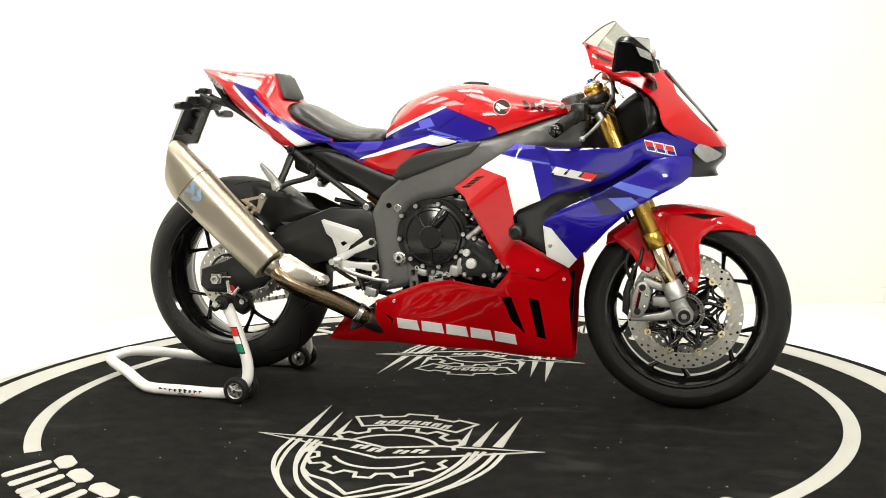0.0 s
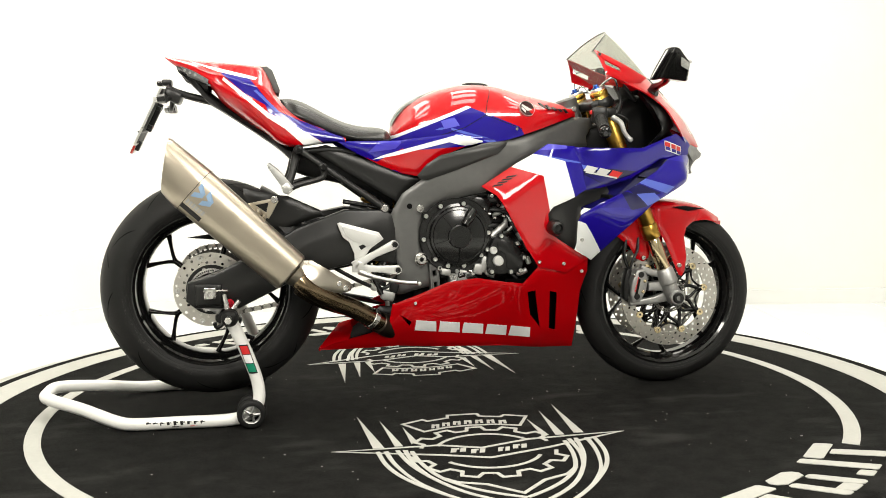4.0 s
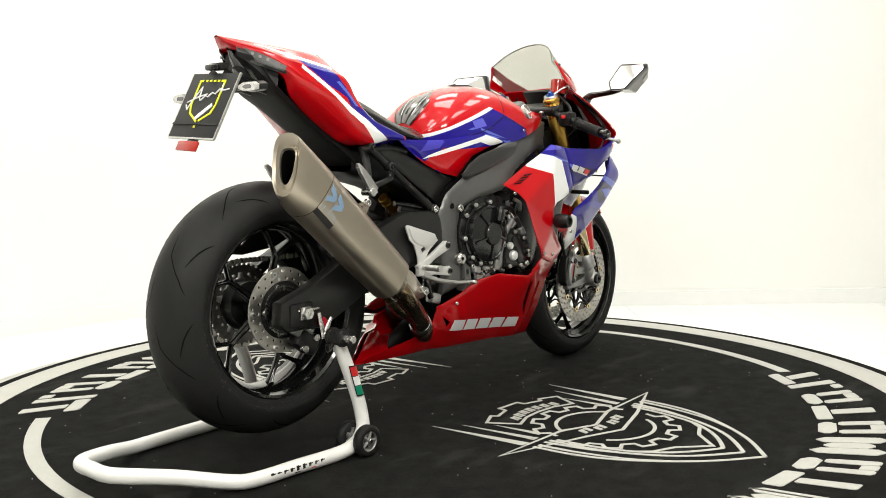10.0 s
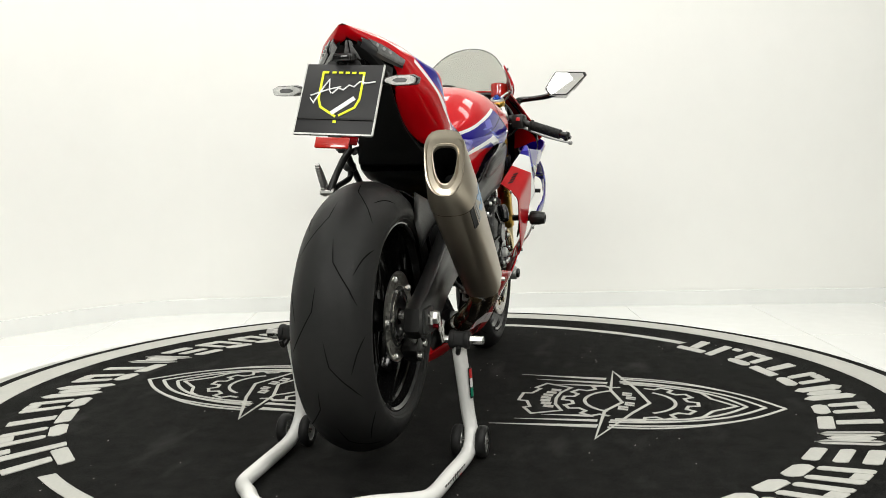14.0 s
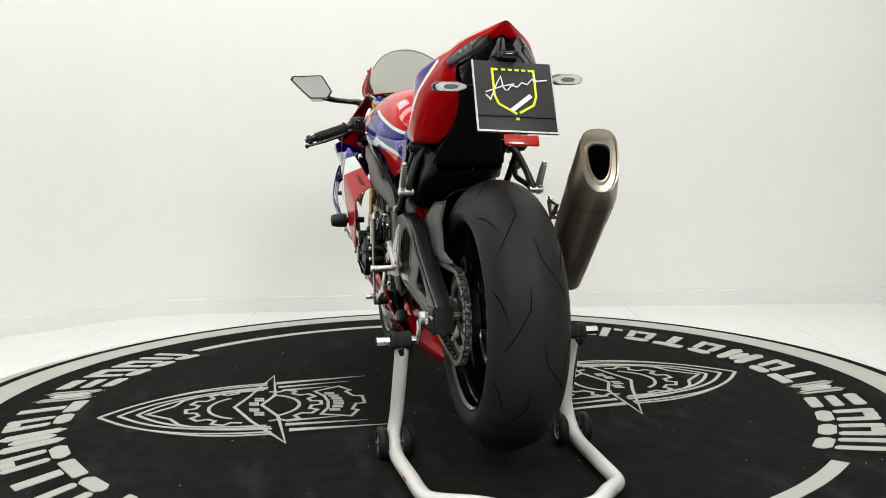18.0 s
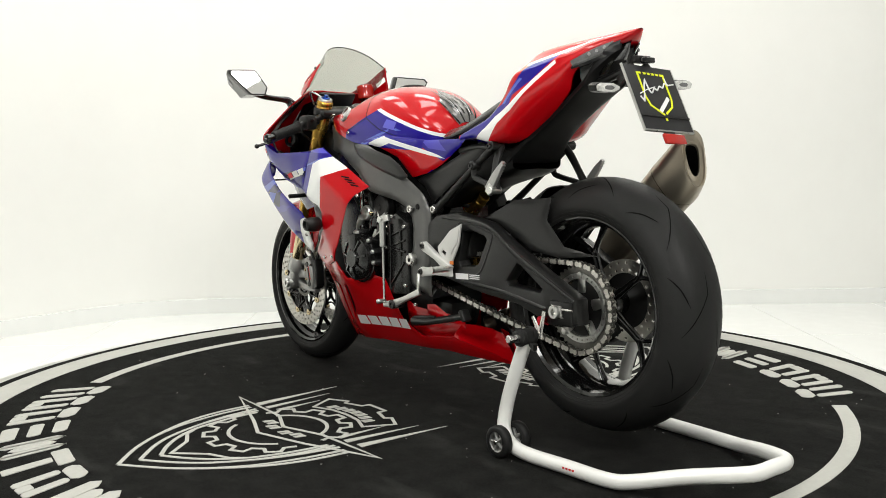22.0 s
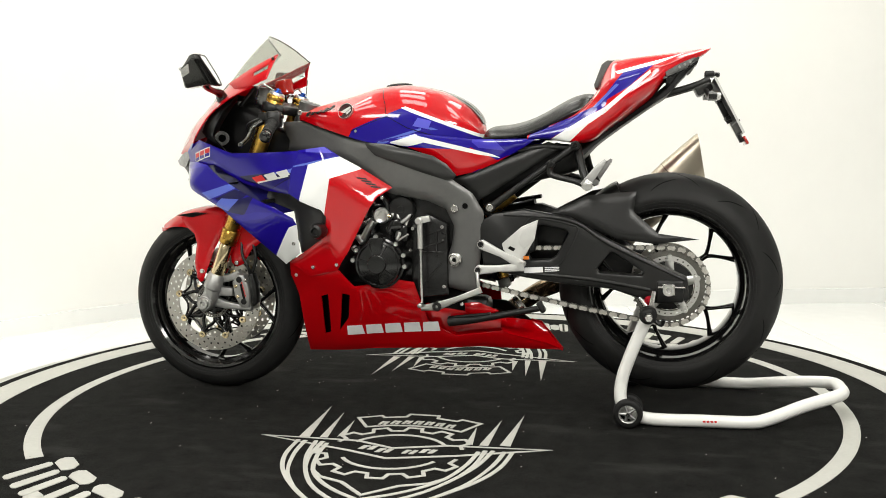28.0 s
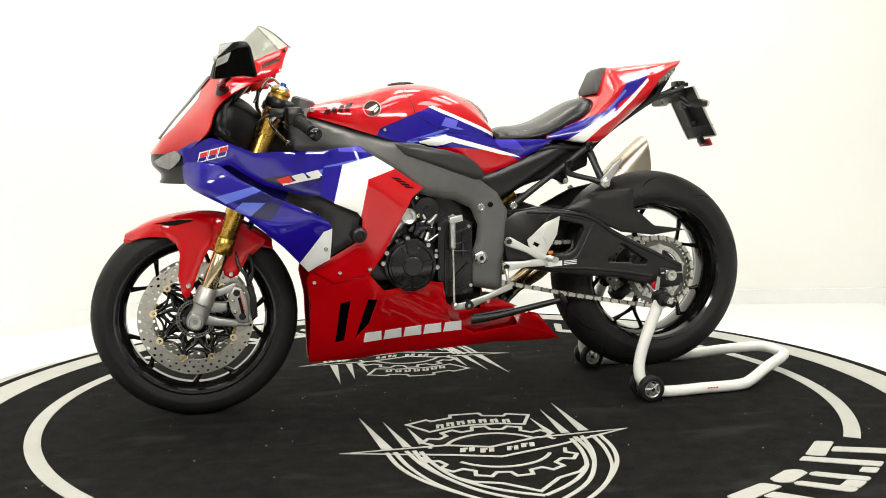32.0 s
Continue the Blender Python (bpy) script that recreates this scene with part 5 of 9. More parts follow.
part("screen_edge", tube(bmesh.new(), rim_line, 0.0020, 6, 5), lens_smoke, bike, "dark polished screen edge", smooth=60)
arm_y = field([(0.468, 1.074, 0.142), (0.49, 1.0, 0.172), (0.648, 0.99, 0.110), (0.56, 0.982, 0.156), (0.56, 1.034, 0.136)])
for s in (-1, 1):
    wing = part("screen_wing", panel([(0.466, 1.076), (0.515, 1.056), (0.56, 1.035), (0.650, 0.994), (0.62, 0.976), (0.575, 0.974), (0.535, 0.984), (0.492, 1.000), (0.480, 1.040)], arm_y, s, holes=[[(0.492, 1.046), (0.545, 1.021), (0.545, 1.008), (0.492, 1.031)]]),
                red_paint, bike, "red slotted cowl wing", smooth=50)
    bolt_m = at(0.480, s * (arm_y(0.480, 1.062) + 0.001), 1.062) @ Matrix.Rotation(radians(-90 * s), 4, "X")
    part("screen_screw", lathe(bmesh.new(), [(0, 0.002), (0.004, 0.002), (0.005, 0.0), (0.005, -0.003)], 12, bolt_m), black_matt, wing)

# front mudguard
bm = bmesh.new()
skin(bm, [(x, [(0, z), (w * 0.55, z - 0.006), (w * 0.92, z - 0.028), (w, z - d)]) for x, z, w, d in
          ((0.945, 0.545, 0.020, 0.012), (0.91, 0.566, 0.052, 0.032), (0.86, 0.590, 0.074, 0.050), (0.79, 0.606, 0.084, 0.075), (0.72, 0.610, 0.088, 0.100), (0.65, 0.598, 0.086, 0.12), (0.58, 0.562, 0.076, 0.065), (0.525, 0.522, 0.058, 0.022))], 5, 4, thick=0.003)
part("front_mudguard", bm, red_paint, bike, "glossy red front mudguard", smooth=50)
guard_y = field([(0.8, 0.56, 0.086), (0.78, 0.40, 0.098), (0.70, 0.55, 0.09), (0.62, 0.45, 0.088), (0.56, 0.52, 0.080)])
for s in (-1, 1):
    part("mudguard_leg", panel([(0.690, 0.590), (0.76, 0.592), (0.845, 0.572), (0.825, 0.540), (0.798, 0.518), (0.789, 0.490), (0.796, 0.425), (0.788, 0.375), (0.778, 0.362), (0.768, 0.366), (0.752, 0.405), (0.725, 0.472), (0.692, 0.525)], guard_y, s), red_paint, bike, "red mudguard leg", smooth=50)
    part("mudguard_leg", panel([(0.545, 0.520), (0.60, 0.560), (0.66, 0.595), (0.685, 0.580), (0.660, 0.520), (0.677, 0.485), (0.668, 0.425), (0.650, 0.412), (0.628, 0.422), (0.602, 0.466), (0.565, 0.495)], guard_y, s), red_paint, bike, "red mudguard leg", smooth=50)

# frame spars
FRAME = [(0.48, 0.872), (0.385, 0.873), (0.224, 0.820), (0.097, 0.793), (-0.022, 0.750), (-0.081, 0.690), (-0.14, 0.648), (-0.172, 0.592), (-0.168, 0.504), (-0.156, 0.436), (-0.156, 0.345), (-0.044, 0.368), (-0.051, 0.433),
         (-0.074, 0.502), (-0.080, 0.553), (-0.057, 0.603), (-0.006, 0.627), (0.112, 0.651), (0.164, 0.700), (0.266, 0.758), (0.368, 0.775), (0.48, 0.772)]
frame_y = field([(0.48, 0.82, 0.085), (0.385, 0.84, 0.125), (0.22, 0.79, 0.180), (0.1, 0.73, 0.198), (0.0, 0.68, 0.185), (-0.1, 0.62, 0.160), (-0.12, 0.50, 0.158), (-0.10, 0.38, 0.150), (0.26, 0.76, 0.18)])
for s in (-1, 1):
    part("frame_spar", panel(FRAME, frame_y, s, thick=0.03, roll=0.012), grey_frame, bike, "dark grey cast aluminium frame spar", smooth=50)
KNEE = [(0.178, 0.801), (0.103, 0.791), (0.027, 0.776), (-0.031, 0.760), (-0.069, 0.736), (-0.096, 0.703), (-0.088, 0.692), (-0.065, 0.689), (0.010, 0.714), (0.077, 0.739), (0.146, 0.764), (0.170, 0.786)]
for s in (-1, 1):
    part("knee_cover", panel(KNEE, lambda x, z: frame_y(x, z) + 0.009, s, step=0.008, roll=0.006), grey_plastic, bike, "dark grey plastic knee cover", smooth=50)
bm = bmesh.new()
skin(bm, [(x, [(0, zt), (w, zt), (w, (zt + zb) / 2), (w, zb), (0, zb)]) for x, zt, w, zb in ((-0.14, 0.78, 0.09, 0.42), (0.0, 0.80, 0.12, 0.36), (0.2, 0.82, 0.13, 0.36), (0.36, 0.80, 0.12, 0.40), (0.44, 0.80, 0.08, 0.5))], 3, 3)
part("engine_block", bm, engine_black, bike, "black engine block", smooth=50)


# ---- running gear ----
def bolt(x, y, z, r=0.008, mat=None, h=0.005, label=""):
    """A socket bolt on a side face."""
    s = 1 if y > 0 else -1
    m = at(x, y, z) @ Matrix.Rotation(radians(-90 * s), 4, "X")
    bm = lathe(bmesh.new(), [(r * 0.45, h * 0.3), (r * 0.5, h), (r * 0.85, h), (r, h * 0.7), (r, -h)], 14, m)
    lathe(bm, [(0, h * 0.3), (r * 0.45, h * 0.3)], 6, m)
    return part("bolt", bm, mat or steel, bike, label)


def beam(bm, pts, h, y0, y1, bevel=0.004):
    """A flat arm along points (x, z) with half-heights h, between y0 and y1."""
    P = [Vector((p[0], p[1])) for p in pts]
    up, lo = [], []
    for i, p in enumerate(P):
        d = (P[min(i + 1, len(P) - 1)] - P[max(i - 1, 0)]).normalized()
        n = Vector((-d.y, d.x)) * h[i]
        up.append((p.x + n.x, p.y + n.y))
        lo.append((p.x - n.x, p.y - n.y))
    return prism(bm, up + lo[::-1], y0, y1, bevel)


# swingarm: two arms and a bridge
ARM_R = [(-0.150, 0.575), (-0.19, 0.603), (-0.31, 0.605), (-0.446, 0.557), (-0.60, 0.470), (-0.684, 0.432), (-0.765, 0.405), (-0.772, 0.352), (-0.747, 0.330), (-0.622, 0.325), (-0.485, 0.390), (-0.382, 0.425), (-0.245, 0.455), (-0.16, 0.440)]
ARM_L = [(-0.150, 0.560), (-0.20, 0.590), (-0.289, 0.602), (-0.423, 0.578), (-0.541, 0.511), (-0.66, 0.452), (-0.753, 0.408), (-0.760, 0.345), (-0.70, 0.332), (-0.661, 0.333), (-0.542, 0.372), (-0.40, 0.385), (-0.30, 0.400), (-0.17, 0.425)]
HOLE = [(-0.540, 0.477), (-0.552, 0.474), (-0.632, 0.422), (-0.626, 0.413), (-0.506, 0.420), (-0.500, 0.430)]
DENT = [(-0.320, 0.548), (-0.345, 0.556), (-0.412, 0.541), (-0.418, 0.532), (-0.385, 0.468), (-0.365, 0.456), (-0.310, 0.454), (-0.302, 0.466)]
arm = part("swingarm", prism(bmesh.new(), ARM_L, 0.112, 0.158, 0.009, [HOLE, DENT]), arm_black, bike, "black cast aluminium swingarm", smooth=40)
part("arm", prism(bmesh.new(), ARM_R, -0.158, -0.116, 0.009), arm_black, arm, smooth=40)
bm = bmesh.new()
box(bm, (0.10, 0.26, 0.10), at(-0.27, 0, 0.52), 0.015)
part("bridge", bm, arm_black, arm)
# black plate added deep behind the opening for its dark inside
bm = prism(bmesh.new(), [(-0.28, 0.575), (-0.43, 0.57), (-0.44, 0.43), (-0.28, 0.43)], 0.040, 0.060, 0.004)
part("arm_backing", bm, black_matt, arm, smooth=50)
for pts in ([(-0.230, 0.586), (-0.420, 0.570), (-0.540, 0.500), (-0.745, 0.402)], [(-0.300, 0.414), (-0.480, 0.400), (-0.650, 0.372)]):
    bm = tube(bmesh.new(), [(x, 0.158, z) for x, z in pts], [0.004, 0.0055, 0.0055, 0.004][:len(pts)], 8, 6, flat=0.6)
    part("arm_ridge", bm, arm_black, arm, smooth=60)
part("arm_ridge", tube(bmesh.new(), [(x, 0.157, z) for x, z in ((-0.262, 0.452), (-0.300, 0.566), (-0.345, 0.574), (-0.425, 0.558), (-0.445, 0.540), (-0.402, 0.452), (-0.372, 0.432))], 0.0042, 8, 5, flat=0.6), arm_black, arm, smooth=60)
for s in (-1, 1):
    bm = bmesh.new()
    box(bm, (0.075, 0.014, 0.062), at(RX - 0.004, s * 0.158, RZ - 0.006), 0.006)
    part("axle_block", bm, black_matt, arm)
    bm = bmesh.new()
    box(bm, (0.034, 0.012, 0.034), at(RX, s * 0.170, RZ), 0.003)
    part("axle_plate", bm, steel, arm)
    m = at(RX, s * 0.174, RZ) @ Matrix.Rotation(radians(-90 * s), 4, "X")
    bm = lathe(bmesh.new(), [(0.007, 0.0), (0.008, 0.012), (0.0155, 0.012), (0.0165, 0.009), (0.0165, -0.004)], 6 if s < 0 else 20, m)
    part("axle_nut", bm, alloy, arm, "bright axle nut", smooth=20)
    bm = rod(bmesh.new(), (RX - 0.045 if s > 0 else RX + 0.05, s * 0.165, RZ + 0.006), (RX + 0.03 if s > 0 else RX - 0.02, s * 0.165, RZ + 0.006), 0.0035)
    part("chain_adjuster", bm, steel, arm)
    bm = bmesh.new()
    lathe(bm, [(0, 0.0), (0.013, 0.0), (0.013, 0.004), (0.007, 0.006), (0.007, 0.018), (0.013, 0.020), (0.013, 0.026), (0, 0.026)], 18, at(-0.648, s * 0.150, 0.345) @ Matrix.Rotation(radians(-90 * s), 4, "X"))
    part("stand_spool", bm, red_anod, arm, "red anodised stand spool")
for k in range(4):
    bm = bmesh.new()
    box(bm, (0.055 if k == 0 else 0.042, 0.001, 0.016 if k == 0 else 0.0025), at(-0.318 if k == 0 else -0.372, 0.1592, 0.425 if k == 0 else 0.418 + k * 0.005) @ pose(0, 0, 0, 0, 3, 0))
    part("warning_label", bm, white_print, arm, "white warning label", smooth=0)

# hugger over the rear tyre
bm = bmesh.new()
sec = []
for a in (2, 13, 25, 37, 48, 57, 63):
    c, s_ = math.cos(radians(a)), math.sin(radians(a))
    sec.append((0, [(0.0, RZ + 0.340 * s_, RX + 0.340 * c), (0.055, RZ + 0.334 * s_, RX + 0.334 * c), (0.095, RZ + 0.308 * s_, RX + 0.308 * c), (0.108, RZ + 0.272 * s_, RX + 0.272 * c)]))
skin(bm, sec, 4, 4, thick=0.003)
part("hugger", bm, black_matt, bike, "black plastic rear hugger", smooth=50)
part("chain_guard", panel([(-0.36, 0.588), (-0.47, 0.640), (-0.61, 0.650), (-0.602, 0.592), (-0.672, 0.530), (-0.785, 0.514), (-0.665, 0.500), (-0.557, 0.513), (-0.44, 0.566)], lambda x, z: 0.112 + 0.016 * (0.6 - z) / 0.1, 1, thick=0.003), black_matt, bike, "black chain guard", smooth=50)
part("hugger_side", panel([(-0.36, 0.590), (-0.47, 0.645), (-0.60, 0.672), (-0.61, 0.60), (-0.545, 0.525), (-0.44, 0.566)], lambda x, z: 0.108, -1, thick=0.003), black_matt, bike, smooth=50)

# chain
chain = new("chain")
chain.parent = bike
chain["label"] = "grey metal drive chain"
path = []
for k in range(41):
    t = k / 40
    path.append((-0.13 - 0.565 * t, 0.482 + 0.006 * t))
for k in range(1, 20):
    a = radians(90 + 9.5 * k)
    path.append((RX + 0.1125 * math.cos(a), RZ + 0.1125 * math.sin(a)))
for k in range(41):
    t = k / 40
    path.append((-0.70 + 0.555 * t, 0.2625 + 0.110 * t - 0.005 * math.sin(math.pi * t)))
for k in range(1, 9):
    a = radians(-80 + 20 * k)
    path.append((-0.135 + 0.052 * math.cos(a), 0.428 + 0.054 * math.sin(a)))
path.append(path[0])
L = [0.0]
for p, q in zip(path, path[1:]):
    L.append(L[-1] + math.hypot(q[0] - p[0], q[1] - p[1]))
nl = 112
links = [None, None]
for k in range(nl):
    d = L[-1] * k / nl
    i = max(j for j in range(len(L) - 1) if L[j] <= d)
    t = (d - L[i]) / max(L[i + 1] - L[i], 1e-9)
    p, q = path[i], path[i + 1]
    x, z = p[0] + (q[0] - p[0]) * t, p[1] + (q[1] - p[1]) * t
    ang = math.degrees(math.atan2(q[1] - p[1], q[0] - p[0]))
    m = at(x, 0.095, z) @ Matrix.Rotation(radians(-ang), 4, "Y")
    kind = k % 2
    if links[kind] is None:
        bm = bmesh.new()
        for s in (-1, 1):
            y = s * (0.0085 if kind else 0.0055)
            prism(bm, [(-0.010, -0.0055), (-0.006, -0.0068), (0.0, -0.0045), (0.006, -0.0068), (0.010, -0.0055), (0.012, 0.0), (0.010, 0.0055), (0.006, 0.0068), (0.0, 0.0045), (-0.006, 0.0068), (-0.010, 0.0055), (-0.012, 0.0)], y - 0.001, y + 0.001)
        for dx in (-0.0075, 0.0075):
            rod(bm, (dx, -0.010 if kind else -0.005, 0), (dx, 0.010 if kind else 0.005, 0), 0.0036, seg=8)
        links[kind] = part("link", bm, chain_mat if kind else chain_dark, chain)
        links[kind].matrix_basis = m
    else:
        again(links[kind], m)

# rear caliper
bm = bmesh.new()
box(bm, (0.072, 0.05, 0.05), at(-0.655, -0.105, 0.288) @ pose(0, 0, 0, 0, 35, 0), 0.012)
cal = part("rear_caliper", bm, black_matt, bike, "black rear brake caliper")
bm = bmesh.new()
box(bm, (0.09, 0.012, 0.03), at(-0.665, -0.118, 0.31) @ pose(0, 0, 0, 0, 30, 0), 0.006)
part("caliper_bracket", bm, alloy_cast, cal)
for dx, dz in ((-0.018, -0.012), (0.020, 0.012)):
    m = at(-0.655 + dx, -0.131, 0.286 + dz) @ Matrix.Rotation(radians(90), 4, "X")
    bm = lathe(bmesh.new(), [(0, 0.006), (0.009, 0.006), (0.011, 0.002), (0.011, -0.006)], 16, m)
    part("caliper_pin", bm, steel, cal)

# fork legs
fork_dir = Vector((0.725 - 0.482, 0, 0.36 - 0.968)).normalized()
for s in (-1, 1):
    y = s * 0.104

    def fp(z, yy=y):
        t = (z - 0.968) / (0.36 - 0.968)
        return Vector((0.482 + (0.725 - 0.482) * t, yy, z))
    leg = part("fork_leg", rod(bmesh.new(), fp(0.955), fp(0.495), 0.0265, seg=28), gold, bike, "gold upside-down fork leg", smooth=50)
    part("fork_collar", rod(bmesh.new(), fp(0.535), fp(0.488), 0.0292, 0.0285, seg=28), gold, leg, smooth=50)
    part("stanchion", rod(bmesh.new(), fp(0.495), fp(0.36), 0.0215, seg=28), gold_pale, leg, "polished stanchion", smooth=50)
    bm = rod(bmesh.new(), fp(0.392), fp(0.342), 0.027, 0.030, seg=24)
    tube(bm, [fp(0.36), (0.736, y, 0.325), (0.752, y, FZ)], [0.028, 0.026, 0.028], 16, 5, flat=0.75)
    rod(bm, (FX, y - 0.024, FZ), (FX, y + 0.024, FZ), 0.026, seg=24)
    part("axle_clamp", bm, alloy_cast, leg, "cast silver axle clamp", smooth=45)
    m = at(FX, y + s * 0.025, FZ) @ Matrix.Rotation(radians(-90 * s), 4, "X")
    bm = lathe(bmesh.new(), [(0.008, -0.004), (0.0085, 0.008), (0.016, 0.009), (0.018, 0.006), (0.018, -0.004)], 20 if s < 0 else 24, m)
    lathe(bm, [(0, -0.003), (0.0085, -0.003)], 6, m)
    part("axle_end", bm, black_matt if s < 0 else alloy, leg)
    cap_m = at(*fp(0.955)) @ (-fork_dir).to_track_quat("Z", "Y").to_matrix().to_4x4()
    part("fork_cap", lathe(bmesh.new(), [(0, 0.007), (0.022, 0.007), (0.0245, 0.004), (0.0245, -0.004)], 28, cap_m), alloy, leg, "silver fork cap", smooth=40)
    part("fork_adjuster", lathe(bmesh.new(), [(0, 0.019), (0.007, 0.019), (0.0085, 0.017), (0.0085, 0.012), (0.0145, 0.011), (0.0155, 0.007), (0.0155, 0.005)], 20, cap_m), blue_anod, leg, "blue anodised adjuster", smooth=40)
    part("cap_ring", rod(bmesh.new(), fp(0.954), fp(0.936), 0.0285, seg=24), gold, leg, smooth=50)
    # radial caliper and its bracket
    cy = s * 0.090
    bm = bmesh.new()
    beam(bm, [(0.738, 0.302), (0.69, 0.288), (0.600, 0.278)], [0.018, 0.012, 0.007], cy - 0.012, cy + 0.012)
    beam(bm, [(0.722, 0.372), (0.68, 0.375), (0.635, 0.392)], [0.014, 0.011, 0.012], cy - 0.012, cy + 0.012)
    part("caliper_mount", bm, alloy_cast, leg, "cast silver caliper mount", smooth=45)
    bm = bmesh.new()
    beam(bm, [(0.715, 0.333), (0.662, 0.332)], [0.017, 0.013], cy - 0.014, cy + 0.014, 0.005)
    part("mount_web", bm, alloy_cast, leg, smooth=45)
    bm = prism(bmesh.new(), [(0.642, 0.394), (0.660, 0.362), (0.652, 0.318), (0.632, 0.284), (0.604, 0.283), (0.600, 0.318), (0.604, 0.352), (0.620, 0.388)], cy - 0.021, cy + 0.021, 0.007)
    cal = part("front_caliper", bm, caliper_grey, leg, "silver radial brake caliper", smooth=45)
    for k, (bx, bz) in enumerate(((0.634, 0.373), (0.620, 0.303))):
        m = at(bx, cy + s * 0.021, bz) @ Matrix.Rotation(radians(-90 * s), 4, "X")
        bm = lathe(bmesh.new(), [(0, 0.003), (0.008, 0.003), (0.010, 0.001), (0.010, -0.006)], 14, m)
        part("caliper_bolt", bm, black_matt, leg)
    for k, (bx, bz, br) in enumerate(((0.646, 0.352, 0.0055), (0.640, 0.318, 0.0055), (0.612, 0.372, 0.0045))):
        m = at(bx, cy + s * 0.021, bz) @ Matrix.Rotation(radians(-90 * s), 4, "X")
        part("caliper_pin", lathe(bmesh.new(), [(0, 0.004), (br * 0.6, 0.004), (br, 0.002), (br, -0.004)], 12, m), gold_pale if k < 2 else steel, cal, smooth=30)
    # black strip standing in for the shade between the brake pads
    bm = prism(bmesh.new(), [(0.624, 0.362), (0.632, 0.358), (0.620, 0.300), (0.611, 0.300)], cy - s * 0.022 if s > 0 else cy - 0.0225, cy + 0.0225, 0.001)
    part("gap_strip", bm, black_deep, cal, smooth=30)
    bm = prism(bmesh.new(), [(0.596, 0.352), (0.606, 0.388), (0.590, 0.394), (0.578, 0.356), (0.576, 0.300), (0.592, 0.286), (0.597, 0.318)], cy - 0.017, cy + 0.017, 0.005)
    part("caliper_back", bm, black_matt, cal, "black rear half of the caliper", smooth=45)
    bm = tube(bmesh.new(), [(0.600, cy + s * 0.010, 0.390), (0.606, cy + s * 0.016, 0.420), (0.626, cy + s * 0.006, 0.452), (0.634, cy - s * 0.01, 0.50)], 0.0048, 8, 5)
    part("sensor_cable", bm, black_matt, leg, smooth=60)
    bm = bmesh.new()
    for k in range(6):
        box(bm, (0.0045, 0.001, 0.0055), at(0.6135 + 0.0022 * k, cy + s * 0.0217, 0.322 + 0.0082 * k) @ pose(0, 0, 0, 0, -16, 0))
    part("printed_bar", bm, red_print, leg, "small red print")
    bm = bmesh.new()
    tube(bm, [(0.60, cy, 0.39), (0.585, s * 0.085, 0.44), (0.60, s * 0.07, 0.52), (0.56, s * 0.05, 0.62), (0.50, s * 0.03, 0.80)], 0.0055, 8, 5)
    part("brake_hose", bm, black_matt, leg, smooth=60)
for zt, hh in ((0.915, 0.014), (0.735, 0.022)):
    t = (zt - 0.968) / (0.36 - 0.968)
    cx = 0.482 + (0.725 - 0.482) * t
    bm = bmesh.new()
    box(bm, (0.07, 0.26, hh * 2), at(cx - 0.014, 0, zt) @ pose(0, 0, 0, 0, -22, 0), 0.010)
    for s in (-1, 1):
        rod(bm, Vector((cx, s * 0.104, zt)) - fork_dir * hh * 1.1, Vector((cx, s * 0.104, zt)) + fork_dir * hh * 1.1, 0.034, seg=24)
    part("triple_clamp", bm, black_matt, bike, "black triple clamp", smooth=45)
bm = rod(bmesh.new(), (FX, -0.10, FZ), (FX, 0.10, FZ), 0.0125, seg=18)
part("front_axle", bm, steel, bike)
bm = rod(bmesh.new(), (RX, -0.165, RZ), (RX, 0.165, RZ), 0.013, seg=18)
part("rear_axle", bm, steel, bike)
bm = bmesh.new()
rod(bm, (0.415, 0, 0.935), (0.47, 0, 0.76), 0.036, seg=20)
box(bm, (0.10, 0.15, 0.16), at(0.41, 0, 0.82) @ pose(0, 0, 0, 0, -22, 0), 0.02)
part("steering_head", bm, grey_frame, bike)
# black block added to darken the gap between fork and frame
bm = bmesh.new()
box(bm, (0.16, 0.19, 0.15), at(0.475, 0, 0.765) @ pose(0, 0, 0, 0, -20, 0), 0.02)
part("head_filler", bm, black_deep, bike, "added black filler behind the fork", smooth=40)

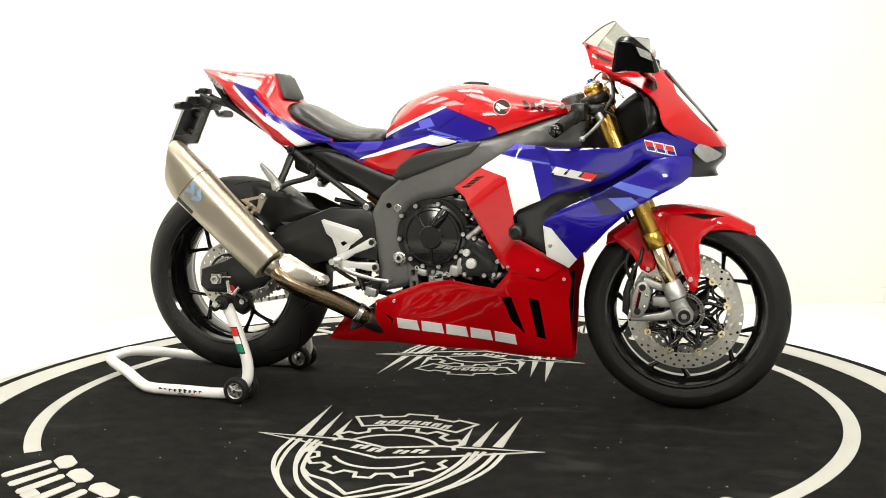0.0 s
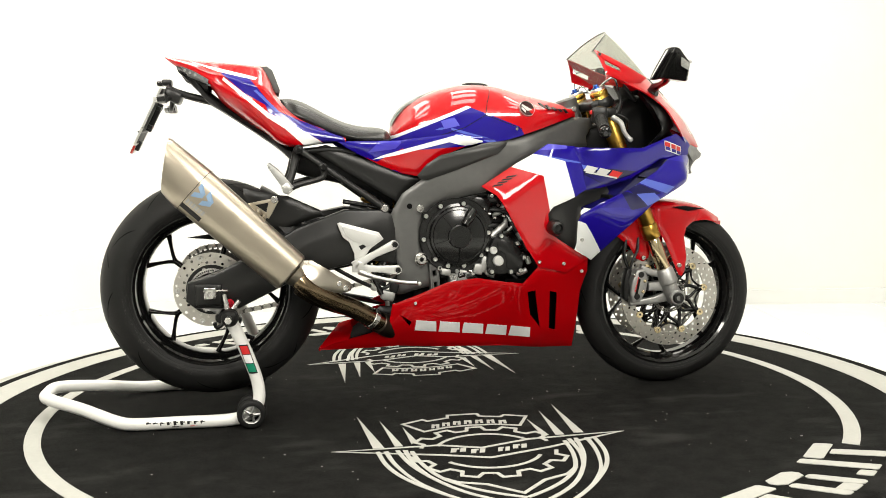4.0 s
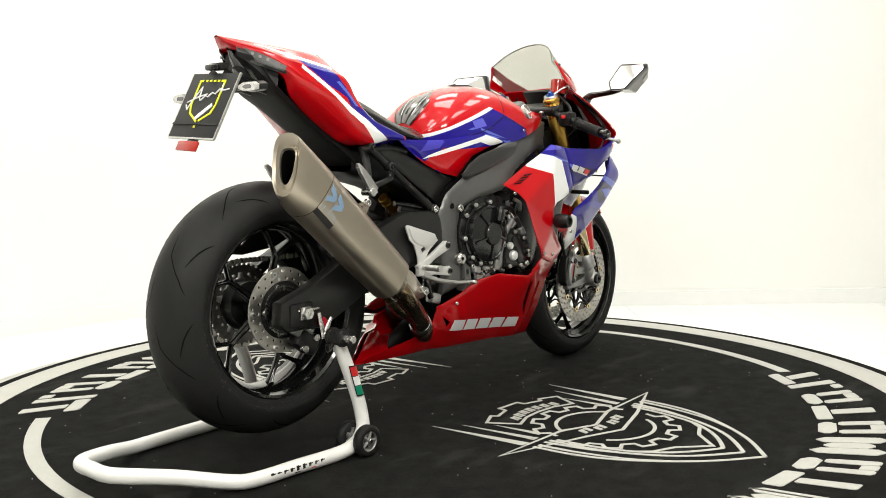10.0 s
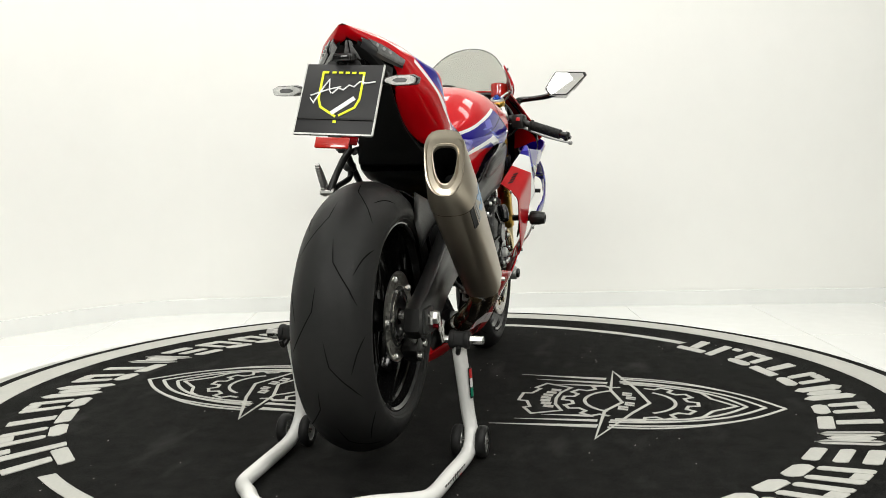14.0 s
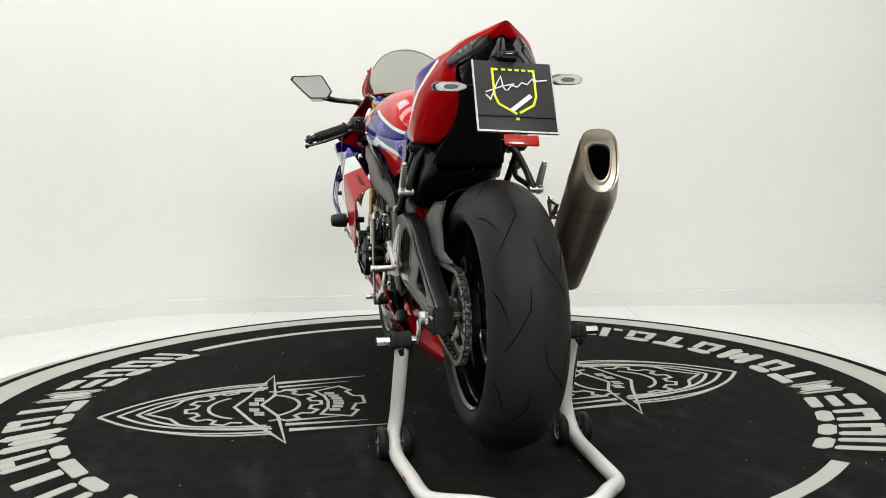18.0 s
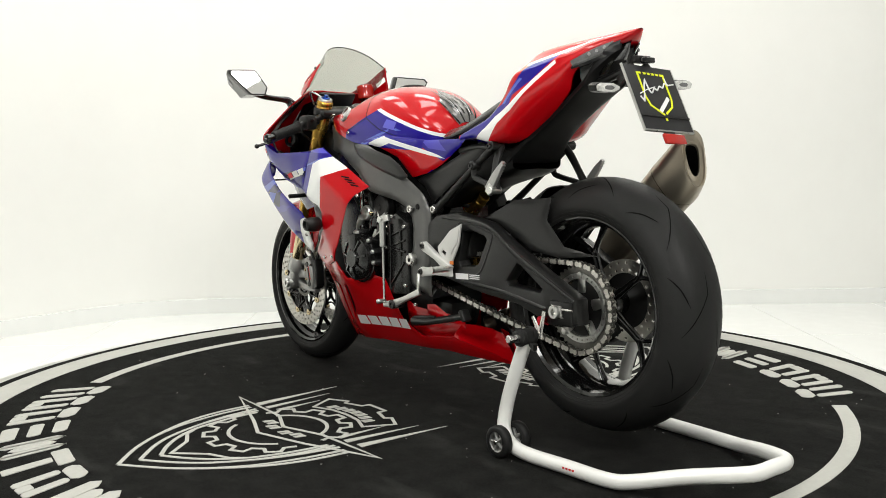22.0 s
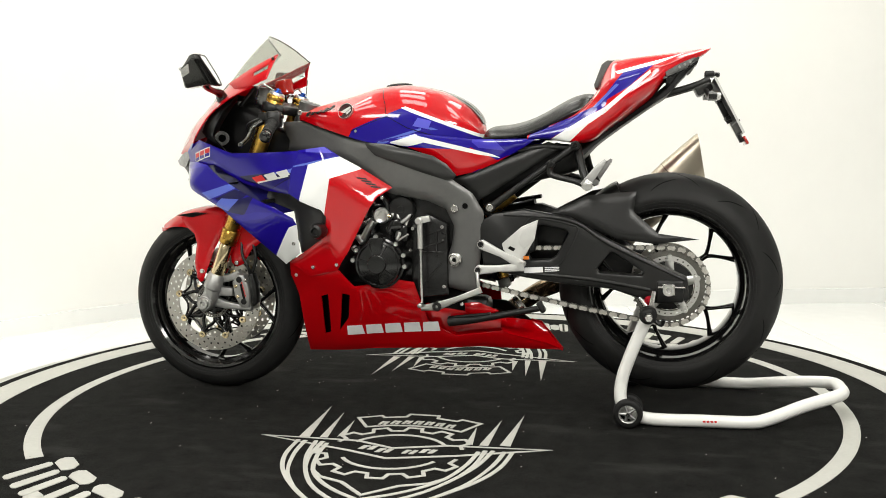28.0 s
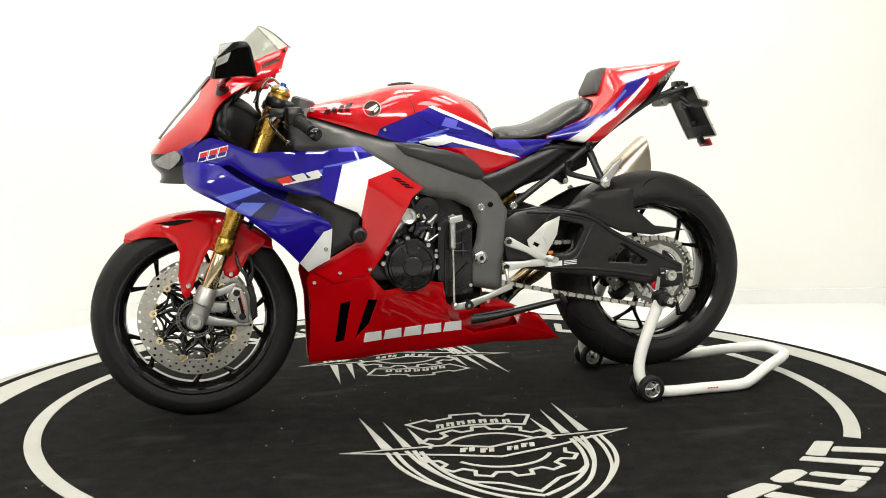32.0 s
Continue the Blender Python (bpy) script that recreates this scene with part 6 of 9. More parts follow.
# clip-ons, grips and levers
for s in (-1, 1):
    a, b = Vector((0.478, s * 0.128, 0.895)), Vector((0.420, s * 0.356, 0.822))
    bar = part("handlebar", rod(bmesh.new(), Vector((0.487, s * 0.10, 0.906)), b, 0.011, seg=16), black_matt, bike, "black clip-on handlebar")
    d = (b - a).normalized()
    g0, g1 = b - d * 0.135, b - d * 0.018
    prof = [(0.0135, 0.0), (0.021, 0.001), (0.021, 0.005)]
    n = 12
    Lg = (g1 - g0).length
    for k in range(n):
        z = 0.006 + (Lg - 0.012) * k / n
        prof += [(0.0172, z), (0.0172, z + 0.003), (0.0161, z + 0.0035), (0.0161, z + 0.0075)]
    prof += [(0.0172, Lg - 0.004), (0.0165, Lg), (0.0125, Lg)]
    part("grip", lathe(bmesh.new(), prof, 20, Matrix.Translation(g0) @ d.to_track_quat("Z", "Y").to_matrix().to_4x4()), rubber, bar, "ribbed rubber grip")
    part("bar_end", lathe(bmesh.new(), [(0.012, -0.018), (0.0125, 0.0), (0.017, 0.002), (0.017, 0.010), (0.014, 0.014), (0.008, 0.016), (0.007, 0.022), (0, 0.022)], 20, Matrix.Translation(b) @ d.to_track_quat("Z", "Y").to_matrix().to_4x4()), black_gloss, bar)
    bm = bmesh.new()
    box(bm, (0.045, 0.048, 0.050), at(*(a + d * 0.065)) @ pose(0, 0, 0, 0, 0, 12 * s), 0.010)
    part("switch_box", bm, black_matt, bar)
    bm = bmesh.new()
    box(bm, (0.008, 0.014, 0.012), at(*(a + d * 0.065 + Vector((-0.025, 0, 0.008)))), 0.002)
    part("switch", bm, red_print if s < 0 else black_gloss, bar, "red switch" if s < 0 else "")
    lv = [a + d * 0.045 + Vector((0.045, 0, -0.012)), a + d * 0.085 + Vector((0.066, 0, -0.018)), a + d * 0.17 + Vector((0.068, 0, -0.024)), a + d * 0.258 + Vector((0.074, 0, -0.020))]
    bm = tube(bmesh.new(), lv, [0.009, 0.008, 0.0065, 0.0055], 10, 6, flat=0.7)
    bmesh.ops.create_icosphere(bm, subdivisions=2, radius=0.0080, matrix=Matrix.Translation(lv[-1]))
    part("lever", bm, caliper_grey if s < 0 else black_gloss, bar, "control lever")
    bm = bmesh.new()
    box(bm, (0.055, 0.03, 0.03), at(*(a + d * 0.02 + Vector((0.03, 0, -0.004)))), 0.008)
    part("lever_perch", bm, black_matt, bar)
bm = lathe(bmesh.new(), [(0, -0.024), (0.026, -0.024), (0.030, -0.018), (0.0285, 0.0), (0.031, 0.012), (0.030, 0.024), (0.024, 0.027), (0, 0.027)], 24, at(0.545, -0.100, 0.990) @ pose(0, 0, 0, 0, 10, 0))
part("fluid_reservoir", bm, lens_red, bike, "red brake fluid reservoir")
bm = tube(bmesh.new(), [(0.545, -0.10, 0.965), (0.55, -0.14, 0.92), (0.53, -0.16, 0.880)], 0.006, 8, 5)
part("reservoir_hose", bm, black_matt, bike)
bm = bmesh.new()
box(bm, (0.014, 0.15, 0.085), at(0.600, 0, 0.955) @ pose(0, 0, 0, 0, -42, 0), 0.006)
dash = part("dashboard", bm, black_matt, bike, "dark instrument display")
bm = bmesh.new()
box(bm, (0.002, 0.12, 0.065), at(0.5940, 0, 0.9605) @ pose(0, 0, 0, 0, -42, 0))
part("display", bm, lens_smoke, dash)
for k, (p0, p1, p2) in enumerate((((0.47, -0.09, 0.94), (0.52, -0.15, 0.99), (0.56, -0.10, 0.93)), ((0.47, 0.09, 0.94), (0.52, 0.14, 0.985), (0.56, 0.10, 0.93)), ((0.50, -0.14, 0.89), (0.56, -0.17, 0.86), (0.57, -0.09, 0.80)), ((0.50, 0.14, 0.89), (0.56, 0.17, 0.86), (0.57, 0.09, 0.80)))):
    part("control_cable", tube(bmesh.new(), [p0, p1, p2], 0.0035, 8, 8), black_matt if k > 1 else steel, bike, smooth=60)
# black inner cockpit
inner_y = field([(0.42, 0.755, 0.205), (0.50, 0.77, 0.215), (0.60, 0.80, 0.240), (0.68, 0.84, 0.215), (0.66, 0.92, 0.160), (0.58, 0.97, 0.130), (0.76, 0.78, 0.13)])
for s in (-1, 1):
    part("cockpit_panel", panel([(0.40, 0.775), (0.575, 0.772), (0.652, 0.808), (0.70, 0.842), (0.675, 0.918), (0.60, 0.972), (0.64, 0.90), (0.65, 0.83), (0.56, 0.74), (0.42, 0.74)], inner_y, s), black_deep, bike, smooth=50)
bm = bmesh.new()
skin(bm, [(0.6, [(0, 0.965, 0.665), (0.06, 0.96, 0.645), (0.12, 0.945, 0.61)]), (0.65, [(0, 0.89, 0.725), (0.07, 0.88, 0.71), (0.135, 0.86, 0.665)]), (0.7, [(0, 0.80, 0.78), (0.07, 0.79, 0.76), (0.13, 0.775, 0.70)]), (0.7, [(0, 0.70, 0.76), (0.07, 0.70, 0.73), (0.14, 0.70, 0.66)])], 4, 4)
part("cockpit_panel", bm, black_deep, bike, smooth=50)
bm = lathe(bmesh.new(), [(0.012, 0.0), (0.012, 0.006), (0.022, 0.006), (0.024, 0.002), (0.024, -0.01)], 24, at(0.655, 0.150, 0.822) @ Matrix.Rotation(radians(-80), 4, "X") @ Matrix.Rotation(radians(-30), 4, "Y"))
part("power_socket", bm, black_gloss, bike)

# black block added between the fork legs to stand in for the dark space there
bm = bmesh.new()
skin(bm, [(x, [(0, zt), (w * 0.8, zt), (w, (zt + zb) / 2), (w * 0.9, zb), (0, zb)]) for x, zt, w, zb in ((0.545, 0.880, 0.060, 0.70), (0.60, 0.925, 0.070, 0.70), (0.66, 0.93, 0.085, 0.70), (0.72, 0.86, 0.08, 0.70))], 3, 3)
part("fork_filler", bm, black_deep, bike, "added black filler between the fork legs", smooth=50)


# mirrors with turn signals
def mirror_x(y, z):
    return 0.600 - 0.30 * (y - 0.30) + 0.55 * (z - 1.01)


for s in (-1, 1):
    bm = bmesh.new()
    face = [(mirror_x(y, z), y, z) for y, z in ((0.296, 1.060), (0.405, 1.053), (0.412, 1.040), (0.345, 0.972), (0.280, 0.974), (0.262, 1.000))]
    fv = [Vector((x, s * y, z)) for x, y, z in face]
    c = sum(fv, Vector()) / 6
    lip = [v + Vector((0.012, 0, 0)) + (v - c) * 0.05 for v in fv]
    mid = [Vector((v.x + 0.030, c.y + (v.y - c.y) * 0.97, c.z + (v.z - c.z) * 0.97)) for v in fv]
    front = [Vector((0.676 - 0.15 * (v.z - 0.97), c.y - s * 0.012 + (v.y - c.y) * 0.72, c.z - 0.010 + (v.z - c.z) * (0.32 if v.z > c.z else 0.92))) for v in fv]
    nose = [Vector((0.686 - 0.15 * (v.z - 0.97), c.y - s * 0.018 + (v.y - c.y) * 0.42, c.z - 0.020 + (v.z - c.z) * (0.18 if v.z > c.z else 0.62))) for v in fv]
    rings = [[bm.verts.new(v) for v in r] for r in (fv, lip, mid, front, nose)]
    for p, q in zip(rings, rings[1:]):
        for k in range(6):
            bm.faces.new((p[k], p[(k + 1) % 6], q[(k + 1) % 6], q[k]))
    bm.faces.new(rings[0])
    bm.faces.new(rings[-1])
    bmesh.ops.recalc_face_normals(bm, faces=bm.faces)
    bmesh.ops.bevel(bm, geom=bm.edges[:], offset=0.0055, segments=3, affect="EDGES", clamp_overlap=True)
    head = part("mirror", bm, black_gloss, bike, "gloss black folding mirror", smooth=25)
    bm = bmesh.new()
    bm.faces.new([bm.verts.new(c + (v - c) * 0.92 + Vector((-0.0015, 0, 0))) for v in fv])
    part("mirror_glass", bm, mirror_glass, head, "silver mirror glass", smooth=0)
    edge = [c + (v - c) * 0.97 + Vector((-0.0008, 0, 0)) for v in fv]
    loop = [edge[k].lerp(edge[(k + 1) % 6], f) for k in range(6) for f in (0.06, 0.5, 0.94)]
    part("mirror_rim", tube(bmesh.new(), loop + loop[:1], 0.0022, 8, 1, ends=False), black_print, head, "matt black rim", smooth=60)
    bm = tube(bmesh.new(), [(0.634, s * 0.300, 0.984), (0.645, s * 0.255, 0.972), (0.652, s * 0.20, 0.966), (0.654, s * 0.160, 0.962), (0.652, s * 0.140, 0.944)], [0.015, 0.012, 0.0115, 0.015, 0.021], 14, 5, flat=0.85)
    part("stalk", bm, black_gloss, head, smooth=60)
    q = [front[1].lerp(front[2], 0.3), front[1].lerp(front[0], 0.5), front[0].lerp(front[5], 0.25)]
    bm = tube(bmesh.new(), [v + Vector((0.002, 0, 0.0)) for v in q], [0.006, 0.012, 0.008], 12, 4, flat=0.8)
    part("turn_signal", bm, lens_bright, head, "clear signal lens", smooth=60)
    quad = [mid[2].lerp(front[2], a).lerp(mid[3].lerp(front[3], a), b) for a, b in ((0.30, 0.06), (0.95, 0.05), (0.97, 0.42), (0.50, 0.36))]
    bm = bmesh.new()
    lo, hi = ([bm.verts.new(v + Vector((0.001, s * o, 0.0))) for v in quad] for o in (-0.003, 0.0025))
    bm.faces.new(hi)
    for k in range(4):
        bm.faces.new((hi[k], lo[k], lo[(k + 1) % 4], hi[(k + 1) % 4]))
    bmesh.ops.recalc_face_normals(bm, faces=bm.faces)
    part("turn_signal", bm, lens_bright, head, "clear signal lens", smooth=30)

# ---- rear end: subframe, number plate, lights, pegs ----
SIDE = [(-0.358, 0.797), (-0.15, 0.716), (-0.071, 0.690), (-0.112, 0.668), (-0.132, 0.640), (-0.146, 0.622), (-0.310, 0.724), (-0.400, 0.782)]
for s in (-1, 1):
    part("subframe_panel", panel(SIDE, lambda x, z: 0.128 + 0.02 * (x + 0.3), s), arm_black, bike, "black subframe side panel", smooth=50)
    bm = tube(bmesh.new(), [(-0.438, s * 0.140, 0.784), (-0.372, s * 0.144, 0.736), (-0.280, s * 0.146, 0.671), (-0.190, s * 0.146, 0.607)], [0.011, 0.0095, 0.0095, 0.012], 12, 5)
    rod(bm, (-0.438, s * 0.122, 0.784), (-0.438, s * 0.158, 0.784), 0.0135, seg=16)
    rod(bm, (-0.190, s * 0.130, 0.607), (-0.190, s * 0.158, 0.607), 0.0145, seg=16)
    part("subframe_rail", bm, black_matt, bike, "black subframe rail", smooth=40)
    bm = tube(bmesh.new(), [(-0.44, s * 0.112, 0.774), (-0.39, s * 0.118, 0.780), (-0.33, s * 0.120, 0.782), (-0.27, s * 0.120, 0.772)], [0.010, 0.009, 0.009, 0.008], 10, 4)
    part("subframe_rail", bm, black_matt, bike, smooth=60)
    bolt(-0.190, s * 0.159, 0.607, 0.011)
    bolt(-0.438, s * 0.159, 0.784, 0.007, black_gloss)
    bm = tube(bmesh.new(), [(-0.440, s * 0.118, 0.784), (-0.448, s * 0.138, 0.756), (-0.460, s * 0.158, 0.712), (-0.478, s * 0.170, 0.668)], [0.013, 0.0125, 0.0115, 0.014], 12, 5, flat=0.75)
    tube(bm, [(-0.366, s * 0.150, 0.728), (-0.368, s * 0.152, 0.704), (-0.392, s * 0.155, 0.694), (-0.440, s * 0.162, 0.682), (-0.478, s * 0.170, 0.668)], [0.011, 0.009, 0.0085, 0.0085, 0.012], 12, 5, flat=0.8)
    rod(bm, (-0.368, s * 0.136, 0.732), (-0.368, s * 0.164, 0.732), 0.0125, seg=16)
    hang = part("peg_hanger", bm, black_matt, bike, "black passenger peg hanger", smooth=50)
    part("hanger_screw", lathe(bmesh.new(), [(0, 0.001), (0.004, 0.001), (0.0045, 0.004), (0.008, 0.004), (0.0085, -0.002)], 16, at(-0.368, s * 0.164, 0.732) @ Matrix.Rotation(radians(-90 * s), 4, "X")), black_gloss, hang)
    bm = beam(bmesh.new(), [(-0.466, 0.668), (-0.488, 0.697), (-0.505, 0.718), (-0.526, 0.742)], [0.014, 0.012, 0.010, 0.004], 0.180 * s, 0.192 * s, 0.002)
    for k in range(6):
        box(bm, (0.004, 0.013, 0.008), at(-0.500 - 0.0048 * k, s * 0.186, 0.700 + 0.0068 * k) @ pose(0, 0, 0, 0, 38, 0), 0.001, 1)
    part("passenger_peg", bm, alloy_cast, hang, "folded alloy passenger peg", smooth=35)
    bm = bmesh.new()
    rod(bm, (-0.478, s * 0.156, 0.668), (-0.478, s * 0.196, 0.668), 0.010, seg=16)
    box(bm, (0.022, 0.014, 0.030), at(-0.474, s * 0.186, 0.672) @ pose(0, 0, 0, 0, -38, 0), 0.003)
    part("peg_pivot", bm, alloy, hang, smooth=35)

# tail lamp and plate holder
for s in (-1, 1):
    bm = bmesh.new()
    skin(bm, [(0, [(s * 0.034, 1.034, -0.782), (s * 0.062, 1.022, -0.750), (s * 0.092, 1.004, -0.706), (s * 0.114, 0.980, -0.676)]), (0, [(s * 0.036, 1.026, -0.781), (s * 0.063, 1.009, -0.747), (s * 0.094, 0.988, -0.704), (s * 0.114, 0.974, -0.674)]),
              (0, [(s * 0.028, 1.012, -0.776), (s * 0.054, 0.992, -0.742), (s * 0.086, 0.974, -0.700), (s * 0.108, 0.966, -0.670)])], 4, 5, mirror=False, thick=0.003)
    tl = part("tail_light", bm, lens_smoke, bike, "smoked tail light lens", smooth=60)
    bm = bmesh.new()
    skin(bm, [(0, [(s * 0.046, 1.0320, -0.772), (s * 0.078, 1.0135, -0.731), (s * 0.110, 0.987, -0.687)]), (0, [(s * 0.063, 1.0085, -0.7525), (s * 0.080, 0.9975, -0.7300), (s * 0.108, 0.9785, -0.6900)]),
              (0, [(s * 0.061, 1.0000, -0.7490), (s * 0.076, 0.9900, -0.7280), (s * 0.102, 0.9735, -0.6890)])], 4, 4, mirror=False, thick=0.002)
    part("light_guide", bm, lens_guide, tl, "grey light guide", smooth=60)
    for k in range(3):
        t = k / 2
        m = at(-0.756 + 0.030 * t, s * (0.0640 + 0.021 * t), 1.0165 - 0.0150 * t) @ Matrix.Rotation(radians(-52 * s), 4, "Z") @ Matrix.Rotation(radians(-90), 4, "Y")
        bm = lathe(bmesh.new(), [(0, 0.0006), (0.0030, 0.0012), (0.0042, 0.0004), (0.0042, -0.002)], 14, m)
        part("reflector", bm, lens_clear, tl, "small clear reflector", smooth=40)
    bm = bmesh.new()
    skin(bm, [(0, [(s * 0.002, 1.028, -0.780), (s * 0.005, 1.027, -0.779), (s * 0.008, 1.025, -0.777)]), (0, [(s * 0.002, 1.012, -0.774), (s * 0.009, 1.011, -0.772), (s * 0.014, 1.007, -0.766)]),
              (0, [(s * 0.002, 0.990, -0.760), (s * 0.014, 0.989, -0.758), (s * 0.022, 0.985, -0.751)])], 3, 4, mirror=False, thick=0.002)
    part("stop_lens", bm, lens_guide, tl, "clear rear lens", smooth=60)
bm = bmesh.new()
skin(bm, [(x, [(0, zt), (w, zt - 0.006), (w * 0.9, zb), (0, zb)]) for x, zt, w, zb in ((-0.772, 1.028, 0.018, 1.016), (-0.745, 1.028, 0.045, 0.984), (-0.69, 1.0, 0.075, 0.930))], 4, 3)
part("tail_insert", bm, black_gloss, bike, smooth=50)
holder = new("plate_holder")
holder.parent = bike
holder["label"] = "black tail tidy with a dealer plate"
for s in (-1, 1):
    part("arm", tube(bmesh.new(), [(-0.66, s * 0.03, 0.925), (-0.72, s * 0.032, 0.938), (-0.78, s * 0.03, 0.955), (-0.812, s * 0.028, 0.968)], [0.012, 0.010, 0.010, 0.013], 10, 4), black_matt, holder, smooth=60)
bm = bmesh.new()
box(bm, (0.05, 0.085, 0.035), at(-0.795, -0.004, 0.945) @ pose(0, 0, 0, 0, 26, 0), 0.008)
box(bm, (0.028, 0.05, 0.018), at(-0.812, -0.004, 0.985), 0.005)
part("bracket", bm, black_matt, holder)
PLATE = at(-0.8625, -0.007, 0.889) @ pose(0, 0, 0, 2.2, 27, 0) @ pose(0, 0, 0, 0, 0, 2)
# plate space: y across, z up, -x faces back
bm = bmesh.new()
box(bm, (0.004, 0.180, 0.176), PLATE, 0.0015)
part("plate", bm, plate_matt, holder, "charcoal dealer plate")
bm = bmesh.new()
box(bm, (0.010, 0.176, 0.004), PLATE @ at(-0.001, 0, -0.052))
part("plate_lip", bm, black_matt, holder)
bm = bmesh.new()
box(bm, (0.006, 0.181, 0.004), PLATE @ at(0.001, 0, -0.0885))
part("plate_rim", bm, alloy, holder)
for s in (-1, 1):
    bm = bmesh.new()
    box(bm, (0.006, 0.003, 0.178), PLATE @ at(0.001, s * 0.0910, 0))
    part("plate_rim", bm, alloy, holder)
for dz in (-0.03, 0.03, 0.0):
    bm = bmesh.new()
    box(bm, (0.016, 0.05 if dz else 0.02, 0.012 if dz else 0.09), PLATE @ at(0.012, 0, dz), 0.003)
    part("plate_bracket", bm, black_matt, holder)


def on_plate(bm, pts, w, lift=0.0028, closed=False):
    """A flat printed line on the plate; pts are (across, up), seen from behind."""
    tmp = bmesh.new()
    stroke(tmp, pts, w, closed)
    m = PLATE @ at(-lift, 0, 0) @ Matrix(((0, 0, -1, 0), (-1, 0, 0, 0), (0, 1, 0, 0), (0, 0, 0, 1)))
    join(bm, tmp, m)


bm = bmesh.new()
on_plate(bm, [(-0.035, 0.066), (-0.048, 0.066), (-0.048, 0.0), (-0.040, -0.022), (0.0, -0.046)], 0.0052)
on_plate(bm, [(0.035, 0.066), (0.048, 0.066), (0.048, 0.0), (0.040, -0.022), (0.006, -0.043)], 0.0052)
on_plate(bm, [(-0.004, -0.058), (0.004, -0.058)], 0.006)
part("shield_print", bm, yellow_print, holder, "yellow shield outline", smooth=0)
bm = bmesh.new()
for k in range(4):
    on_plate(bm, [(-0.027 + 0.0155 * k, 0.066), (-0.017 + 0.0155 * k, 0.066)], 0.005)
part("printed_bar", bm, yellow_print, holder, smooth=0)
bm = bmesh.new()
on_plate(bm, [(-0.068, 0.0), (-0.058, -0.012), (-0.040, 0.030), (-0.030, 0.048), (-0.026, 0.020), (-0.020, 0.012)], 0.0026, 0.0036)
on_plate(bm, [(-0.068, 0.006), (-0.03, 0.022), (0.0, 0.030)], 0.0022, 0.0036)
on_plate(bm, [(-0.018, 0.012), (-0.006, 0.026), (0.006, 0.022), (0.018, 0.034), (0.030, 0.030), (0.042, 0.044), (0.056, 0.040), (0.078, 0.044)], 0.0024, 0.0036)
on_plate(bm, [(0.048, 0.058), (0.050, 0.036)], 0.003, 0.0036)
part("script_print", bm, white_print, holder, "white scrawled line", smooth=0)
bm = bmesh.new()
on_plate(bm, [(-0.012, -0.038), (0.036, 0.002)], 0.010, 0.0031)
part("stripe_print", bm, white_print, holder, smooth=0)
bm = bmesh.new()
box(bm, (0.008, 0.078, 0.026), PLATE @ at(-0.002, -0.004, -0.110), 0.003)
part("rear_reflector", bm, lens_red, holder, "red rear reflector")
bm = bmesh.new()
box(bm, (0.012, 0.03, 0.03), PLATE @ at(0.006, -0.004, -0.096), 0.003)
part("reflector_bracket", bm, black_matt, holder)
bm = bmesh.new()
box(bm, (0.018, 0.040, 0.014), at(-0.832, -0.004, 0.982), 0.004)
part("plate_lamp", bm, black_gloss, holder)
for s in (-1, 1):
    z = 0.930 if s < 0 else 0.914
    yo = 0.0 if s < 0 else -0.008
    bm = tube(bmesh.new(), [(-0.800, s * 0.03, 0.94), (-0.812, s * 0.075, z), (-0.815, s * 0.115 + yo * s, z)], [0.008, 0.007, 0.010], 10, 4)
    part("signal_stalk", bm, black_matt, holder, smooth=60)
    base = at(-0.815, s * 0.140 + yo * s, z) @ pose(0, 0, 0, 0, -4, 0)
    sect = [(s * 0.040, 0.004), (s * 0.036, -0.009), (s * 0.024, -0.012), (s * -0.018, -0.0125), (s * -0.042, -0.004), (s * -0.042, 0.004), (s * -0.018, 0.0125), (s * 0.026, 0.012)]
    for nm, k, x0, x1, mat, lab in (("signal_body", 1.0, -0.010, 0.012, black_matt, ""), ("turn_signal", 0.88, -0.020, -0.006, lens_bright, "clear rear turn signal"), ("signal_led", 0.42, -0.0212, -0.019, lens_guide, "")):
        bm = bmesh.new()
        r0 = [bm.verts.new(base @ Vector((x0, a * k * 0.97, b * k * 0.92))) for a, b in sect]
        r1 = [bm.verts.new(base @ Vector((x1, a * k, b * k))) for a, b in sect]
        for n in range(8):
            bm.faces.new((r0[n], r0[n - 1], r1[n - 1], r1[n]))
        bm.faces.new(r0)
        bm.faces.new(r1)
        bmesh.ops.recalc_face_normals(bm, faces=bm.faces)
        bmesh.ops.bevel(bm, geom=bm.edges[:], offset=0.0012, segments=2, affect="EDGES", clamp_overlap=True)
        part(nm, bm, mat, holder, lab, smooth=35)

# inner mudguard that closes the space behind the engine
bm = bmesh.new()
skin(bm, [(x, [(0, zt), (w, zt - 0.005), (w, (zt + zb) / 2), (w * 0.9, zb), (0, zb)]) for x, zt, w, zb in ((-0.455, 0.782, 0.090, 0.722), (-0.40, 0.79, 0.100, 0.702), (-0.33, 0.79, 0.104, 0.688), (-0.24, 0.76, 0.100, 0.662), (-0.16, 0.73, 0.100, 0.61))], 3, 3)
part("inner_mudguard", bm, tail_black, bike, "black inner mudguard", smooth=50)
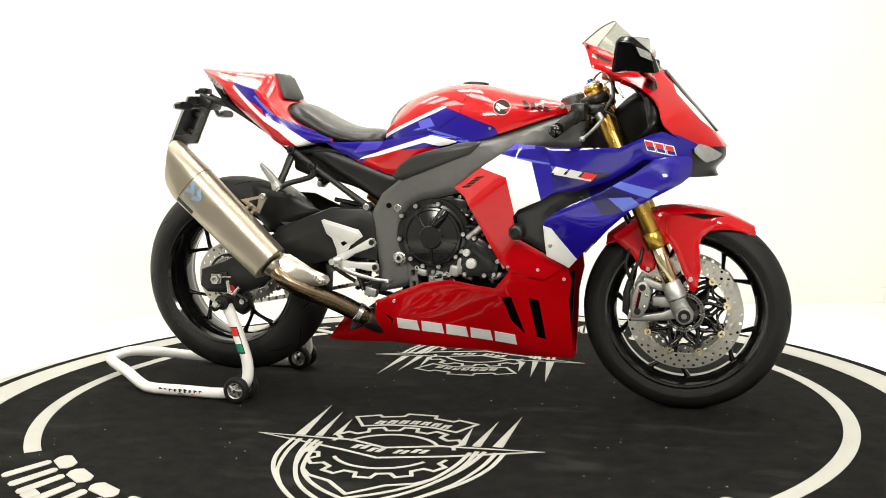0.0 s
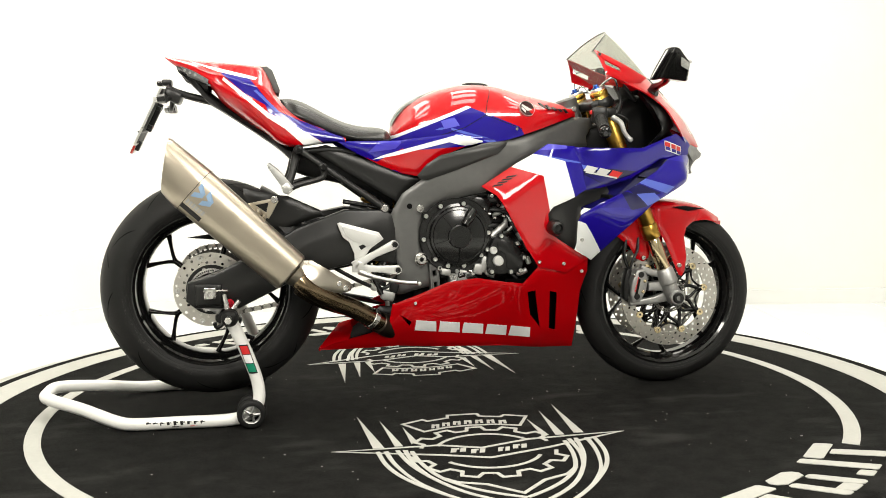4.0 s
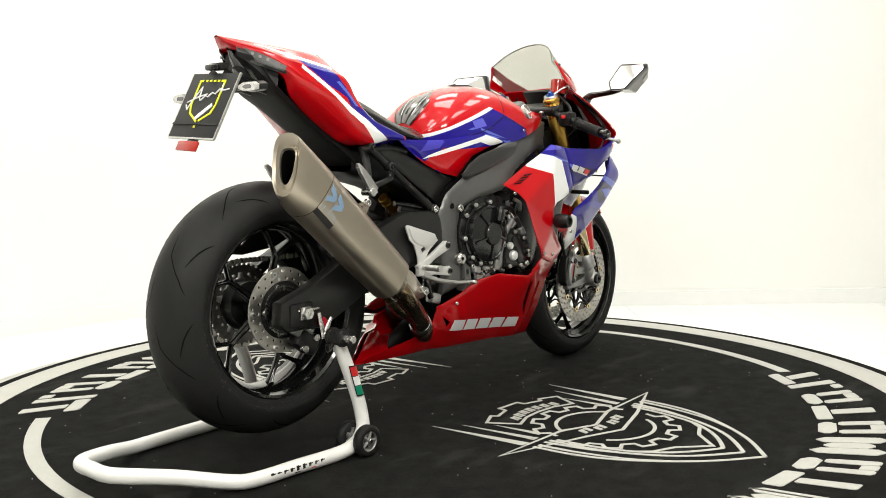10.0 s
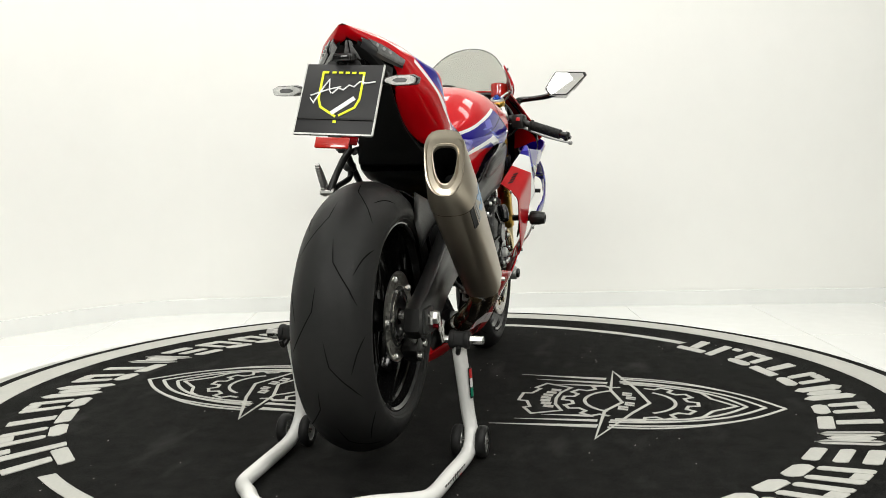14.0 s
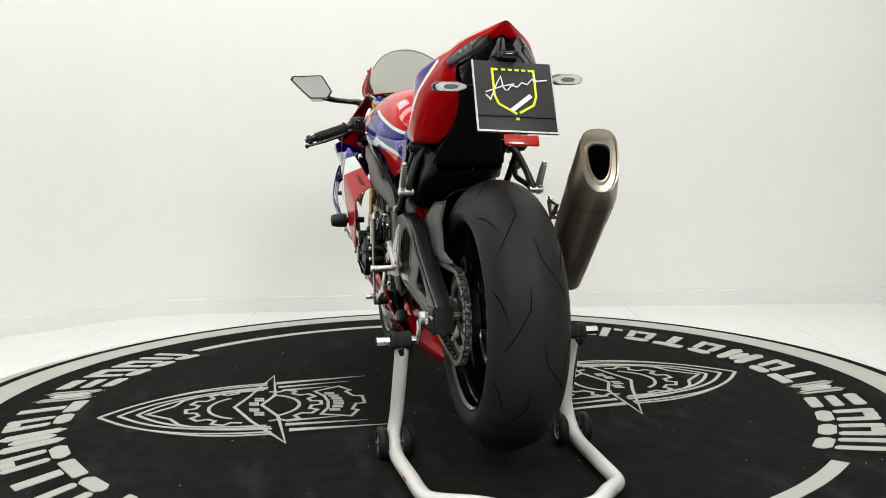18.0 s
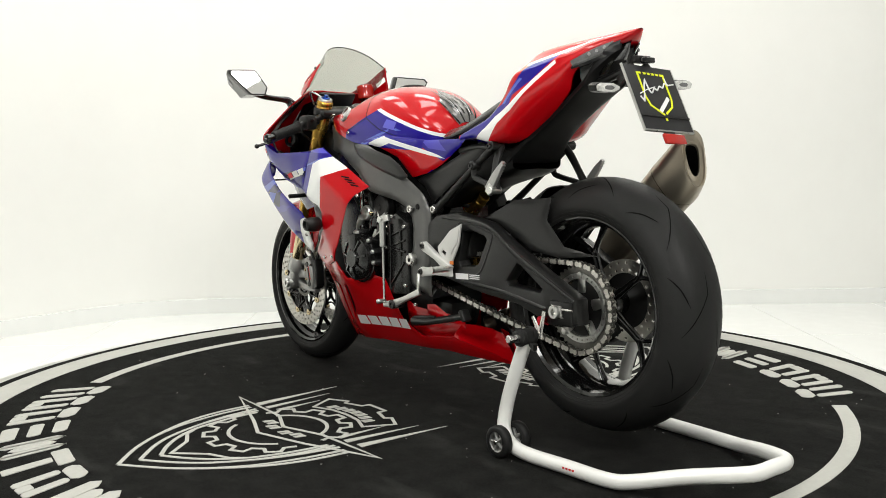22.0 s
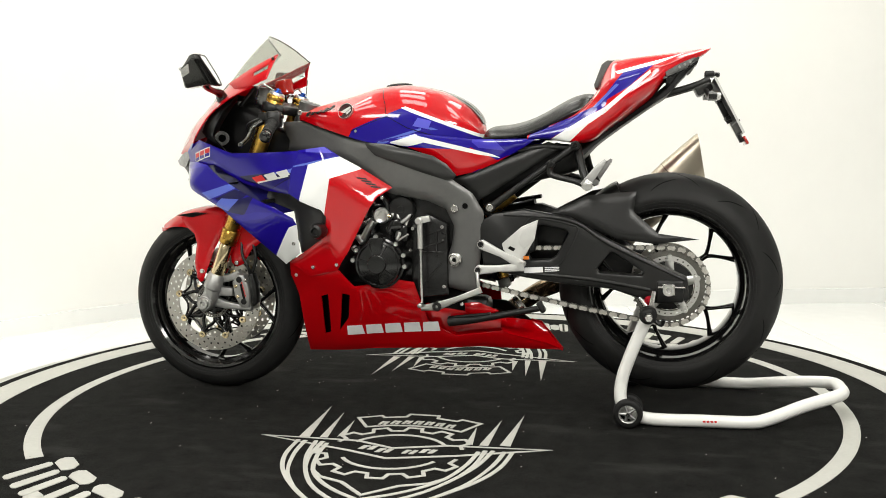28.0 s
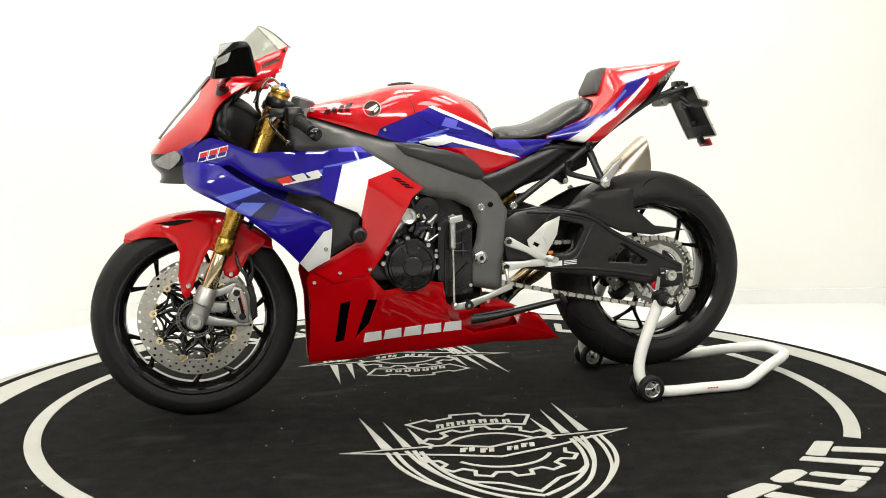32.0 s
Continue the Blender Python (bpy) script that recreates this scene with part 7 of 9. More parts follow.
# shock
bm = bmesh.new()
rod(bm, (-0.238, 0.005, 0.641), (-0.156, 0.005, 0.574), 0.018, seg=24)
rod(bm, (-0.222, 0.005, 0.628), (-0.216, 0.005, 0.623), 0.0195, seg=24)
part("shock_body", bm, gold, bike, "gold shock reservoir")
bm = bmesh.new()
pts = []
for k in range(70):
    a = 2 * math.pi * k / 10
    t = k / 69
    pts.append((-0.15 - 0.05 * t + 0.030 * math.cos(a), 0.030 * math.sin(a), 0.66 - 0.25 * t))
tube(bm, pts, 0.0055, 6, 1)
part("shock_spring", bm, black_matt, bike, smooth=60)
part("shock_rod", rod(bmesh.new(), (-0.14, 0, 0.70), (-0.205, 0, 0.38), 0.018, seg=16), gold, bike)

# ---- exhaust ----
A, B = Vector((-0.470, -0.250, 0.436)), Vector((-0.815, -0.230, 0.756))
ax = (B - A).normalized()
sd = Vector((0, -1, 0)) - ax * ax.dot(Vector((0, -1, 0)))
sd.normalize()
upv = sd.cross(ax)
if upv.z < 0:
    upv = -upv


def can_ring(wide, high, tri=0.0):
    """Rounded, slightly triangular section: broad below, crowned on the outer side."""
    out = []
    for k in range(28):
        a = 2 * math.pi * k / 28
        c, s_ = math.cos(a), math.sin(a)
        e = 0.72
        x = abs(c) ** e * (1 if c > 0 else -1) * wide * (1 - 0.10 * s_ + tri * s_)
        y = abs(s_) ** e * (1 if s_ > 0 else -1) * high
        out.append(sd * x * 0.97 + upv * y * 1.10)
    return out


can = new("muffler")
can.parent = bike
can["label"] = "titanium silencer with a slanted tip"
Lc = (B - A).length - 0.016
end_n = Vector((-0.985, 0.0, 0.174))


def can_skin(bm, rows, slant_last=False, flip=False):
    rings = []
    for i, (d, w, h, *tri) in enumerate(rows):
        pts = [A + ax * d + p for p in can_ring(w, h, *tri)]
        if slant_last and i >= len(rows) - slant_last:
            c = A + ax * d
            pts = [p - ax * ((p - c).dot(end_n) / ax.dot(end_n)) for p in pts]
        rings.append([bm.verts.new(p) for p in pts])
    for p, q in zip(rings, rings[1:]):
        for k in range(28):
            bm.faces.new((p[k], p[(k + 1) % 28], q[(k + 1) % 28], q[k]))
    return rings


bm = bmesh.new()
r = can_skin(bm, [(0.0, 0.030, 0.032), (0.0, 0.046, 0.050), (0.004, 0.049, 0.054), (0.10, 0.0515, 0.0575), (0.22, 0.0535, 0.0605), (0.355, 0.0555, 0.0635)])
bmesh.ops.recalc_face_normals(bm, faces=bm.faces)
part("can", bm, titanium, can, "brushed titanium can", smooth=30)
bm = bmesh.new()
can_skin(bm, [(0.3498, 0.0550, 0.0630), (0.3500, 0.05605, 0.06405), (0.3518, 0.05605, 0.06405), (0.3520, 0.0550, 0.0630)])
bmesh.ops.recalc_face_normals(bm, faces=bm.faces)
part("can_seam", bm, titanium_dark, can, "dark seam round the can", smooth=30)
bm = bmesh.new()
can_skin(bm, [(0.352, 0.0562, 0.0642), (0.358, 0.0562, 0.0642), (0.375, 0.0555, 0.0635), (Lc - 0.012, 0.0510, 0.0600, 0.18), (Lc, 0.0480, 0.0575, 0.26), (Lc - 0.002, 0.0450, 0.0545, 0.28), (Lc - 0.008, 0.0425, 0.0515, 0.30), (Lc - 0.011, 0.032, 0.040, 0.42), (Lc - 0.005, 0.029, 0.036, 0.46), (Lc - 0.006, 0.0265, 0.033, 0.48), (Lc - 0.10, 0.024, 0.031, 0.48)], slant_last=8)
bmesh.ops.recalc_face_normals(bm, faces=bm.faces)
part("end_cap", bm, titanium, can, "bronze-grey end cap", smooth=30)
bm = bmesh.new()
can_skin(bm, [(Lc - 0.012, 0.0258, 0.0323, 0.48), (Lc - 0.10, 0.0235, 0.0305, 0.48), (Lc - 0.102, 0.001, 0.001)], slant_last=3)
bmesh.ops.recalc_face_normals(bm, faces=bm.faces)
part("tail_pipe", bm, black_deep, can, smooth=30)
bm = bmesh.new()
rod(bm, A - ax * 0.002, A - ax * 0.030, 0.033, 0.027, seg=22)
part("can_inlet", bm, titanium, can)
# print on the can: plain blue angular shape, grey bars and a dark plate
def can_point(d, b, lift):
    """A place on the can's outer side: d along the axis, b up the section."""
    wide, high = 0.0555 - 0.02 * (0.355 - d) / 0.355 * 0.3, 0.0635 - 0.006 * (0.355 - d) / 0.355
    k = (abs(b) / (high * 1.10)) ** (1 / 0.72)
    s_ = k if b > 0 else -k
    return A + ax * d + upv * b + sd * (max(0.0, 1 - k * k) ** 0.36 * wide * (1 - 0.10 * s_) * 0.97 + lift)


def can_mark(pts, mat, label=""):
    bm = bmesh.new()
    n = 4
    lo, hi = [], []
    for p, q in zip(pts, pts[1:] + pts[:1]):
        for k in range(n):
            d, b = p[0] + (q[0] - p[0]) * k / n, p[1] + (q[1] - p[1]) * k / n
            lo.append(bm.verts.new(can_point(d, b, -0.0015)))
            hi.append(bm.verts.new(can_point(d, b, 0.0010)))
    bm.faces.new(hi)
    for k in range(len(hi)):
        j = (k + 1) % len(hi)
        bm.faces.new((hi[k], lo[k], lo[j], hi[j]))
    bmesh.ops.triangulate(bm, faces=bm.faces[:])
    bmesh.ops.recalc_face_normals(bm, faces=bm.faces)
    part("printed_mark", bm, mat, can, label, smooth=0)


for pts in ([(0.345, 0.034), (0.345, 0.016), (0.318, 0.000), (0.318, 0.014)], [(0.318, 0.014), (0.318, 0.000), (0.345, -0.016), (0.345, 0.000)], [(0.314, 0.030), (0.314, 0.012), (0.288, -0.004), (0.288, 0.012)], [(0.288, 0.012), (0.288, -0.004), (0.314, -0.020), (0.314, -0.004)]):
    can_mark(pts, logo_blue, "blue printed mark")
for k in range(6):
    d = 0.286 + 0.0105 * k
    can_mark([(d, -0.024), (d + 0.0075, -0.024), (d + 0.0075, -0.037), (d, -0.037)], caliper_grey, "grey printed bar")
can_mark([(0.284, -0.042), (0.350, -0.042), (0.350, -0.055), (0.284, -0.055)], black_print, "dark printed plate")
# hanger bracket from the can to the passenger peg
bm = prism(bmesh.new(), [(-0.520, 0.645), (-0.500, 0.638), (-0.528, 0.588), (-0.552, 0.600), (-0.590, 0.632)], -0.205, -0.199, 0.001, [[(-0.528, 0.634), (-0.535, 0.606), (-0.566, 0.628)]])
part("can_bracket", bm, titanium, can, smooth=30)
part("bracket_stud", rod(bmesh.new(), (-0.557, -0.197, 0.613), (-0.557, -0.232, 0.606), 0.006, seg=12), titanium, can, smooth=30)
part("bracket_stud", rod(bmesh.new(), (-0.541, -0.197, 0.598), (-0.541, -0.232, 0.592), 0.006, seg=12), titanium, can, smooth=30)
bolt(-0.512, -0.207, 0.642, 0.010)
# link pipe
bm = tube(bmesh.new(), [A - ax * 0.02, A - ax * 0.06 + Vector((0.0, 0.0, -0.004)), (-0.36, -0.215, 0.350), (-0.29, -0.168, 0.312), (-0.225, -0.128, 0.270), (-0.18, -0.095, 0.245)], [0.026, 0.026, 0.027, 0.029, 0.029, 0.028], 20, 6)
part("link_pipe", bm, pipe_burnt, bike, "heat-stained titanium link pipe", smooth=60)
bm = tube(bmesh.new(), [(-0.455, -0.225, 0.388), (-0.40, -0.205, 0.352), (-0.34, -0.185, 0.325), (-0.28, -0.160, 0.302)], [0.018, 0.021, 0.021, 0.018], 16, 6)
part("link_pipe", bm, pipe_burnt, bike, "heat-stained titanium link pipe", smooth=60)
for p, r_ in (((-0.232, -0.132, 0.274), 0.0325), ((-0.43, -0.238, 0.400), 0.031)):
    d = Vector((0.6, 0.25, -0.42)).normalized()
    part("pipe_clamp", rod(bmesh.new(), Vector(p) - d * 0.012, Vector(p) + d * 0.012, r_, seg=22), steel, bike)
shield_y = field([(-0.44, 0.46, 0.252), (-0.455, 0.432, 0.268), (-0.40, 0.41, 0.262), (-0.38, 0.43, 0.250), (-0.31, 0.385, 0.222), (-0.33, 0.365, 0.224), (-0.30, 0.398, 0.205)])
bm = panel([(-0.440, 0.470), (-0.412, 0.468), (-0.372, 0.444), (-0.341, 0.420), (-0.303, 0.398), (-0.296, 0.386), (-0.302, 0.374), (-0.331, 0.368), (-0.389, 0.382), (-0.440, 0.412), (-0.460, 0.432), (-0.458, 0.448)], shield_y, -1, step=0.006, thick=0.003, roll=0.004)
part("pipe_plate", bm, shield_metal, bike, "pale titanium heat shield", smooth=60)
for x, z in ((-0.318, 0.384), (-0.336, 0.398)):
    bolt(x, -(shield_y(x, z) + 0.002), z, 0.0075, h=0.004)
bm = rod(bmesh.new(), (-0.215, -0.120, 0.262), (-0.158, -0.070, 0.228), 0.033, 0.037, seg=20)
part("collector", bm, titanium_dark, bike, "dark exhaust collector")

# ---- engine covers ----
RIGHT, LEFT = Matrix.Rotation(radians(90), 4, "X"), Matrix.Rotation(radians(-90), 4, "X")


def spoked_cover(name, x, y, z, r, boss, ribs, phase, turn, label):
    """A dished round cover with a raised rim, radial ribs and a flat boss."""
    s = -1 if y < 0 else 1
    m = at(x, y, z) @ turn
    prof = [(0, 0.0), (boss * 0.92, 0.0), (boss, -0.0025), (boss * 1.04, -0.009), (r * 0.62, -0.011), (r * 0.90, -0.019), (r * 0.93, -0.016), (r, -0.018), (r * 1.02, -0.024), (r * 1.03, -0.036), (r * 1.12, -0.038), (r * 1.12, -0.09)]
    cover = part(name, lathe(bmesh.new(), prof, 64, m), engine_gloss, bike, label, smooth=24)
    for k in range(ribs):
        a = radians(phase + 360 * k / ribs)
        bm = bmesh.new()
        c, d = math.cos(a), math.sin(a)
        wide, thin = 0.0035, 0.0022
        quad = []
        for rr, h, w in ((boss * 0.98, -0.003, thin), (r * 0.92, -0.012, wide)):
            quad.append([(rr, -w, h), (rr, w, h), (rr, w, h - 0.016), (rr, -w, h - 0.016)])
        v = [[bm.verts.new((x + p[0] * c - p[1] * d, y + s * p[2], z + p[0] * d + p[1] * c)) for p in q] for q in quad]
        for e in range(4):
            bm.faces.new((v[0][e], v[0][(e + 1) % 4], v[1][(e + 1) % 4], v[1][e]))
        bm.faces.new(v[0])
        bm.faces.new(v[1])
        bmesh.ops.recalc_face_normals(bm, faces=bm.faces)
        part("cover_rib", bm, engine_gloss, cover, smooth=0)
    return cover


cl = spoked_cover("clutch_cover", 0.026, -0.210, 0.521, 0.086, 0.035, 5, 55, RIGHT, "glossy black spoked clutch cover")
part("crankcase_ring", lathe(bmesh.new(), [(0.090, 0.0), (0.112, 0.0), (0.115, -0.004), (0.115, -0.05)], 48, at(0.024, -0.168, 0.521) @ RIGHT), engine_black, bike, smooth=30)
bm = tube(bmesh.new(), [(0.068, -0.198, 0.597), (0.055, -0.208, 0.577), (0.040, -0.214, 0.556)], [0.013, 0.014, 0.011], 16, 4)
part("oil_sensor", bm, black_gloss, bike, "black plug on the clutch cover", smooth=60)
for x, z in ((-0.071, 0.582), (-0.027, 0.611), (0.043, 0.617), (-0.079, 0.513), (-0.045, 0.453), (-0.007, 0.432), (0.042, 0.431), (0.095, 0.461), (0.118, 0.528), (0.114, 0.478)):
    part("bolt_boss", lathe(bmesh.new(), [(0, 0.008), (0.009, 0.008), (0.0105, 0.005), (0.012, -0.02)], 16, at(x, -0.170, z) @ RIGHT), engine_black, bike, smooth=30)
    bolt(x, -0.179, z, 0.0066, alloy)
bm = prism(bmesh.new(), [(0.135, 0.512), (0.158, 0.525), (0.202, 0.500), (0.228, 0.452), (0.220, 0.402), (0.120, 0.404), (0.110, 0.44), (0.116, 0.480)], -0.187, -0.12, 0.008)
part("timing_cover", bm, engine_black, bike, "black timing cover", smooth=40)
bm = prism(bmesh.new(), [(0.142, 0.497), (0.158, 0.508), (0.192, 0.489), (0.212, 0.450), (0.206, 0.417), (0.172, 0.418), (0.168, 0.462), (0.148, 0.475)], -0.191, -0.18, 0.003)
part("timing_plate", bm, engine_black, bike, smooth=40)
for x, z in ((0.155, 0.518), (0.204, 0.495), (0.225, 0.451), (0.184, 0.409), (0.125, 0.411), (0.214, 0.412)):
    part("bolt_boss", lathe(bmesh.new(), [(0, 0.004), (0.009, 0.004), (0.0105, 0.001), (0.011, -0.02)], 16, at(x, -0.187, z) @ RIGHT), engine_black, bike, smooth=30)
    bolt(x, -0.192, z, 0.0064, alloy)
part("oil_cap", lathe(bmesh.new(), [(0, 0.012), (0.006, 0.012), (0.007, 0.010), (0.013, 0.010), (0.0155, 0.007), (0.0165, -0.006)], 28, at(0.145, -0.190, 0.443) @ RIGHT), silver_paint, bike, "bright oil filler cap", smooth=30)
part("timing_plug", lathe(bmesh.new(), [(0, 0.004), (0.004, 0.004), (0.005, 0.006), (0.010, 0.006), (0.0115, 0.002), (0.0115, -0.006)], 24, at(0.131, -0.190, 0.475) @ RIGHT), silver_paint, bike, "bright timing plug", smooth=30)
# ribbed water pump and castings along the belly's upper edge
bm = lathe(bmesh.new(), [(0, 0.010), (0.014, 0.010), (0.016, 0.004), (0.036, -0.002), (0.041, -0.010), (0.041, -0.04)], 40, at(0.040, -0.158, 0.392) @ RIGHT)
pump = part("water_pump", bm, alloy_cast, bike, "ribbed cast water pump", smooth=30)
for k in range(9):
    a = radians(200 - 27 * k)
    bm = rod(bmesh.new(), (0.040 + 0.017 * math.cos(a), -0.160, 0.392 + 0.017 * math.sin(a)), (0.040 + 0.039 * math.cos(a), -0.154, 0.392 + 0.039 * math.sin(a)), 0.0028, seg=8)
    part("rib", bm, alloy_cast, pump)
for x, z, sx, sz in ((0.088, 0.418, 0.030, 0.034), (0.106, 0.432, 0.022, 0.050), (-0.012, 0.412, 0.030, 0.022)):
    bm = bmesh.new()
    box(bm, (sx, 0.03, sz), at(x, -0.160, z) @ pose(0, 0, 0, 0, 12, 0), 0.006)
    part("engine_casting", bm, alloy_cast, bike, "grey cast engine part", smooth=40)
bm = prism(bmesh.new(), [(-0.062, 0.440), (-0.030, 0.434), (-0.026, 0.352), (-0.056, 0.350)], -0.160, -0.12, 0.005, [[(-0.050, 0.415), (-0.041, 0.417), (-0.039, 0.402), (-0.048, 0.400)], [(-0.046, 0.380), (-0.038, 0.381), (-0.037, 0.366), (-0.045, 0.366)]])
part("engine_mount", bm, grey_frame, bike, "dark cast engine mount", smooth=40)
for a, b, r, mat in (((0.128, -0.168, 0.514), (0.176, -0.165, 0.553), 0.0105, alloy_cast), ((0.196, -0.160, 0.560), (0.214, -0.165, 0.528), 0.011, black_matt), ((0.214, -0.166, 0.527), (0.228, -0.168, 0.502), 0.012, alloy_cast),
                     ((0.229, -0.168, 0.500), (0.243, -0.170, 0.470), 0.010, black_matt), ((0.180, -0.150, 0.585), (0.197, -0.156, 0.556), 0.008, steel), ((0.112, -0.150, 0.590), (0.150, -0.155, 0.600), 0.007, black_matt),
                     ((0.236, -0.180, 0.452), (0.244, -0.180, 0.430), 0.008, alloy), ((0.205, -0.180, 0.400), (0.236, -0.182, 0.412), 0.009, alloy_cast)):
    part("coolant_fitting", rod(bmesh.new(), a, b, r, seg=16, cap=0.25), mat, bike, smooth=40)
for x, z in ((0.103, 0.598), (0.122, 0.585), (0.138, 0.572), (0.152, 0.594), (0.166, 0.578), (0.172, 0.606)):
    part("hose_clip", rod(bmesh.new(), (x, -0.158, z), (x + 0.009, -0.160, z - 0.003), 0.0055, seg=12), steel, bike, smooth=40)
for x, z, sx, sz, rot in ((0.10, 0.610, 0.06, 0.05, 10), (0.06, 0.634, 0.06, 0.02, -8), (0.145, 0.63, 0.05, 0.03, 5)):
    bm = bmesh.new()
    box(bm, (sx, 0.03, sz), at(x, -0.148, z) @ pose(0, 0, 0, 0, rot, 0), 0.008)
    part("throttle_body", bm, engine_black, bike, smooth=40)
# left side covers
al = spoked_cover("alternator_cover", 0.137, 0.236, 0.443, 0.068, 0.028, 7, 12, LEFT, "black spoked alternator cover")
bm = prism(bmesh.new(), [(0.122, 0.470), (0.150, 0.470), (0.158, 0.520), (0.118, 0.522)], 0.205, 0.232, 0.004)
part("cover_pad", bm, engine_black, al, smooth=40)
for x, z in ((0.146, 0.523), (0.085, 0.501), (0.062, 0.468), (0.059, 0.435), (0.208, 0.482), (0.219, 0.452)):
    part("bolt_boss", lathe(bmesh.new(), [(0, 0.006), (0.009, 0.006), (0.0105, 0.003), (0.012, -0.03)], 16, at(x, 0.196, z) @ LEFT), engine_black, bike, smooth=30)
    bolt(x, 0.203, z, 0.0066, alloy)
bm = tube(bmesh.new(), [(0.196, 0.165, 0.512), (0.178, 0.172, 0.542), (0.158, 0.176, 0.570)], [0.012, 0.012, 0.013], 14, 5)
part("water_pump_neck", bm, alloy, bike, "cast silver water neck", smooth=60)
bm = lathe(bmesh.new(), [(0.010, -0.01), (0.012, 0.006), (0.020, 0.008), (0.024, 0.004), (0.024, -0.016)], 24, at(0.136, 0.172, 0.584) @ LEFT)
lathe(bm, [(0, -0.004), (0.012, -0.004)], 16, at(0.136, 0.172, 0.584) @ LEFT)
part("thermostat_cap", bm, alloy, bike, "silver thermostat cover", smooth=40)
bm = lathe(bmesh.new(), [(0, 0.004), (0.010, 0.004), (0.011, 0.0), (0.036, -0.002), (0.040, -0.008), (0.040, -0.03)], 36, at(0.078, 0.165, 0.602) @ LEFT)
part("horn", bm, black_matt, bike, "black round horn", smooth=30)
part("brass_fitting", rod(bmesh.new(), (0.118, 0.172, 0.585), (0.106, 0.172, 0.580), 0.007, seg=12), gold_pale, bike)
for x, z, sx, sz, rot in ((0.095, 0.555, 0.040, 0.035, 20), (0.068, 0.530, 0.026, 0.05, 0), (0.11, 0.545, 0.02, 0.05, -20), (0.165, 0.535, 0.02, 0.03, 10)):
    bm = bmesh.new()
    box(bm, (sx, 0.03, sz), at(x, 0.165, z) @ pose(0, 0, 0, 0, rot, 0), 0.008)
    part("sensor_block", bm, black_gloss, bike, smooth=40)
for a, b, r, mat in (((0.215, 0.165, 0.522), (0.196, 0.170, 0.500), 0.010, alloy_cast), ((0.090, 0.186, 0.505), (0.050, 0.182, 0.530), 0.004, steel), ((0.088, 0.18, 0.512), (0.078, 0.176, 0.535), 0.006, alloy), ((0.228, 0.168, 0.49), (0.214, 0.172, 0.47), 0.009, alloy_cast)):
    part("coolant_fitting", rod(bmesh.new(), a, b, r, seg=14, cap=0.25), mat, bike, smooth=40)
bm = prism(bmesh.new(), [(-0.062, 0.345), (-0.062, 0.560), (0.00, 0.590), (0.046, 0.560), (0.050, 0.40), (0.040, 0.335)], 0.120, 0.160, 0.008)
spc = part("sprocket_cover", bm, engine_black, bike, "black front sprocket cover", smooth=40)
for pts in ([(-0.050, 0.545), (0.020, 0.520)], [(-0.050, 0.508), (0.026, 0.486)], [(-0.052, 0.474), (0.022, 0.478)], [(0.022, 0.555), (0.026, 0.36)], [(-0.045, 0.44), (0.020, 0.372)], [(-0.030, 0.54), (-0.030, 0.46)]):
    bm = beam(bmesh.new(), pts, [0.0028, 0.0028], 0.158, 0.1655, 0.001)
    part("cover_rib", bm, engine_gloss, spc, smooth=30)
for x, z in ((-0.052, 0.372), (-0.048, 0.550), (0.012, 0.578), (0.042, 0.545), (0.036, 0.352)):
    bolt(x, 0.162, z, 0.006)

# hoses, pipes and fittings that fill the flanks of the engine
rng = random.Random(11)
for s in (-1, 1):
    for k in range(14):
        x, z = rng.uniform(0.06, 0.225), rng.uniform(0.44, 0.635)
        if s < 0 and math.hypot(x - 0.024, z - 0.527) < 0.10:
            x = rng.uniform(0.14, 0.225)
        if s > 0 and math.hypot(x - 0.140, z - 0.462) < 0.085:
            z = rng.uniform(0.56, 0.635)
        y = s * rng.uniform(0.140, 0.156)
        a = rng.uniform(0, 6.28)
        l = rng.uniform(0.02, 0.045)
        mat = (black_matt, alloy_cast, engine_black, steel, alloy_cast)[k % 5]
        bm = tube(bmesh.new(), [(x - l * math.cos(a), y, z - l * math.sin(a)), (x, y + s * 0.010, z), (x + l * math.cos(a + 0.6), y, z + l * math.sin(a + 0.6))], [0.006, rng.uniform(0.005, 0.008), 0.006], 8, 4)
        part("engine_hose" if mat is black_matt else "engine_fitting", bm, mat, bike, smooth=60)
    for k in range(8):
        x, z = rng.uniform(0.05, 0.23), rng.uniform(0.41, 0.64)
        bolt(x, s * 0.158, z, rng.uniform(0.004, 0.006), h=0.004)

for pts, r, mat in (([(-0.17, -0.135, 0.470), (-0.20, -0.150, 0.430), (-0.215, -0.150, 0.380), (-0.190, -0.140, 0.330)], 0.007, black_matt), ([(-0.15, -0.125, 0.400), (-0.20, -0.140, 0.365), (-0.26, -0.135, 0.385), (-0.34, -0.120, 0.430)], 0.006, black_matt),
                    ([(-0.19, -0.140, 0.455), (-0.225, -0.150, 0.412), (-0.205, -0.150, 0.350)], 0.009, black_gloss), ([(-0.16, 0.125, 0.50), (-0.22, 0.135, 0.545), (-0.30, 0.120, 0.585)], 0.007, black_matt),
                    ([(-0.14, -0.12, 0.56), (-0.21, -0.13, 0.590), (-0.29, -0.11, 0.612)], 0.010, black_matt), ([(-0.15, -0.12, 0.590), (-0.22, -0.13, 0.612), (-0.31, -0.11, 0.628)], 0.007, black_gloss)):
    part("brake_line", tube(bmesh.new(), pts, r, 10, 5), mat, bike, smooth=60)
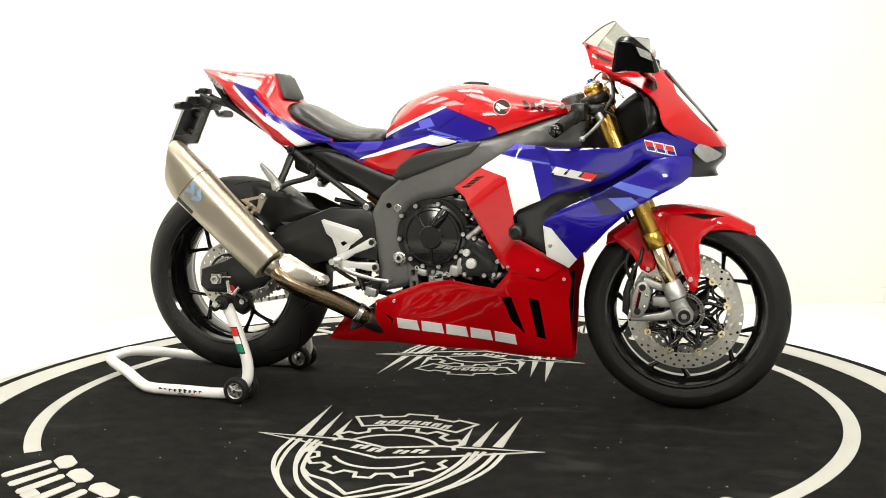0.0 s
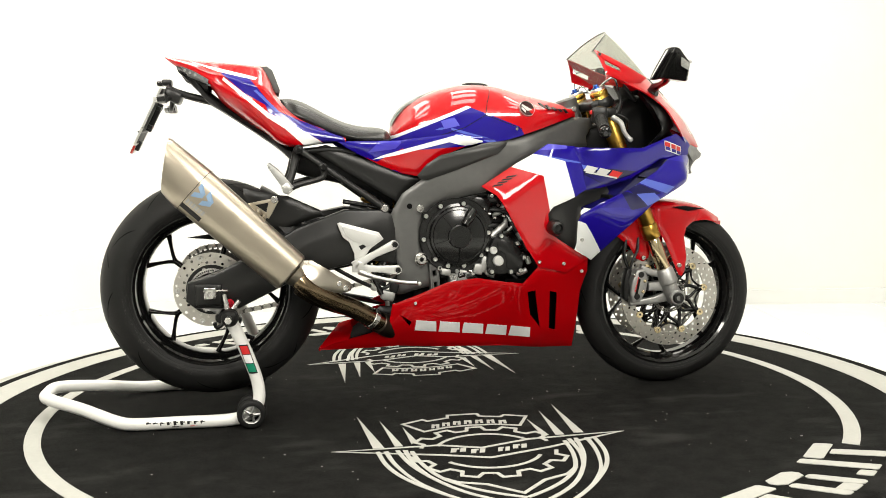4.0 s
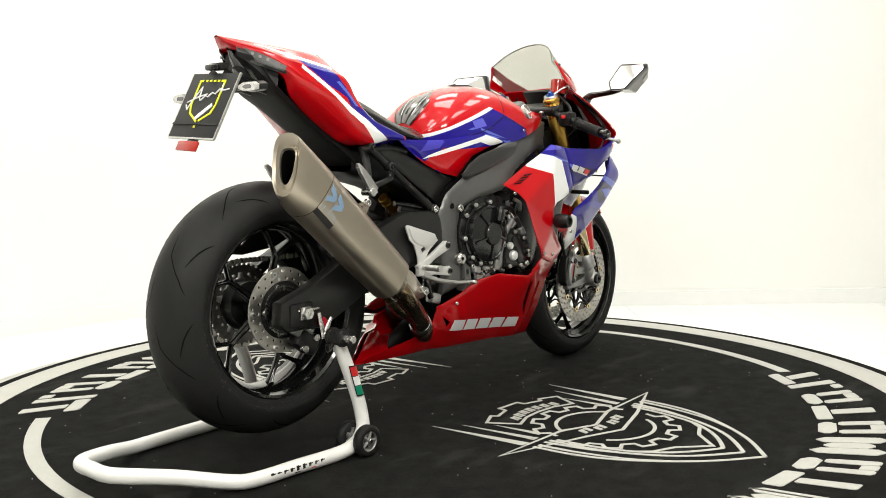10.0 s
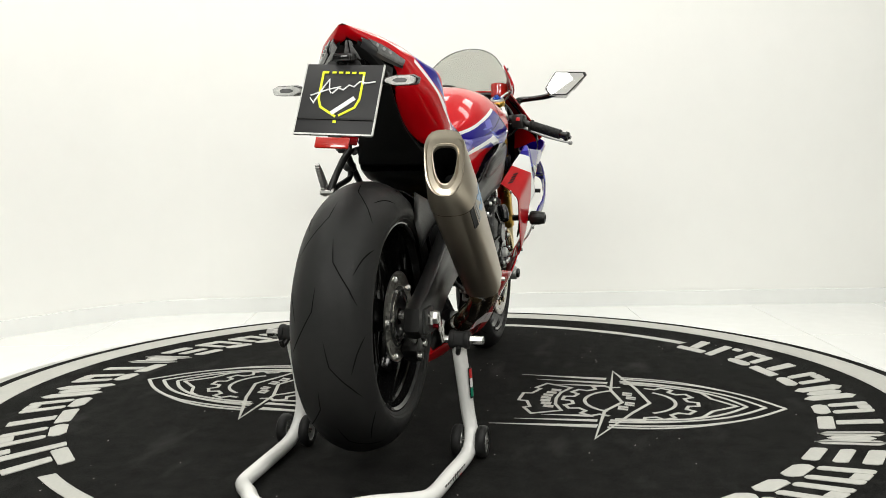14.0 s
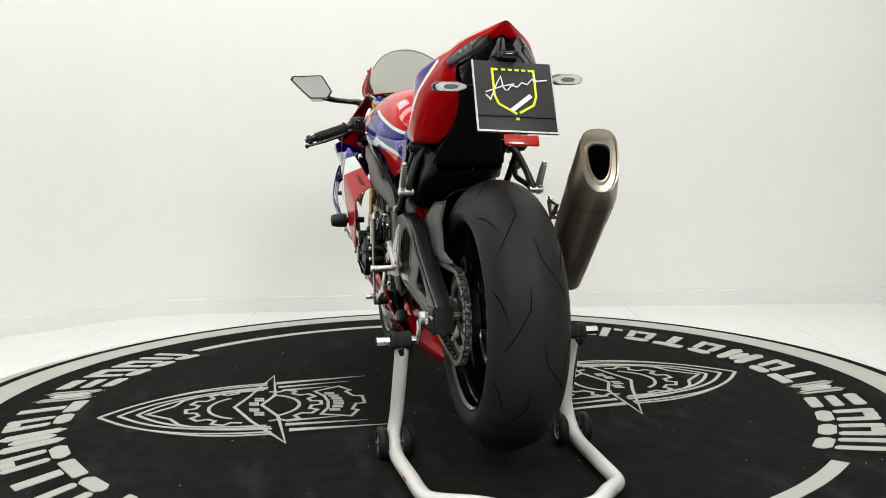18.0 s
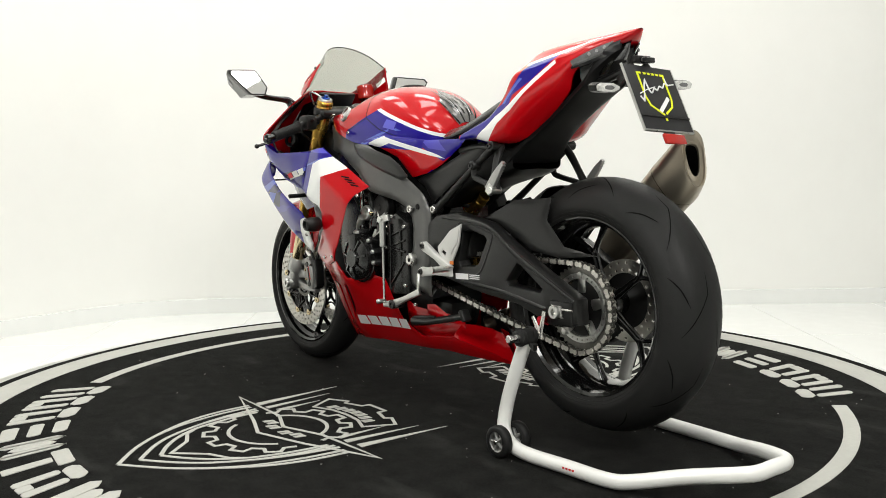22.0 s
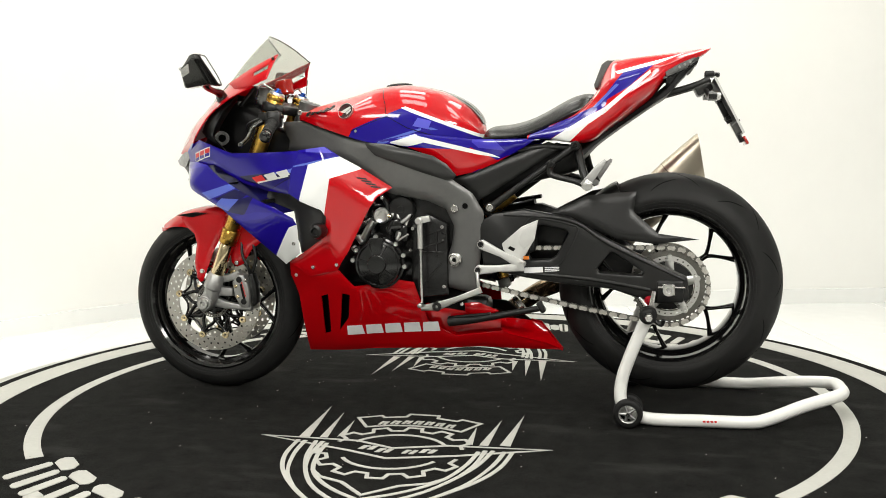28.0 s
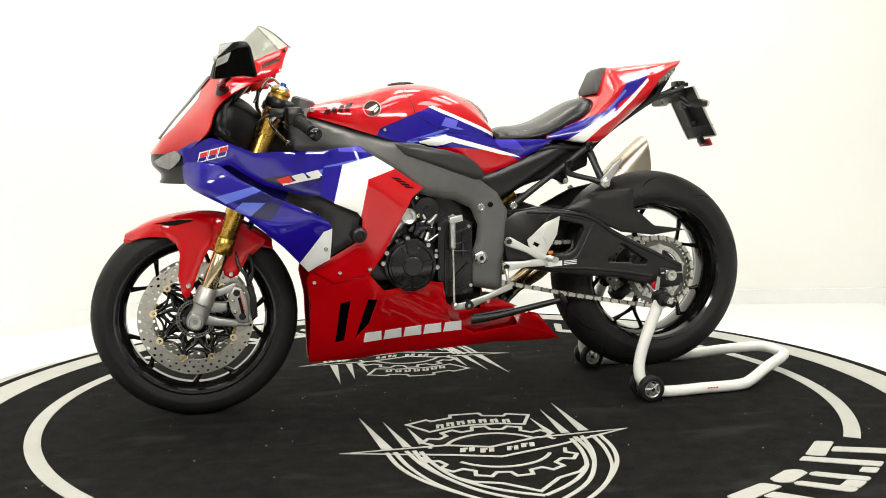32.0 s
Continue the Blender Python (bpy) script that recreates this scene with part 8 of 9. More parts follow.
for x, z, sx, sz, mat in ((-0.200, 0.405, 0.030, 0.060, black_gloss), (-0.185, 0.345, 0.040, 0.030, alloy_cast), (-0.225, 0.372, 0.022, 0.022, alloy), (-0.165, 0.372, 0.026, 0.040, black_matt)):
    bm = bmesh.new()
    box(bm, (sx, 0.030, sz), at(x, -0.142, z) @ pose(0, 0, 0, 0, 14, 0), 0.006)
    part("master_cylinder", bm, mat, bike, smooth=40)
rng = random.Random(23)
for k in range(26):
    x, z = rng.uniform(-0.035, 0.205), rng.uniform(0.392, 0.432)
    y = rng.uniform(0.150, 0.166)
    mat = (alloy, steel, black_gloss, alloy_cast, black_matt)[k % 5]
    if k % 2:
        bolt(x, -y - 0.004, z, rng.uniform(0.0045, 0.0075), mat if mat is not black_matt else steel, 0.005)
    else:
        a = rng.uniform(-0.8, 0.8)
        bm = rod(bmesh.new(), (x, -y, z), (x + 0.022 * math.cos(a), -y - 0.004, z + 0.022 * math.sin(a)), rng.uniform(0.0045, 0.008), seg=12, cap=0.3)
        part("engine_fitting", bm, mat, bike, smooth=40)

# frame bolts and pivots
for s in (-1, 1):
    bolt(-0.086, s * 0.166, 0.604, 0.012, label="bright frame bolt")
    m = at(-0.085, s * 0.166, 0.453) @ Matrix.Rotation(radians(-90 * s), 4, "X")
    bm = lathe(bmesh.new(), [(0.006, -0.004), (0.0065, 0.007), (0.014, 0.008), (0.0165, 0.005), (0.020, 0.003), (0.020, -0.01)], 24, m)
    part("pivot_bolt", bm, steel, bike, "steel swingarm pivot bolt", smooth=30)
    bm = lathe(bmesh.new(), [(0, 0.003), (0.008, 0.003), (0.009, 0.0), (0.009, -0.01)], 16, at(-0.117, s * 0.160, 0.612) @ Matrix.Rotation(radians(-90 * s), 4, "X"))
    part("frame_plug", bm, black_deep, bike)
    for x, z, f in ((0.120, 0.640, flank_y), (0.388, 0.505, blade_y), (0.262, 0.440, flank_y), (0.345, 0.430, flank_y), (-0.105, 0.320, belly_y), (0.415, 0.40, belly_y)):
        bolt(x, s * (f(x, z) + 0.0015), z, 0.0055, h=0.003)
    bolt(0.405, s * 0.122, 0.897, 0.008, h=0.004)
    bolt(0.205, s * 0.190, 0.836, 0.005, h=0.004)
    # crash bobbin
    m = at(0.299, s * 0.252, 0.545) @ Matrix.Rotation(radians(-90 * s), 4, "X")
    bm = lathe(bmesh.new(), [(0.010, -0.06), (0.010, 0.0), (0.020, 0.0), (0.0235, 0.006), (0.0235, 0.030), (0.019, 0.050), (0.012, 0.053), (0.010, 0.044), (0, 0.044)], 28, m)
    part("crash_bobbin", bm, black_matt, bike, "black crash protector", smooth=35)

# ---- rearsets ----
for s in (-1, 1):
    y = s * 0.172
    if s < 0:
        heel = [(-0.334, 0.567), (-0.325, 0.570), (-0.212, 0.538), (-0.198, 0.518), (-0.238, 0.490), (-0.262, 0.456), (-0.284, 0.452), (-0.286, 0.478), (-0.300, 0.512), (-0.318, 0.526)]
        cut = [(-0.272, 0.498), (-0.258, 0.504), (-0.250, 0.496), (-0.265, 0.487)]
    else:
        heel = [(-0.334, 0.573), (-0.324, 0.517), (-0.288, 0.455), (-0.258, 0.452), (-0.232, 0.486), (-0.228, 0.503), (-0.286, 0.553)]
        cut = [(-0.268, 0.488), (-0.252, 0.496), (-0.245, 0.489), (-0.261, 0.480)]
    rs = part("rearset", prism(bmesh.new(), heel, y - 0.003, y + 0.003, 0.002, [cut]), silver_paint, bike, "satin silver footrest heel guard", smooth=40)
    mid = prism(bmesh.new(), [(-0.328, 0.562), (-0.322, 0.525), (-0.292, 0.486), (-0.278, 0.508), (-0.288, 0.545)] if s > 0 else [(-0.322, 0.560), (-0.218, 0.531), (-0.208, 0.519), (-0.242, 0.497), (-0.292, 0.516), (-0.310, 0.532)], y + s * 0.003, y + s * 0.0055, 0.001)
    part("heel_face", mid, silver_paint, rs, smooth=40)
    bm = bmesh.new()
    x0 = -0.166 if s < 0 else -0.167
    beam(bm, [(x0 + 0.008, 0.505), (x0, 0.501), (-0.225, 0.474), (-0.290, 0.440)], [0.008, 0.0145, 0.0095, 0.013], y - (0.012 if s < 0 else 0.004), y + (0.004 if s < 0 else 0.012))
    beam(bm, [(-0.149, 0.425), (-0.158, 0.425), (-0.22, 0.430), (-0.292, 0.436)], [0.008, 0.0145, 0.0095, 0.013], y - (0.012 if s < 0 else 0.004), y + (0.004 if s < 0 else 0.012))
    part("footrest_hanger", bm, silver_paint, rs, "satin silver footrest hanger", smooth=40)
    for x, z in ((x0, 0.501), (-0.158, 0.425)):
        m = at(x, y + s * 0.012, z) @ Matrix.Rotation(radians(-90 * s), 4, "X")
        part("hanger_bolt", lathe(bmesh.new(), [(0, 0.001), (0.004, 0.001), (0.0045, 0.004), (0.008, 0.004), (0.0085, -0.002)], 16, m), black_matt, rs)
        part("bolt_washer", lathe(bmesh.new(), [(0.008, 0.001), (0.011, 0.001), (0.0115, -0.002)], 20, m), steel, rs)
    px = -0.272 if s < 0 else -0.292
    bm = bmesh.new()
    lathe(bm, [(0, 0.0), (0.008, 0.0), (0.009, 0.004)] + [q for k in range(6) for q in ((0.0092, 0.006 + k * 0.0088), (0.0092, 0.010 + k * 0.0088), (0.0080, 0.011 + k * 0.0088), (0.0080, 0.0145 + k * 0.0088))] + [(0.010, 0.060), (0.010, 0.064), (0, 0.064)], 14,
          at(px, y + s * 0.012, 0.447) @ Matrix.Rotation(radians(-90 * s), 4, "X"))
    part("footpeg", bm, alloy, rs, "knurled alloy footpeg", smooth=40)
    bm = bmesh.new()
    if s < 0:
        tube(bm, [(-0.275, y - 0.01, 0.425), (-0.22, y - 0.02, 0.405), (-0.15, y - 0.035, 0.392), (-0.10, y - 0.04, 0.388)], [0.009, 0.007, 0.006, 0.006], 10, 5)
        rod(bm, (-0.102, y - 0.02, 0.389), (-0.102, y - 0.065, 0.389), 0.006)
    else:
        beam(bm, [(0.012, 0.312), (-0.037, 0.317), (-0.10, 0.341), (-0.170, 0.369)], [0.008, 0.0125, 0.008, 0.009], 0.192, 0.203, 0.002)
        rod(bm, (-0.163, 0.197, 0.368), (-0.156, 0.190, 0.420), 0.005)
        rod(bm, (0.010, 0.195, 0.322), (0.010, 0.226, 0.322), 0.007)
    part("foot_lever", bm, alloy, rs, "polished foot lever", smooth=50)
part("shift_rod", rod(bmesh.new(), (0.008, 0.200, 0.325), (0.011, 0.200, 0.56), 0.0038), steel, bike, "bright shift rod")
part("shift_sensor", rod(bmesh.new(), (0.011, 0.200, 0.488), (0.011, 0.200, 0.568), 0.0095, seg=16), alloy, bike, "alloy quick-shift sensor")
bm = bmesh.new()
beam(bm, [(0.018, 0.570), (-0.02, 0.578)], [0.011, 0.009], 0.192, 0.204, 0.003)
rod(bm, (0.014, 0.188, 0.570), (0.014, 0.212, 0.570), 0.010)
part("shift_arm", bm, alloy, bike, smooth=40)
m = at(-0.037, 0.196, 0.317) @ Matrix.Rotation(radians(-90), 4, "X")
part("lever_pivot", lathe(bmesh.new(), [(0.004, 0.004), (0.005, 0.012), (0.012, 0.012), (0.014, 0.008), (0.014, -0.03)], 20, m), black_matt, bike)
bm = bmesh.new()
box(bm, (0.016, 0.003, 0.010), at(-0.300, 0.181, 0.463), 0.001, 1)
part("side_reflector", bm, orange_print, bike, "amber side reflector")
# side stand, folded
bm = tube(bmesh.new(), [(-0.060, 0.135, 0.262), (-0.13, 0.148, 0.270), (-0.25, 0.160, 0.295), (-0.338, 0.168, 0.314)], [0.016, 0.011, 0.010, 0.009], 12, 5)
ss = part("side_stand", bm, black_matt, bike, "black folded side stand", smooth=60)
bm = bmesh.new()
box(bm, (0.035, 0.03, 0.016), at(-0.342, 0.17, 0.318) @ pose(0, 0, 0, 0, -60, 0), 0.005)
part("stand_foot", bm, black_matt, ss)
bm = tube(bmesh.new(), [(-0.07, 0.14, 0.275), (-0.19, 0.158, 0.292)], 0.005, 8, 3)
part("stand_spring", bm, black_matt, ss)
bm = bmesh.new()
box(bm, (0.12, 0.10, 0.07), at(-0.11, 0.03, 0.29), 0.02)
part("suspension_link", bm, black_matt, bike)

# ---- decals: brand marks as plain shapes ----


tank_tris = []
for p in tank_ob.data.polygons:
    q = [tank_ob.data.vertices[k].co for k in p.vertices]
    if max(v.y for v in q) > 0.02:
        tank_tris += [(q[0], q[k], q[k + 1]) for k in range(1, len(q) - 1)]
tank_tris = np.array([[tuple(v) for v in t] for t in tank_tris])


def tank_y(x, z):
    """Half-width of the tank's skin at a place of its side."""
    a, b, c = tank_tris[:, 0], tank_tris[:, 1], tank_tris[:, 2]
    d = (b[:, 2] - c[:, 2]) * (a[:, 0] - c[:, 0]) + (c[:, 0] - b[:, 0]) * (a[:, 2] - c[:, 2])
    d = np.where(np.abs(d) < 1e-12, 1e-12, d)
    u = ((b[:, 2] - c[:, 2]) * (x - c[:, 0]) + (c[:, 0] - b[:, 0]) * (z - c[:, 2])) / d
    v = ((c[:, 2] - a[:, 2]) * (x - c[:, 0]) + (a[:, 0] - c[:, 0]) * (z - c[:, 2])) / d
    ok = (u > -1e-4) & (v > -1e-4) & (u + v < 1.0001)
    return float((u * a[:, 1] + v * b[:, 1] + (1 - u - v) * c[:, 1])[ok].max()) if ok.any() else 0.10


def decal(outline, depth, side, mat, lift=0.0012, label=""):
    return part("decal", panel(outline, lambda x, z: depth(x, z) + lift, side, step=0.02, thick=0.0008, roll=0.0), mat, bike, label, smooth=50)


for s in (-1, 1):
    # word block on the belly pan: five solid bars
    for k in range(5):
        x0 = (-0.104 + 0.0752 * k) if s < 0 else (-0.030 + 0.0610 * k)
        w = 0.068 if s < 0 else 0.055
        zb = (0.231 - 0.118 * (x0 + 0.09)) if s < 0 else (0.219 - 0.08 * (x0 - 0.12))
        h, sl = (0.034, -0.118) if s < 0 else (0.031, -0.08)
        decal([(x0, zb), (x0 + w, zb + sl * w), (x0 + w - 0.003, zb + sl * w + h), (x0 + 0.003, zb + h)], belly_y, s, white_print, 0.0014, "white printed bar")
    # small mark on the front fairing
    for k in range(3):
        x0, z0 = 0.652 + 0.0265 * k, 0.786 - 0.0065 * k
        decal([(x0 - 0.001, z0 - 0.019), (x0 + 0.0235, z0 - 0.0245), (x0 + 0.0155, z0 + 0.005), (x0 - 0.009, z0 + 0.0105)], body_y, s, white_print, 0.0012)
        decal([(x0 - 0.0035, z0 - 0.006), (x0 + 0.0165, z0 - 0.0105), (x0 + 0.0132, z0 + 0.0025), (x0 - 0.0067, z0 + 0.007)], body_y, s, red_print, 0.0022, "red printed mark")
        decal([(x0 + 0.0008, z0 - 0.0165), (x0 + 0.0205, z0 - 0.021), (x0 + 0.0175, z0 - 0.0112), (x0 - 0.0022, z0 - 0.0067)], body_y, s, blue_paint, 0.0022)
    for k in range(3):
        x0, z0 = 0.392 + 0.040 * k, 0.722 - 0.008 * k
        decal([(x0, z0 - 0.012), (x0 + 0.030, z0 - 0.020), (x0 + 0.046, z0 - 0.004), (x0 + 0.012, z0 + 0.004)], body_y, s, silver_paint if k < 2 else red_print, 0.0016)
    decal([(0.398, 0.704), (0.500, 0.684), (0.502, 0.689), (0.400, 0.709)], body_y, s, silver_paint, 0.0016)
    # round badge on the tank
    bx, bz = 0.238, 0.896
    M = at(bx, s * (tank_y(bx, bz) + 0.0005), bz) @ Matrix.Rotation(radians(-14 * s), 4, "Z") @ Matrix.Rotation(radians(-90 * s + 24 * s), 4, "X")
    bm = lathe(bmesh.new(), [(0.0232, 0.0), (0.0236, 0.003), (0.0250, 0.003), (0.0255, 0.0), (0.025, -0.006)], 32, M)
    part("badge_ring", bm, alloy, bike, "silver ring badge")
    bm = lathe(bmesh.new(), [(0, 0.0012), (0.0234, 0.0012), (0.0234, -0.006)], 32, M)
    part("badge_disc", bm, badge_dark, bike, "dark badge disc")
    bm = bmesh.new()
    for pts in ([(-0.017, -0.004 * s), (0.012, 0.014 * s), (0.017, 0.010 * s), (0.000, -0.008 * s)], [(0.004, -0.006 * s), (0.016, 0.006 * s), (0.019, 0.000 * s), (0.008, -0.014 * s)]):
        bm.faces.new([bm.verts.new(M @ Vector((-p[0], -p[1], 0.0022))) for p in pts])
    e = bmesh.ops.extrude_face_region(bm, geom=bm.faces[:])
    bmesh.ops.translate(bm, vec=(0, -s * 0.001, 0), verts=[g for g in e["geom"] if isinstance(g, bmesh.types.BMVert)])
    bmesh.ops.recalc_face_normals(bm, faces=bm.faces)
    part("badge_mark", bm, silver_paint, bike, "silver badge shape", smooth=0)
    # black strips on the tank nose, standing in for the shade of open slots
    for k in range(4):
        x0, z0, l = 0.288 + 0.0225 * k, 0.916 - 0.0065 * k, 1.0 - 0.14 * k
        part("tank_slot_strip", panel([(x0, z0), (x0 + 0.009, z0 + 0.002), (x0 + 0.009 + 0.020 * l, z0 - 0.021 * l), (x0 + 0.020 * l, z0 - 0.023 * l)], lambda x, z: tank_y(x, z) + 0.013, s, step=0.004, thick=0.002, roll=0), black_deep, bike, "black raised strip standing in for an open slot", smooth=50)
    # seams of the tank cover
    for pts in ([(0.141, 0.962), (0.120, 0.915), (0.112, 0.878), (0.05, 0.842), (-0.06, 0.808)], [(0.112, 0.878), (0.222, 0.836)]):
        bm = bmesh.new()
        P = []
        for a, b in zip(pts, pts[1:]):
            P += [(a[0] + (b[0] - a[0]) * k / 8, a[1] + (b[1] - a[1]) * k / 8) for k in range(8)]
        P.append(pts[-1])
        tube(bm, [(x, s * (tank_y(x, z) - 0.0004), z) for x, z in P], 0.0013, 6, 1)
        part("tank_seam", bm, black_deep, bike, smooth=60)
# tank pad and filler cap
PADS = ((-0.152, 0.858, 0.03), (-0.140, 0.883, 0.050), (-0.115, 0.911, 0.062), (-0.085, 0.931, 0.062), (-0.050, 0.9475, 0.056), (-0.010, 0.9615, 0.044))
def pad_z(u, z):
    return z - 0.003 * min(1, abs(u) / 0.6) - 0.007 * max(0.0, abs(u) - 0.6) / 0.4


bm = skin(bmesh.new(), [(x, [(w * u * m, pad_z(u, z) + 0.0018) for u in (-1.0, -0.8, -0.6, -0.3, 0.0, 0.3, 0.6, 0.8, 1.0)]) for (x, z, w), m in zip(PADS, (0.9, 0.86, 0.72, 0.80, 0.62, 0.35))], 4, 2, mirror=False)
part("tank_pad", bm, pad_film, bike, "glossy grey protective tank pad", smooth=60)
for k, u0 in enumerate((-0.95, -0.62, -0.40, -0.05, 0.22, 0.48, 0.80)):
    for i0, i1, mat, nm in ((k % 2, 3 + k % 3, black_gloss, "black slash on the tank pad"), (1, 2 + (k + 1) % 3, white_print, ""))[:1 + (k % 3 == 1)]:
        secs = []
        for i in range(i0, i1 + 1):
            x, z, w = PADS[min(i, 5)]
            t = (i - i0) / max(1, i1 - i0)
            h = (0.075 if mat is black_gloss else 0.016) * (1 - 0.75 * t)
            c = u0 + 0.10 * t + (0.0 if mat is black_gloss else 0.10)
            row = []
            for u in (c - h, c, c + h):
                row.append((w * u, pad_z(u, z) + (0.0030 if mat is black_gloss else 0.0036)))
            secs.append((x, row))
        bm = skin(bmesh.new(), secs, 4, 2, mirror=False)
        part("tank_pad", bm, mat, bike, nm, smooth=60)
bm = lathe(bmesh.new(), [(0, 0.006), (0.030, 0.006), (0.034, 0.003), (0.040, 0.003), (0.042, -0.004)], 36, at(0.12, 0, 0.978) @ pose(0, 0, 0, 0, 3, 0))
part("fuel_cap", bm, black_matt, bike, "black fuel cap", smooth=30)
bm = bmesh.new()
box(bm, (0.045, 0.012, 0.012), at(0.435, 0, 0.915), 0.004)
part("ignition_switch", bm, black_matt, bike)

for s in (-1, 1):
    for x, z in ((0.648, 0.426), (0.768, 0.398)):
        bolt(x, s * (guard_y(x, z) + 0.001), z, 0.007, h=0.004)
    # black decal in place of the mudguard's dark slot opening
    decal([(0.742, 0.586), (0.79, 0.588), (0.862, 0.578), (0.80, 0.572)], lambda x, z: 0.0885 - 0.10 * max(0.0, x - 0.80), s, black_deep, 0.0)

# ---- the paddock stand ----
stand = new("paddock_stand")
tagged(stand, "white tubular rear paddock stand lifting the rear wheel", "paddock stand")
LEG = [(-0.642, 0.220, 0.300), (-0.600, 0.222, 0.20), (-0.574, 0.226, 0.115), (-0.580, 0.236, 0.055), (-0.640, 0.239, 0.022), (-0.80, 0.231, 0.0195), (-0.920, 0.224, 0.0195), (-0.975, 0.203, 0.026), (-1.072, 0.143, 0.050), (-1.160, 0.090, 0.066), (-1.190, 0.053, 0.070)]
bm = tube(bmesh.new(), [(x, -y, z) for x, y, z in LEG] + [(-1.193, 0.0, 0.071)] + LEG[::-1], 0.0178, 18, 6)
part("tube_frame", bm, white_coat, stand, "white powder-coated bent steel tube", smooth=60)
for s in (-1, 1):
    for yw in (0.268, 0.205):
        wz = 0.041
        m = at(-0.594, s * yw, wz) @ Matrix.Rotation(radians(-90 * s), 4, "X")
        bm = lathe(bmesh.new(), [(0.026, -0.012), (0.034, -0.013), (0.040, -0.009), (0.041, 0.0), (0.040, 0.009), (0.034, 0.013), (0.026, 0.012)], 32, m, close=True)
        wh = part("castor", bm, rubber, stand, "black rubber stand wheel", smooth=50)
        bm = lathe(bmesh.new(), [(0.023, -0.008), (0.0275, -0.011), (0.0275, 0.011), (0.023, 0.008)], 28, m, close=True)
        for k in range(5):
            a = radians(72 * k)
            tube(bm, [m @ Vector((0.006 * math.cos(a), 0.006 * math.sin(a), 0.006)), m @ Vector((0.025 * math.cos(a), 0.025 * math.sin(a), 0.006))], [0.005, 0.0035], 8, 2)
        lathe(bm, [(0, 0.010), (0.006, 0.010), (0.008, 0.006), (0.008, -0.006)], 16, m)
        part("castor_rim", bm, alloy_cast, wh, "grey spoked wheel centre", smooth=40)
    part("castor_axle", rod(bmesh.new(), (-0.594, s * 0.195, 0.041), (-0.594, s * 0.284, 0.041), 0.006), steel, stand)
    # hook head: rubber block, steel pin and lifting fork
    bm = bmesh.new()
    box(bm, (0.036, 0.055, 0.040), at(-0.646, s * 0.225, 0.312) @ pose(0, 0, 0, 0, 14, 0), 0.009, 3)
    for k in (-1, 1):
        lathe(bm, [(0.012, -0.006), (0.022, -0.006), (0.024, 0), (0.022, 0.006), (0.012, 0.006)], 20, at(-0.646, s * 0.225 + k * 0.018, 0.312) @ Matrix.Rotation(radians(90), 4, "X"), close=True)
    part("hook_block", bm, rubber, stand, "black rubber clamp block", smooth=50)
    part("hook_pin", rod(bmesh.new(), (-0.648, s * 0.178, 0.312), (-0.648, s * 0.285, 0.312), 0.011, seg=6), steel, stand, "hexagonal steel pin", smooth=20)
    bm = tube(bmesh.new(), [(-0.655, s * 0.185, 0.305), (-0.655, s * 0.178, 0.335), (-0.662, s * 0.176, 0.372)], [0.008, 0.007, 0.006], 8, 4, flat=0.6)
    tube(bm, [(-0.655, s * 0.185, 0.305), (-0.636, s * 0.178, 0.332), (-0.620, s * 0.176, 0.352)], [0.008, 0.007, 0.006], 8, 4, flat=0.6)
    part("lifting_fork", bm, steel, stand, smooth=50)
    bm = tube(bmesh.new(), [(-0.665, s * 0.225, 0.295), (-0.682, s * 0.228, 0.285), (-0.688, s * 0.232, 0.300)], 0.006, 8, 4)
    part("hook_lever", bm, black_matt, stand, smooth=60)
# flag sticker on one upright, three bands wrapped round the tube
def leg_x(z):
    return -0.574 - 0.030 * (z - 0.115) / 0.095


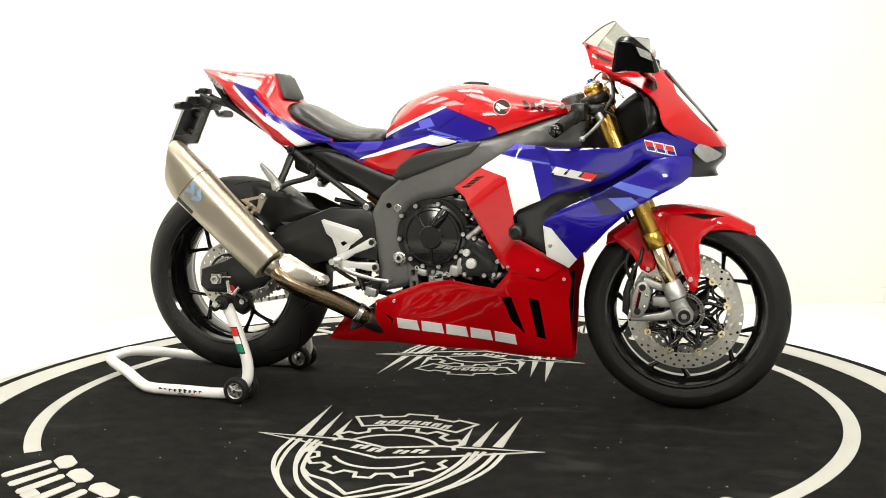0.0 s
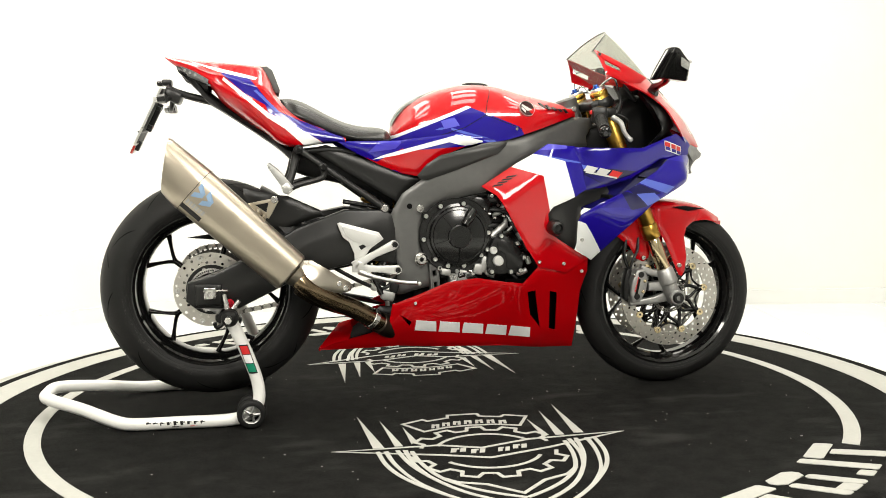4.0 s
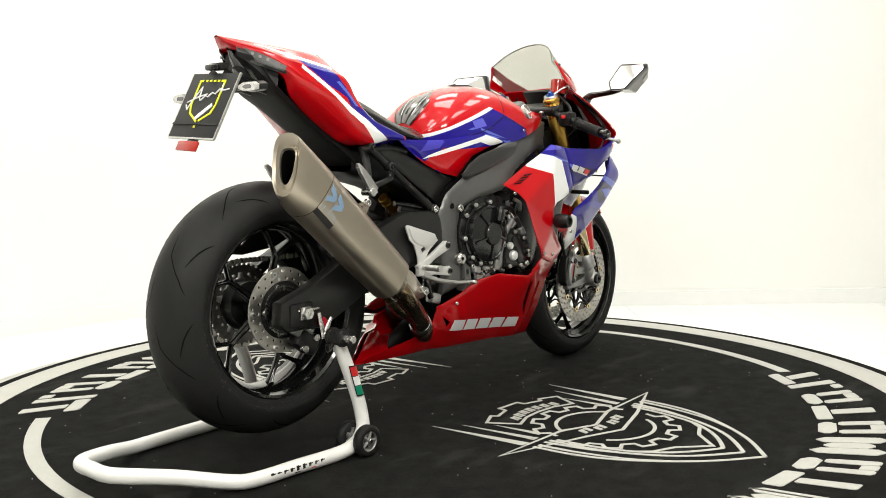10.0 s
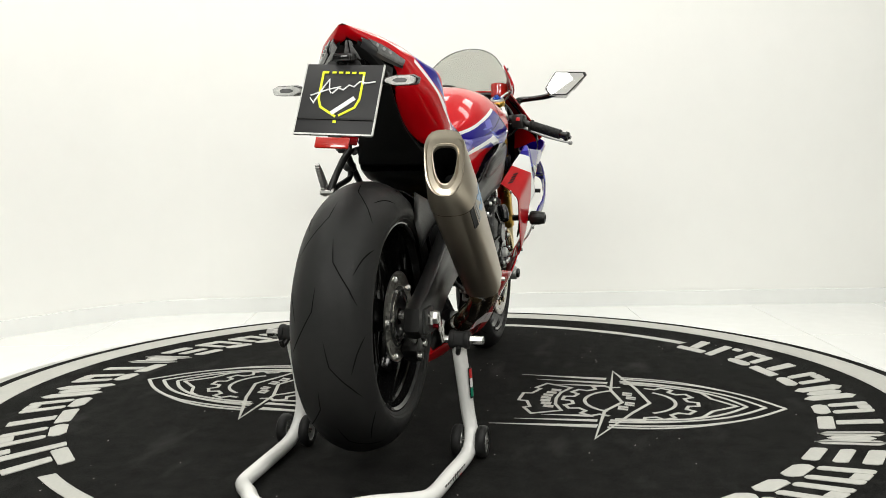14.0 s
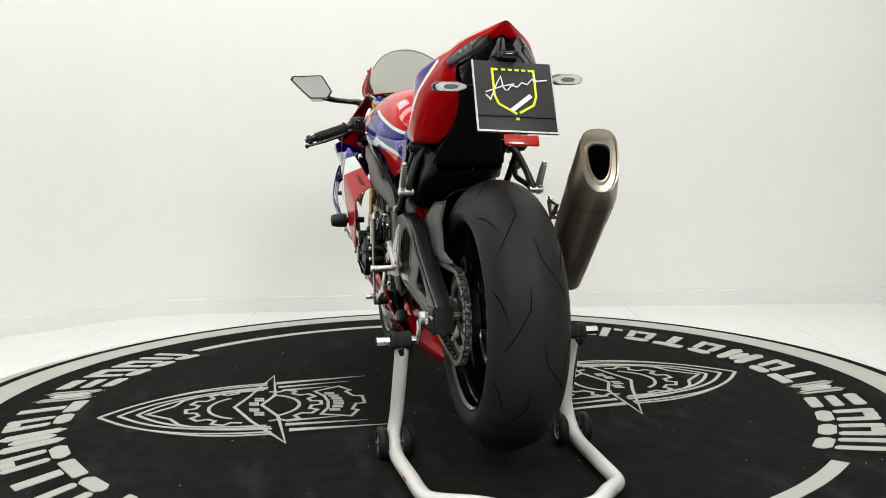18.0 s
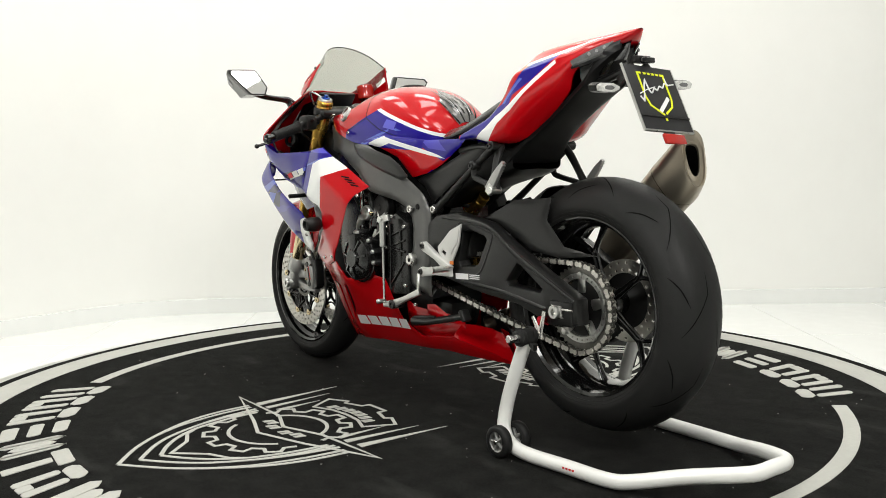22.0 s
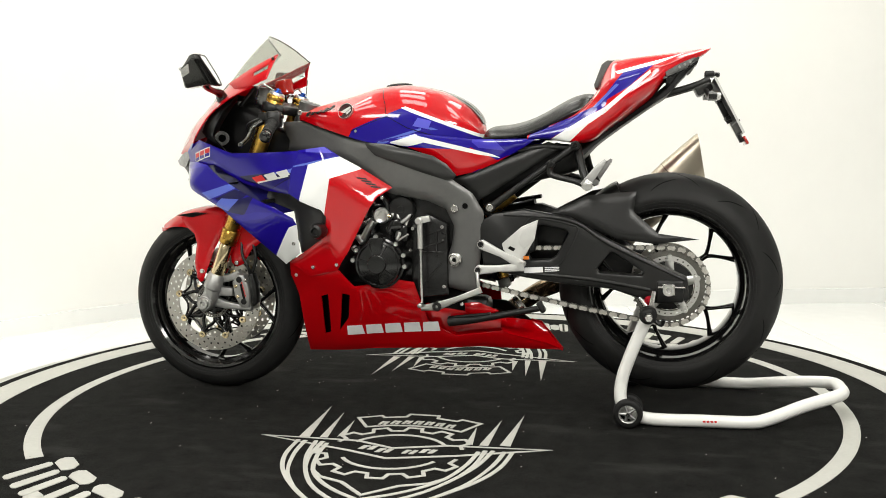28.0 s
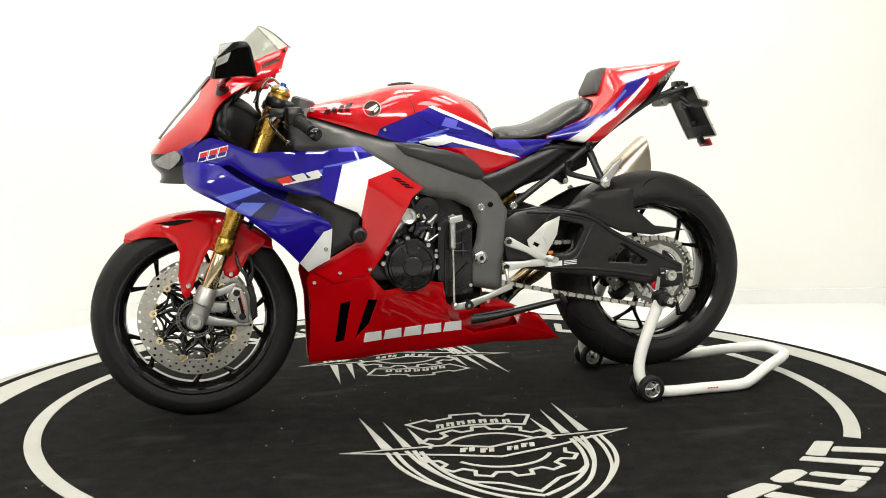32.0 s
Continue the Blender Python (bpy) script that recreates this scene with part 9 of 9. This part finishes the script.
for mat, z0, dz, spread, rad, nm, lab in ((black_print, 0.2355, 0.084, 40, 0.0186, "sticker_border", "black sticker border"), (red_print, 0.232, 0.024, 32, 0.0192, "flag_sticker", "red sticker band"),
                                          (white_print, 0.206, 0.024, 32, 0.0192, "flag_sticker", "white sticker band"), (green_print, 0.180, 0.024, 32, 0.0192, "flag_sticker", "green sticker band")):
    bm = bmesh.new()
    rings = []
    for z in (z0, z0 - dz / 2, z0 - dz):
        rings.append([bm.verts.new((leg_x(z) + rad * math.sin(radians(a * spread / 4)), -0.2245 - rad * math.cos(radians(a * spread / 4)), z)) for a in range(-4, 5)])
    for p, q in zip(rings, rings[1:]):
        for i in range(len(p) - 1):
            bm.faces.new((p[i], p[i + 1], q[i + 1], q[i]))
    bmesh.ops.recalc_face_normals(bm, faces=bm.faces)
    bmesh.ops.solidify(bm, geom=bm.faces[:], thickness=-0.001)
    part(nm, bm, mat, stand, lab, smooth=60)
# print on the lower tube, as plain bars
for s in (-1, 1):
    for k in range(9 if s < 0 else 4):
        x0 = (-0.88 + 0.0185 * k) if s < 0 else (-0.83 + 0.010 * k)
        bm = bmesh.new()
        hgt = (0.012 if k in (0, 4, 5) else 0.0085) if s < 0 else 0.005
        box(bm, (0.0075 if s < 0 else 0.006, 0.001, hgt), at(x0, s * (0.2484 + 0.05 * (x0 + 0.8)), 0.0225) @ pose(0, 0, 0, 0, 6 * s, 0))
        box(bm, (0.011 if s < 0 else 0.004, 0.001, hgt * 0.25), at(x0 + 0.003, s * (0.2487 + 0.05 * (x0 + 0.8)), 0.0225 + hgt * 0.2))
        part("printed_bar", bm, black_print if s < 0 else red_print, stand, smooth=0)
for k, mat in ((0, black_print), (1, red_print)):
    bm = bmesh.new()
    box(bm, (0.028, 0.001, 0.0022), at(-0.80 + 0.05 * k, -0.2470 - 0.0025 * k, 0.0125))
    part("printed_bar", bm, mat, stand, smooth=0)


def motions():
    """The turntable turns evenly and carries the motorcycle and its stand."""
    rows = [(t, -15.99 + 6.533 * t + 0.25 * math.cos(2 * math.pi * t / 16.5) * max(0.0, 1 - t / 24)) for t in range(0, 33, 2)]
    walk(table, [(t, pose(0, 0, 0, 0, 0, a)) for t, a in rows])
    walk(bike, [(t, pose(0, 0, 0, 0, 0, a) @ at(0, 0.011, 0)) for t, a in rows])
    walk(stand, [(t, pose(0, 0, 0, 0, 0, a) @ at(0, 0.011, 0)) for t, a in rows])


motions()
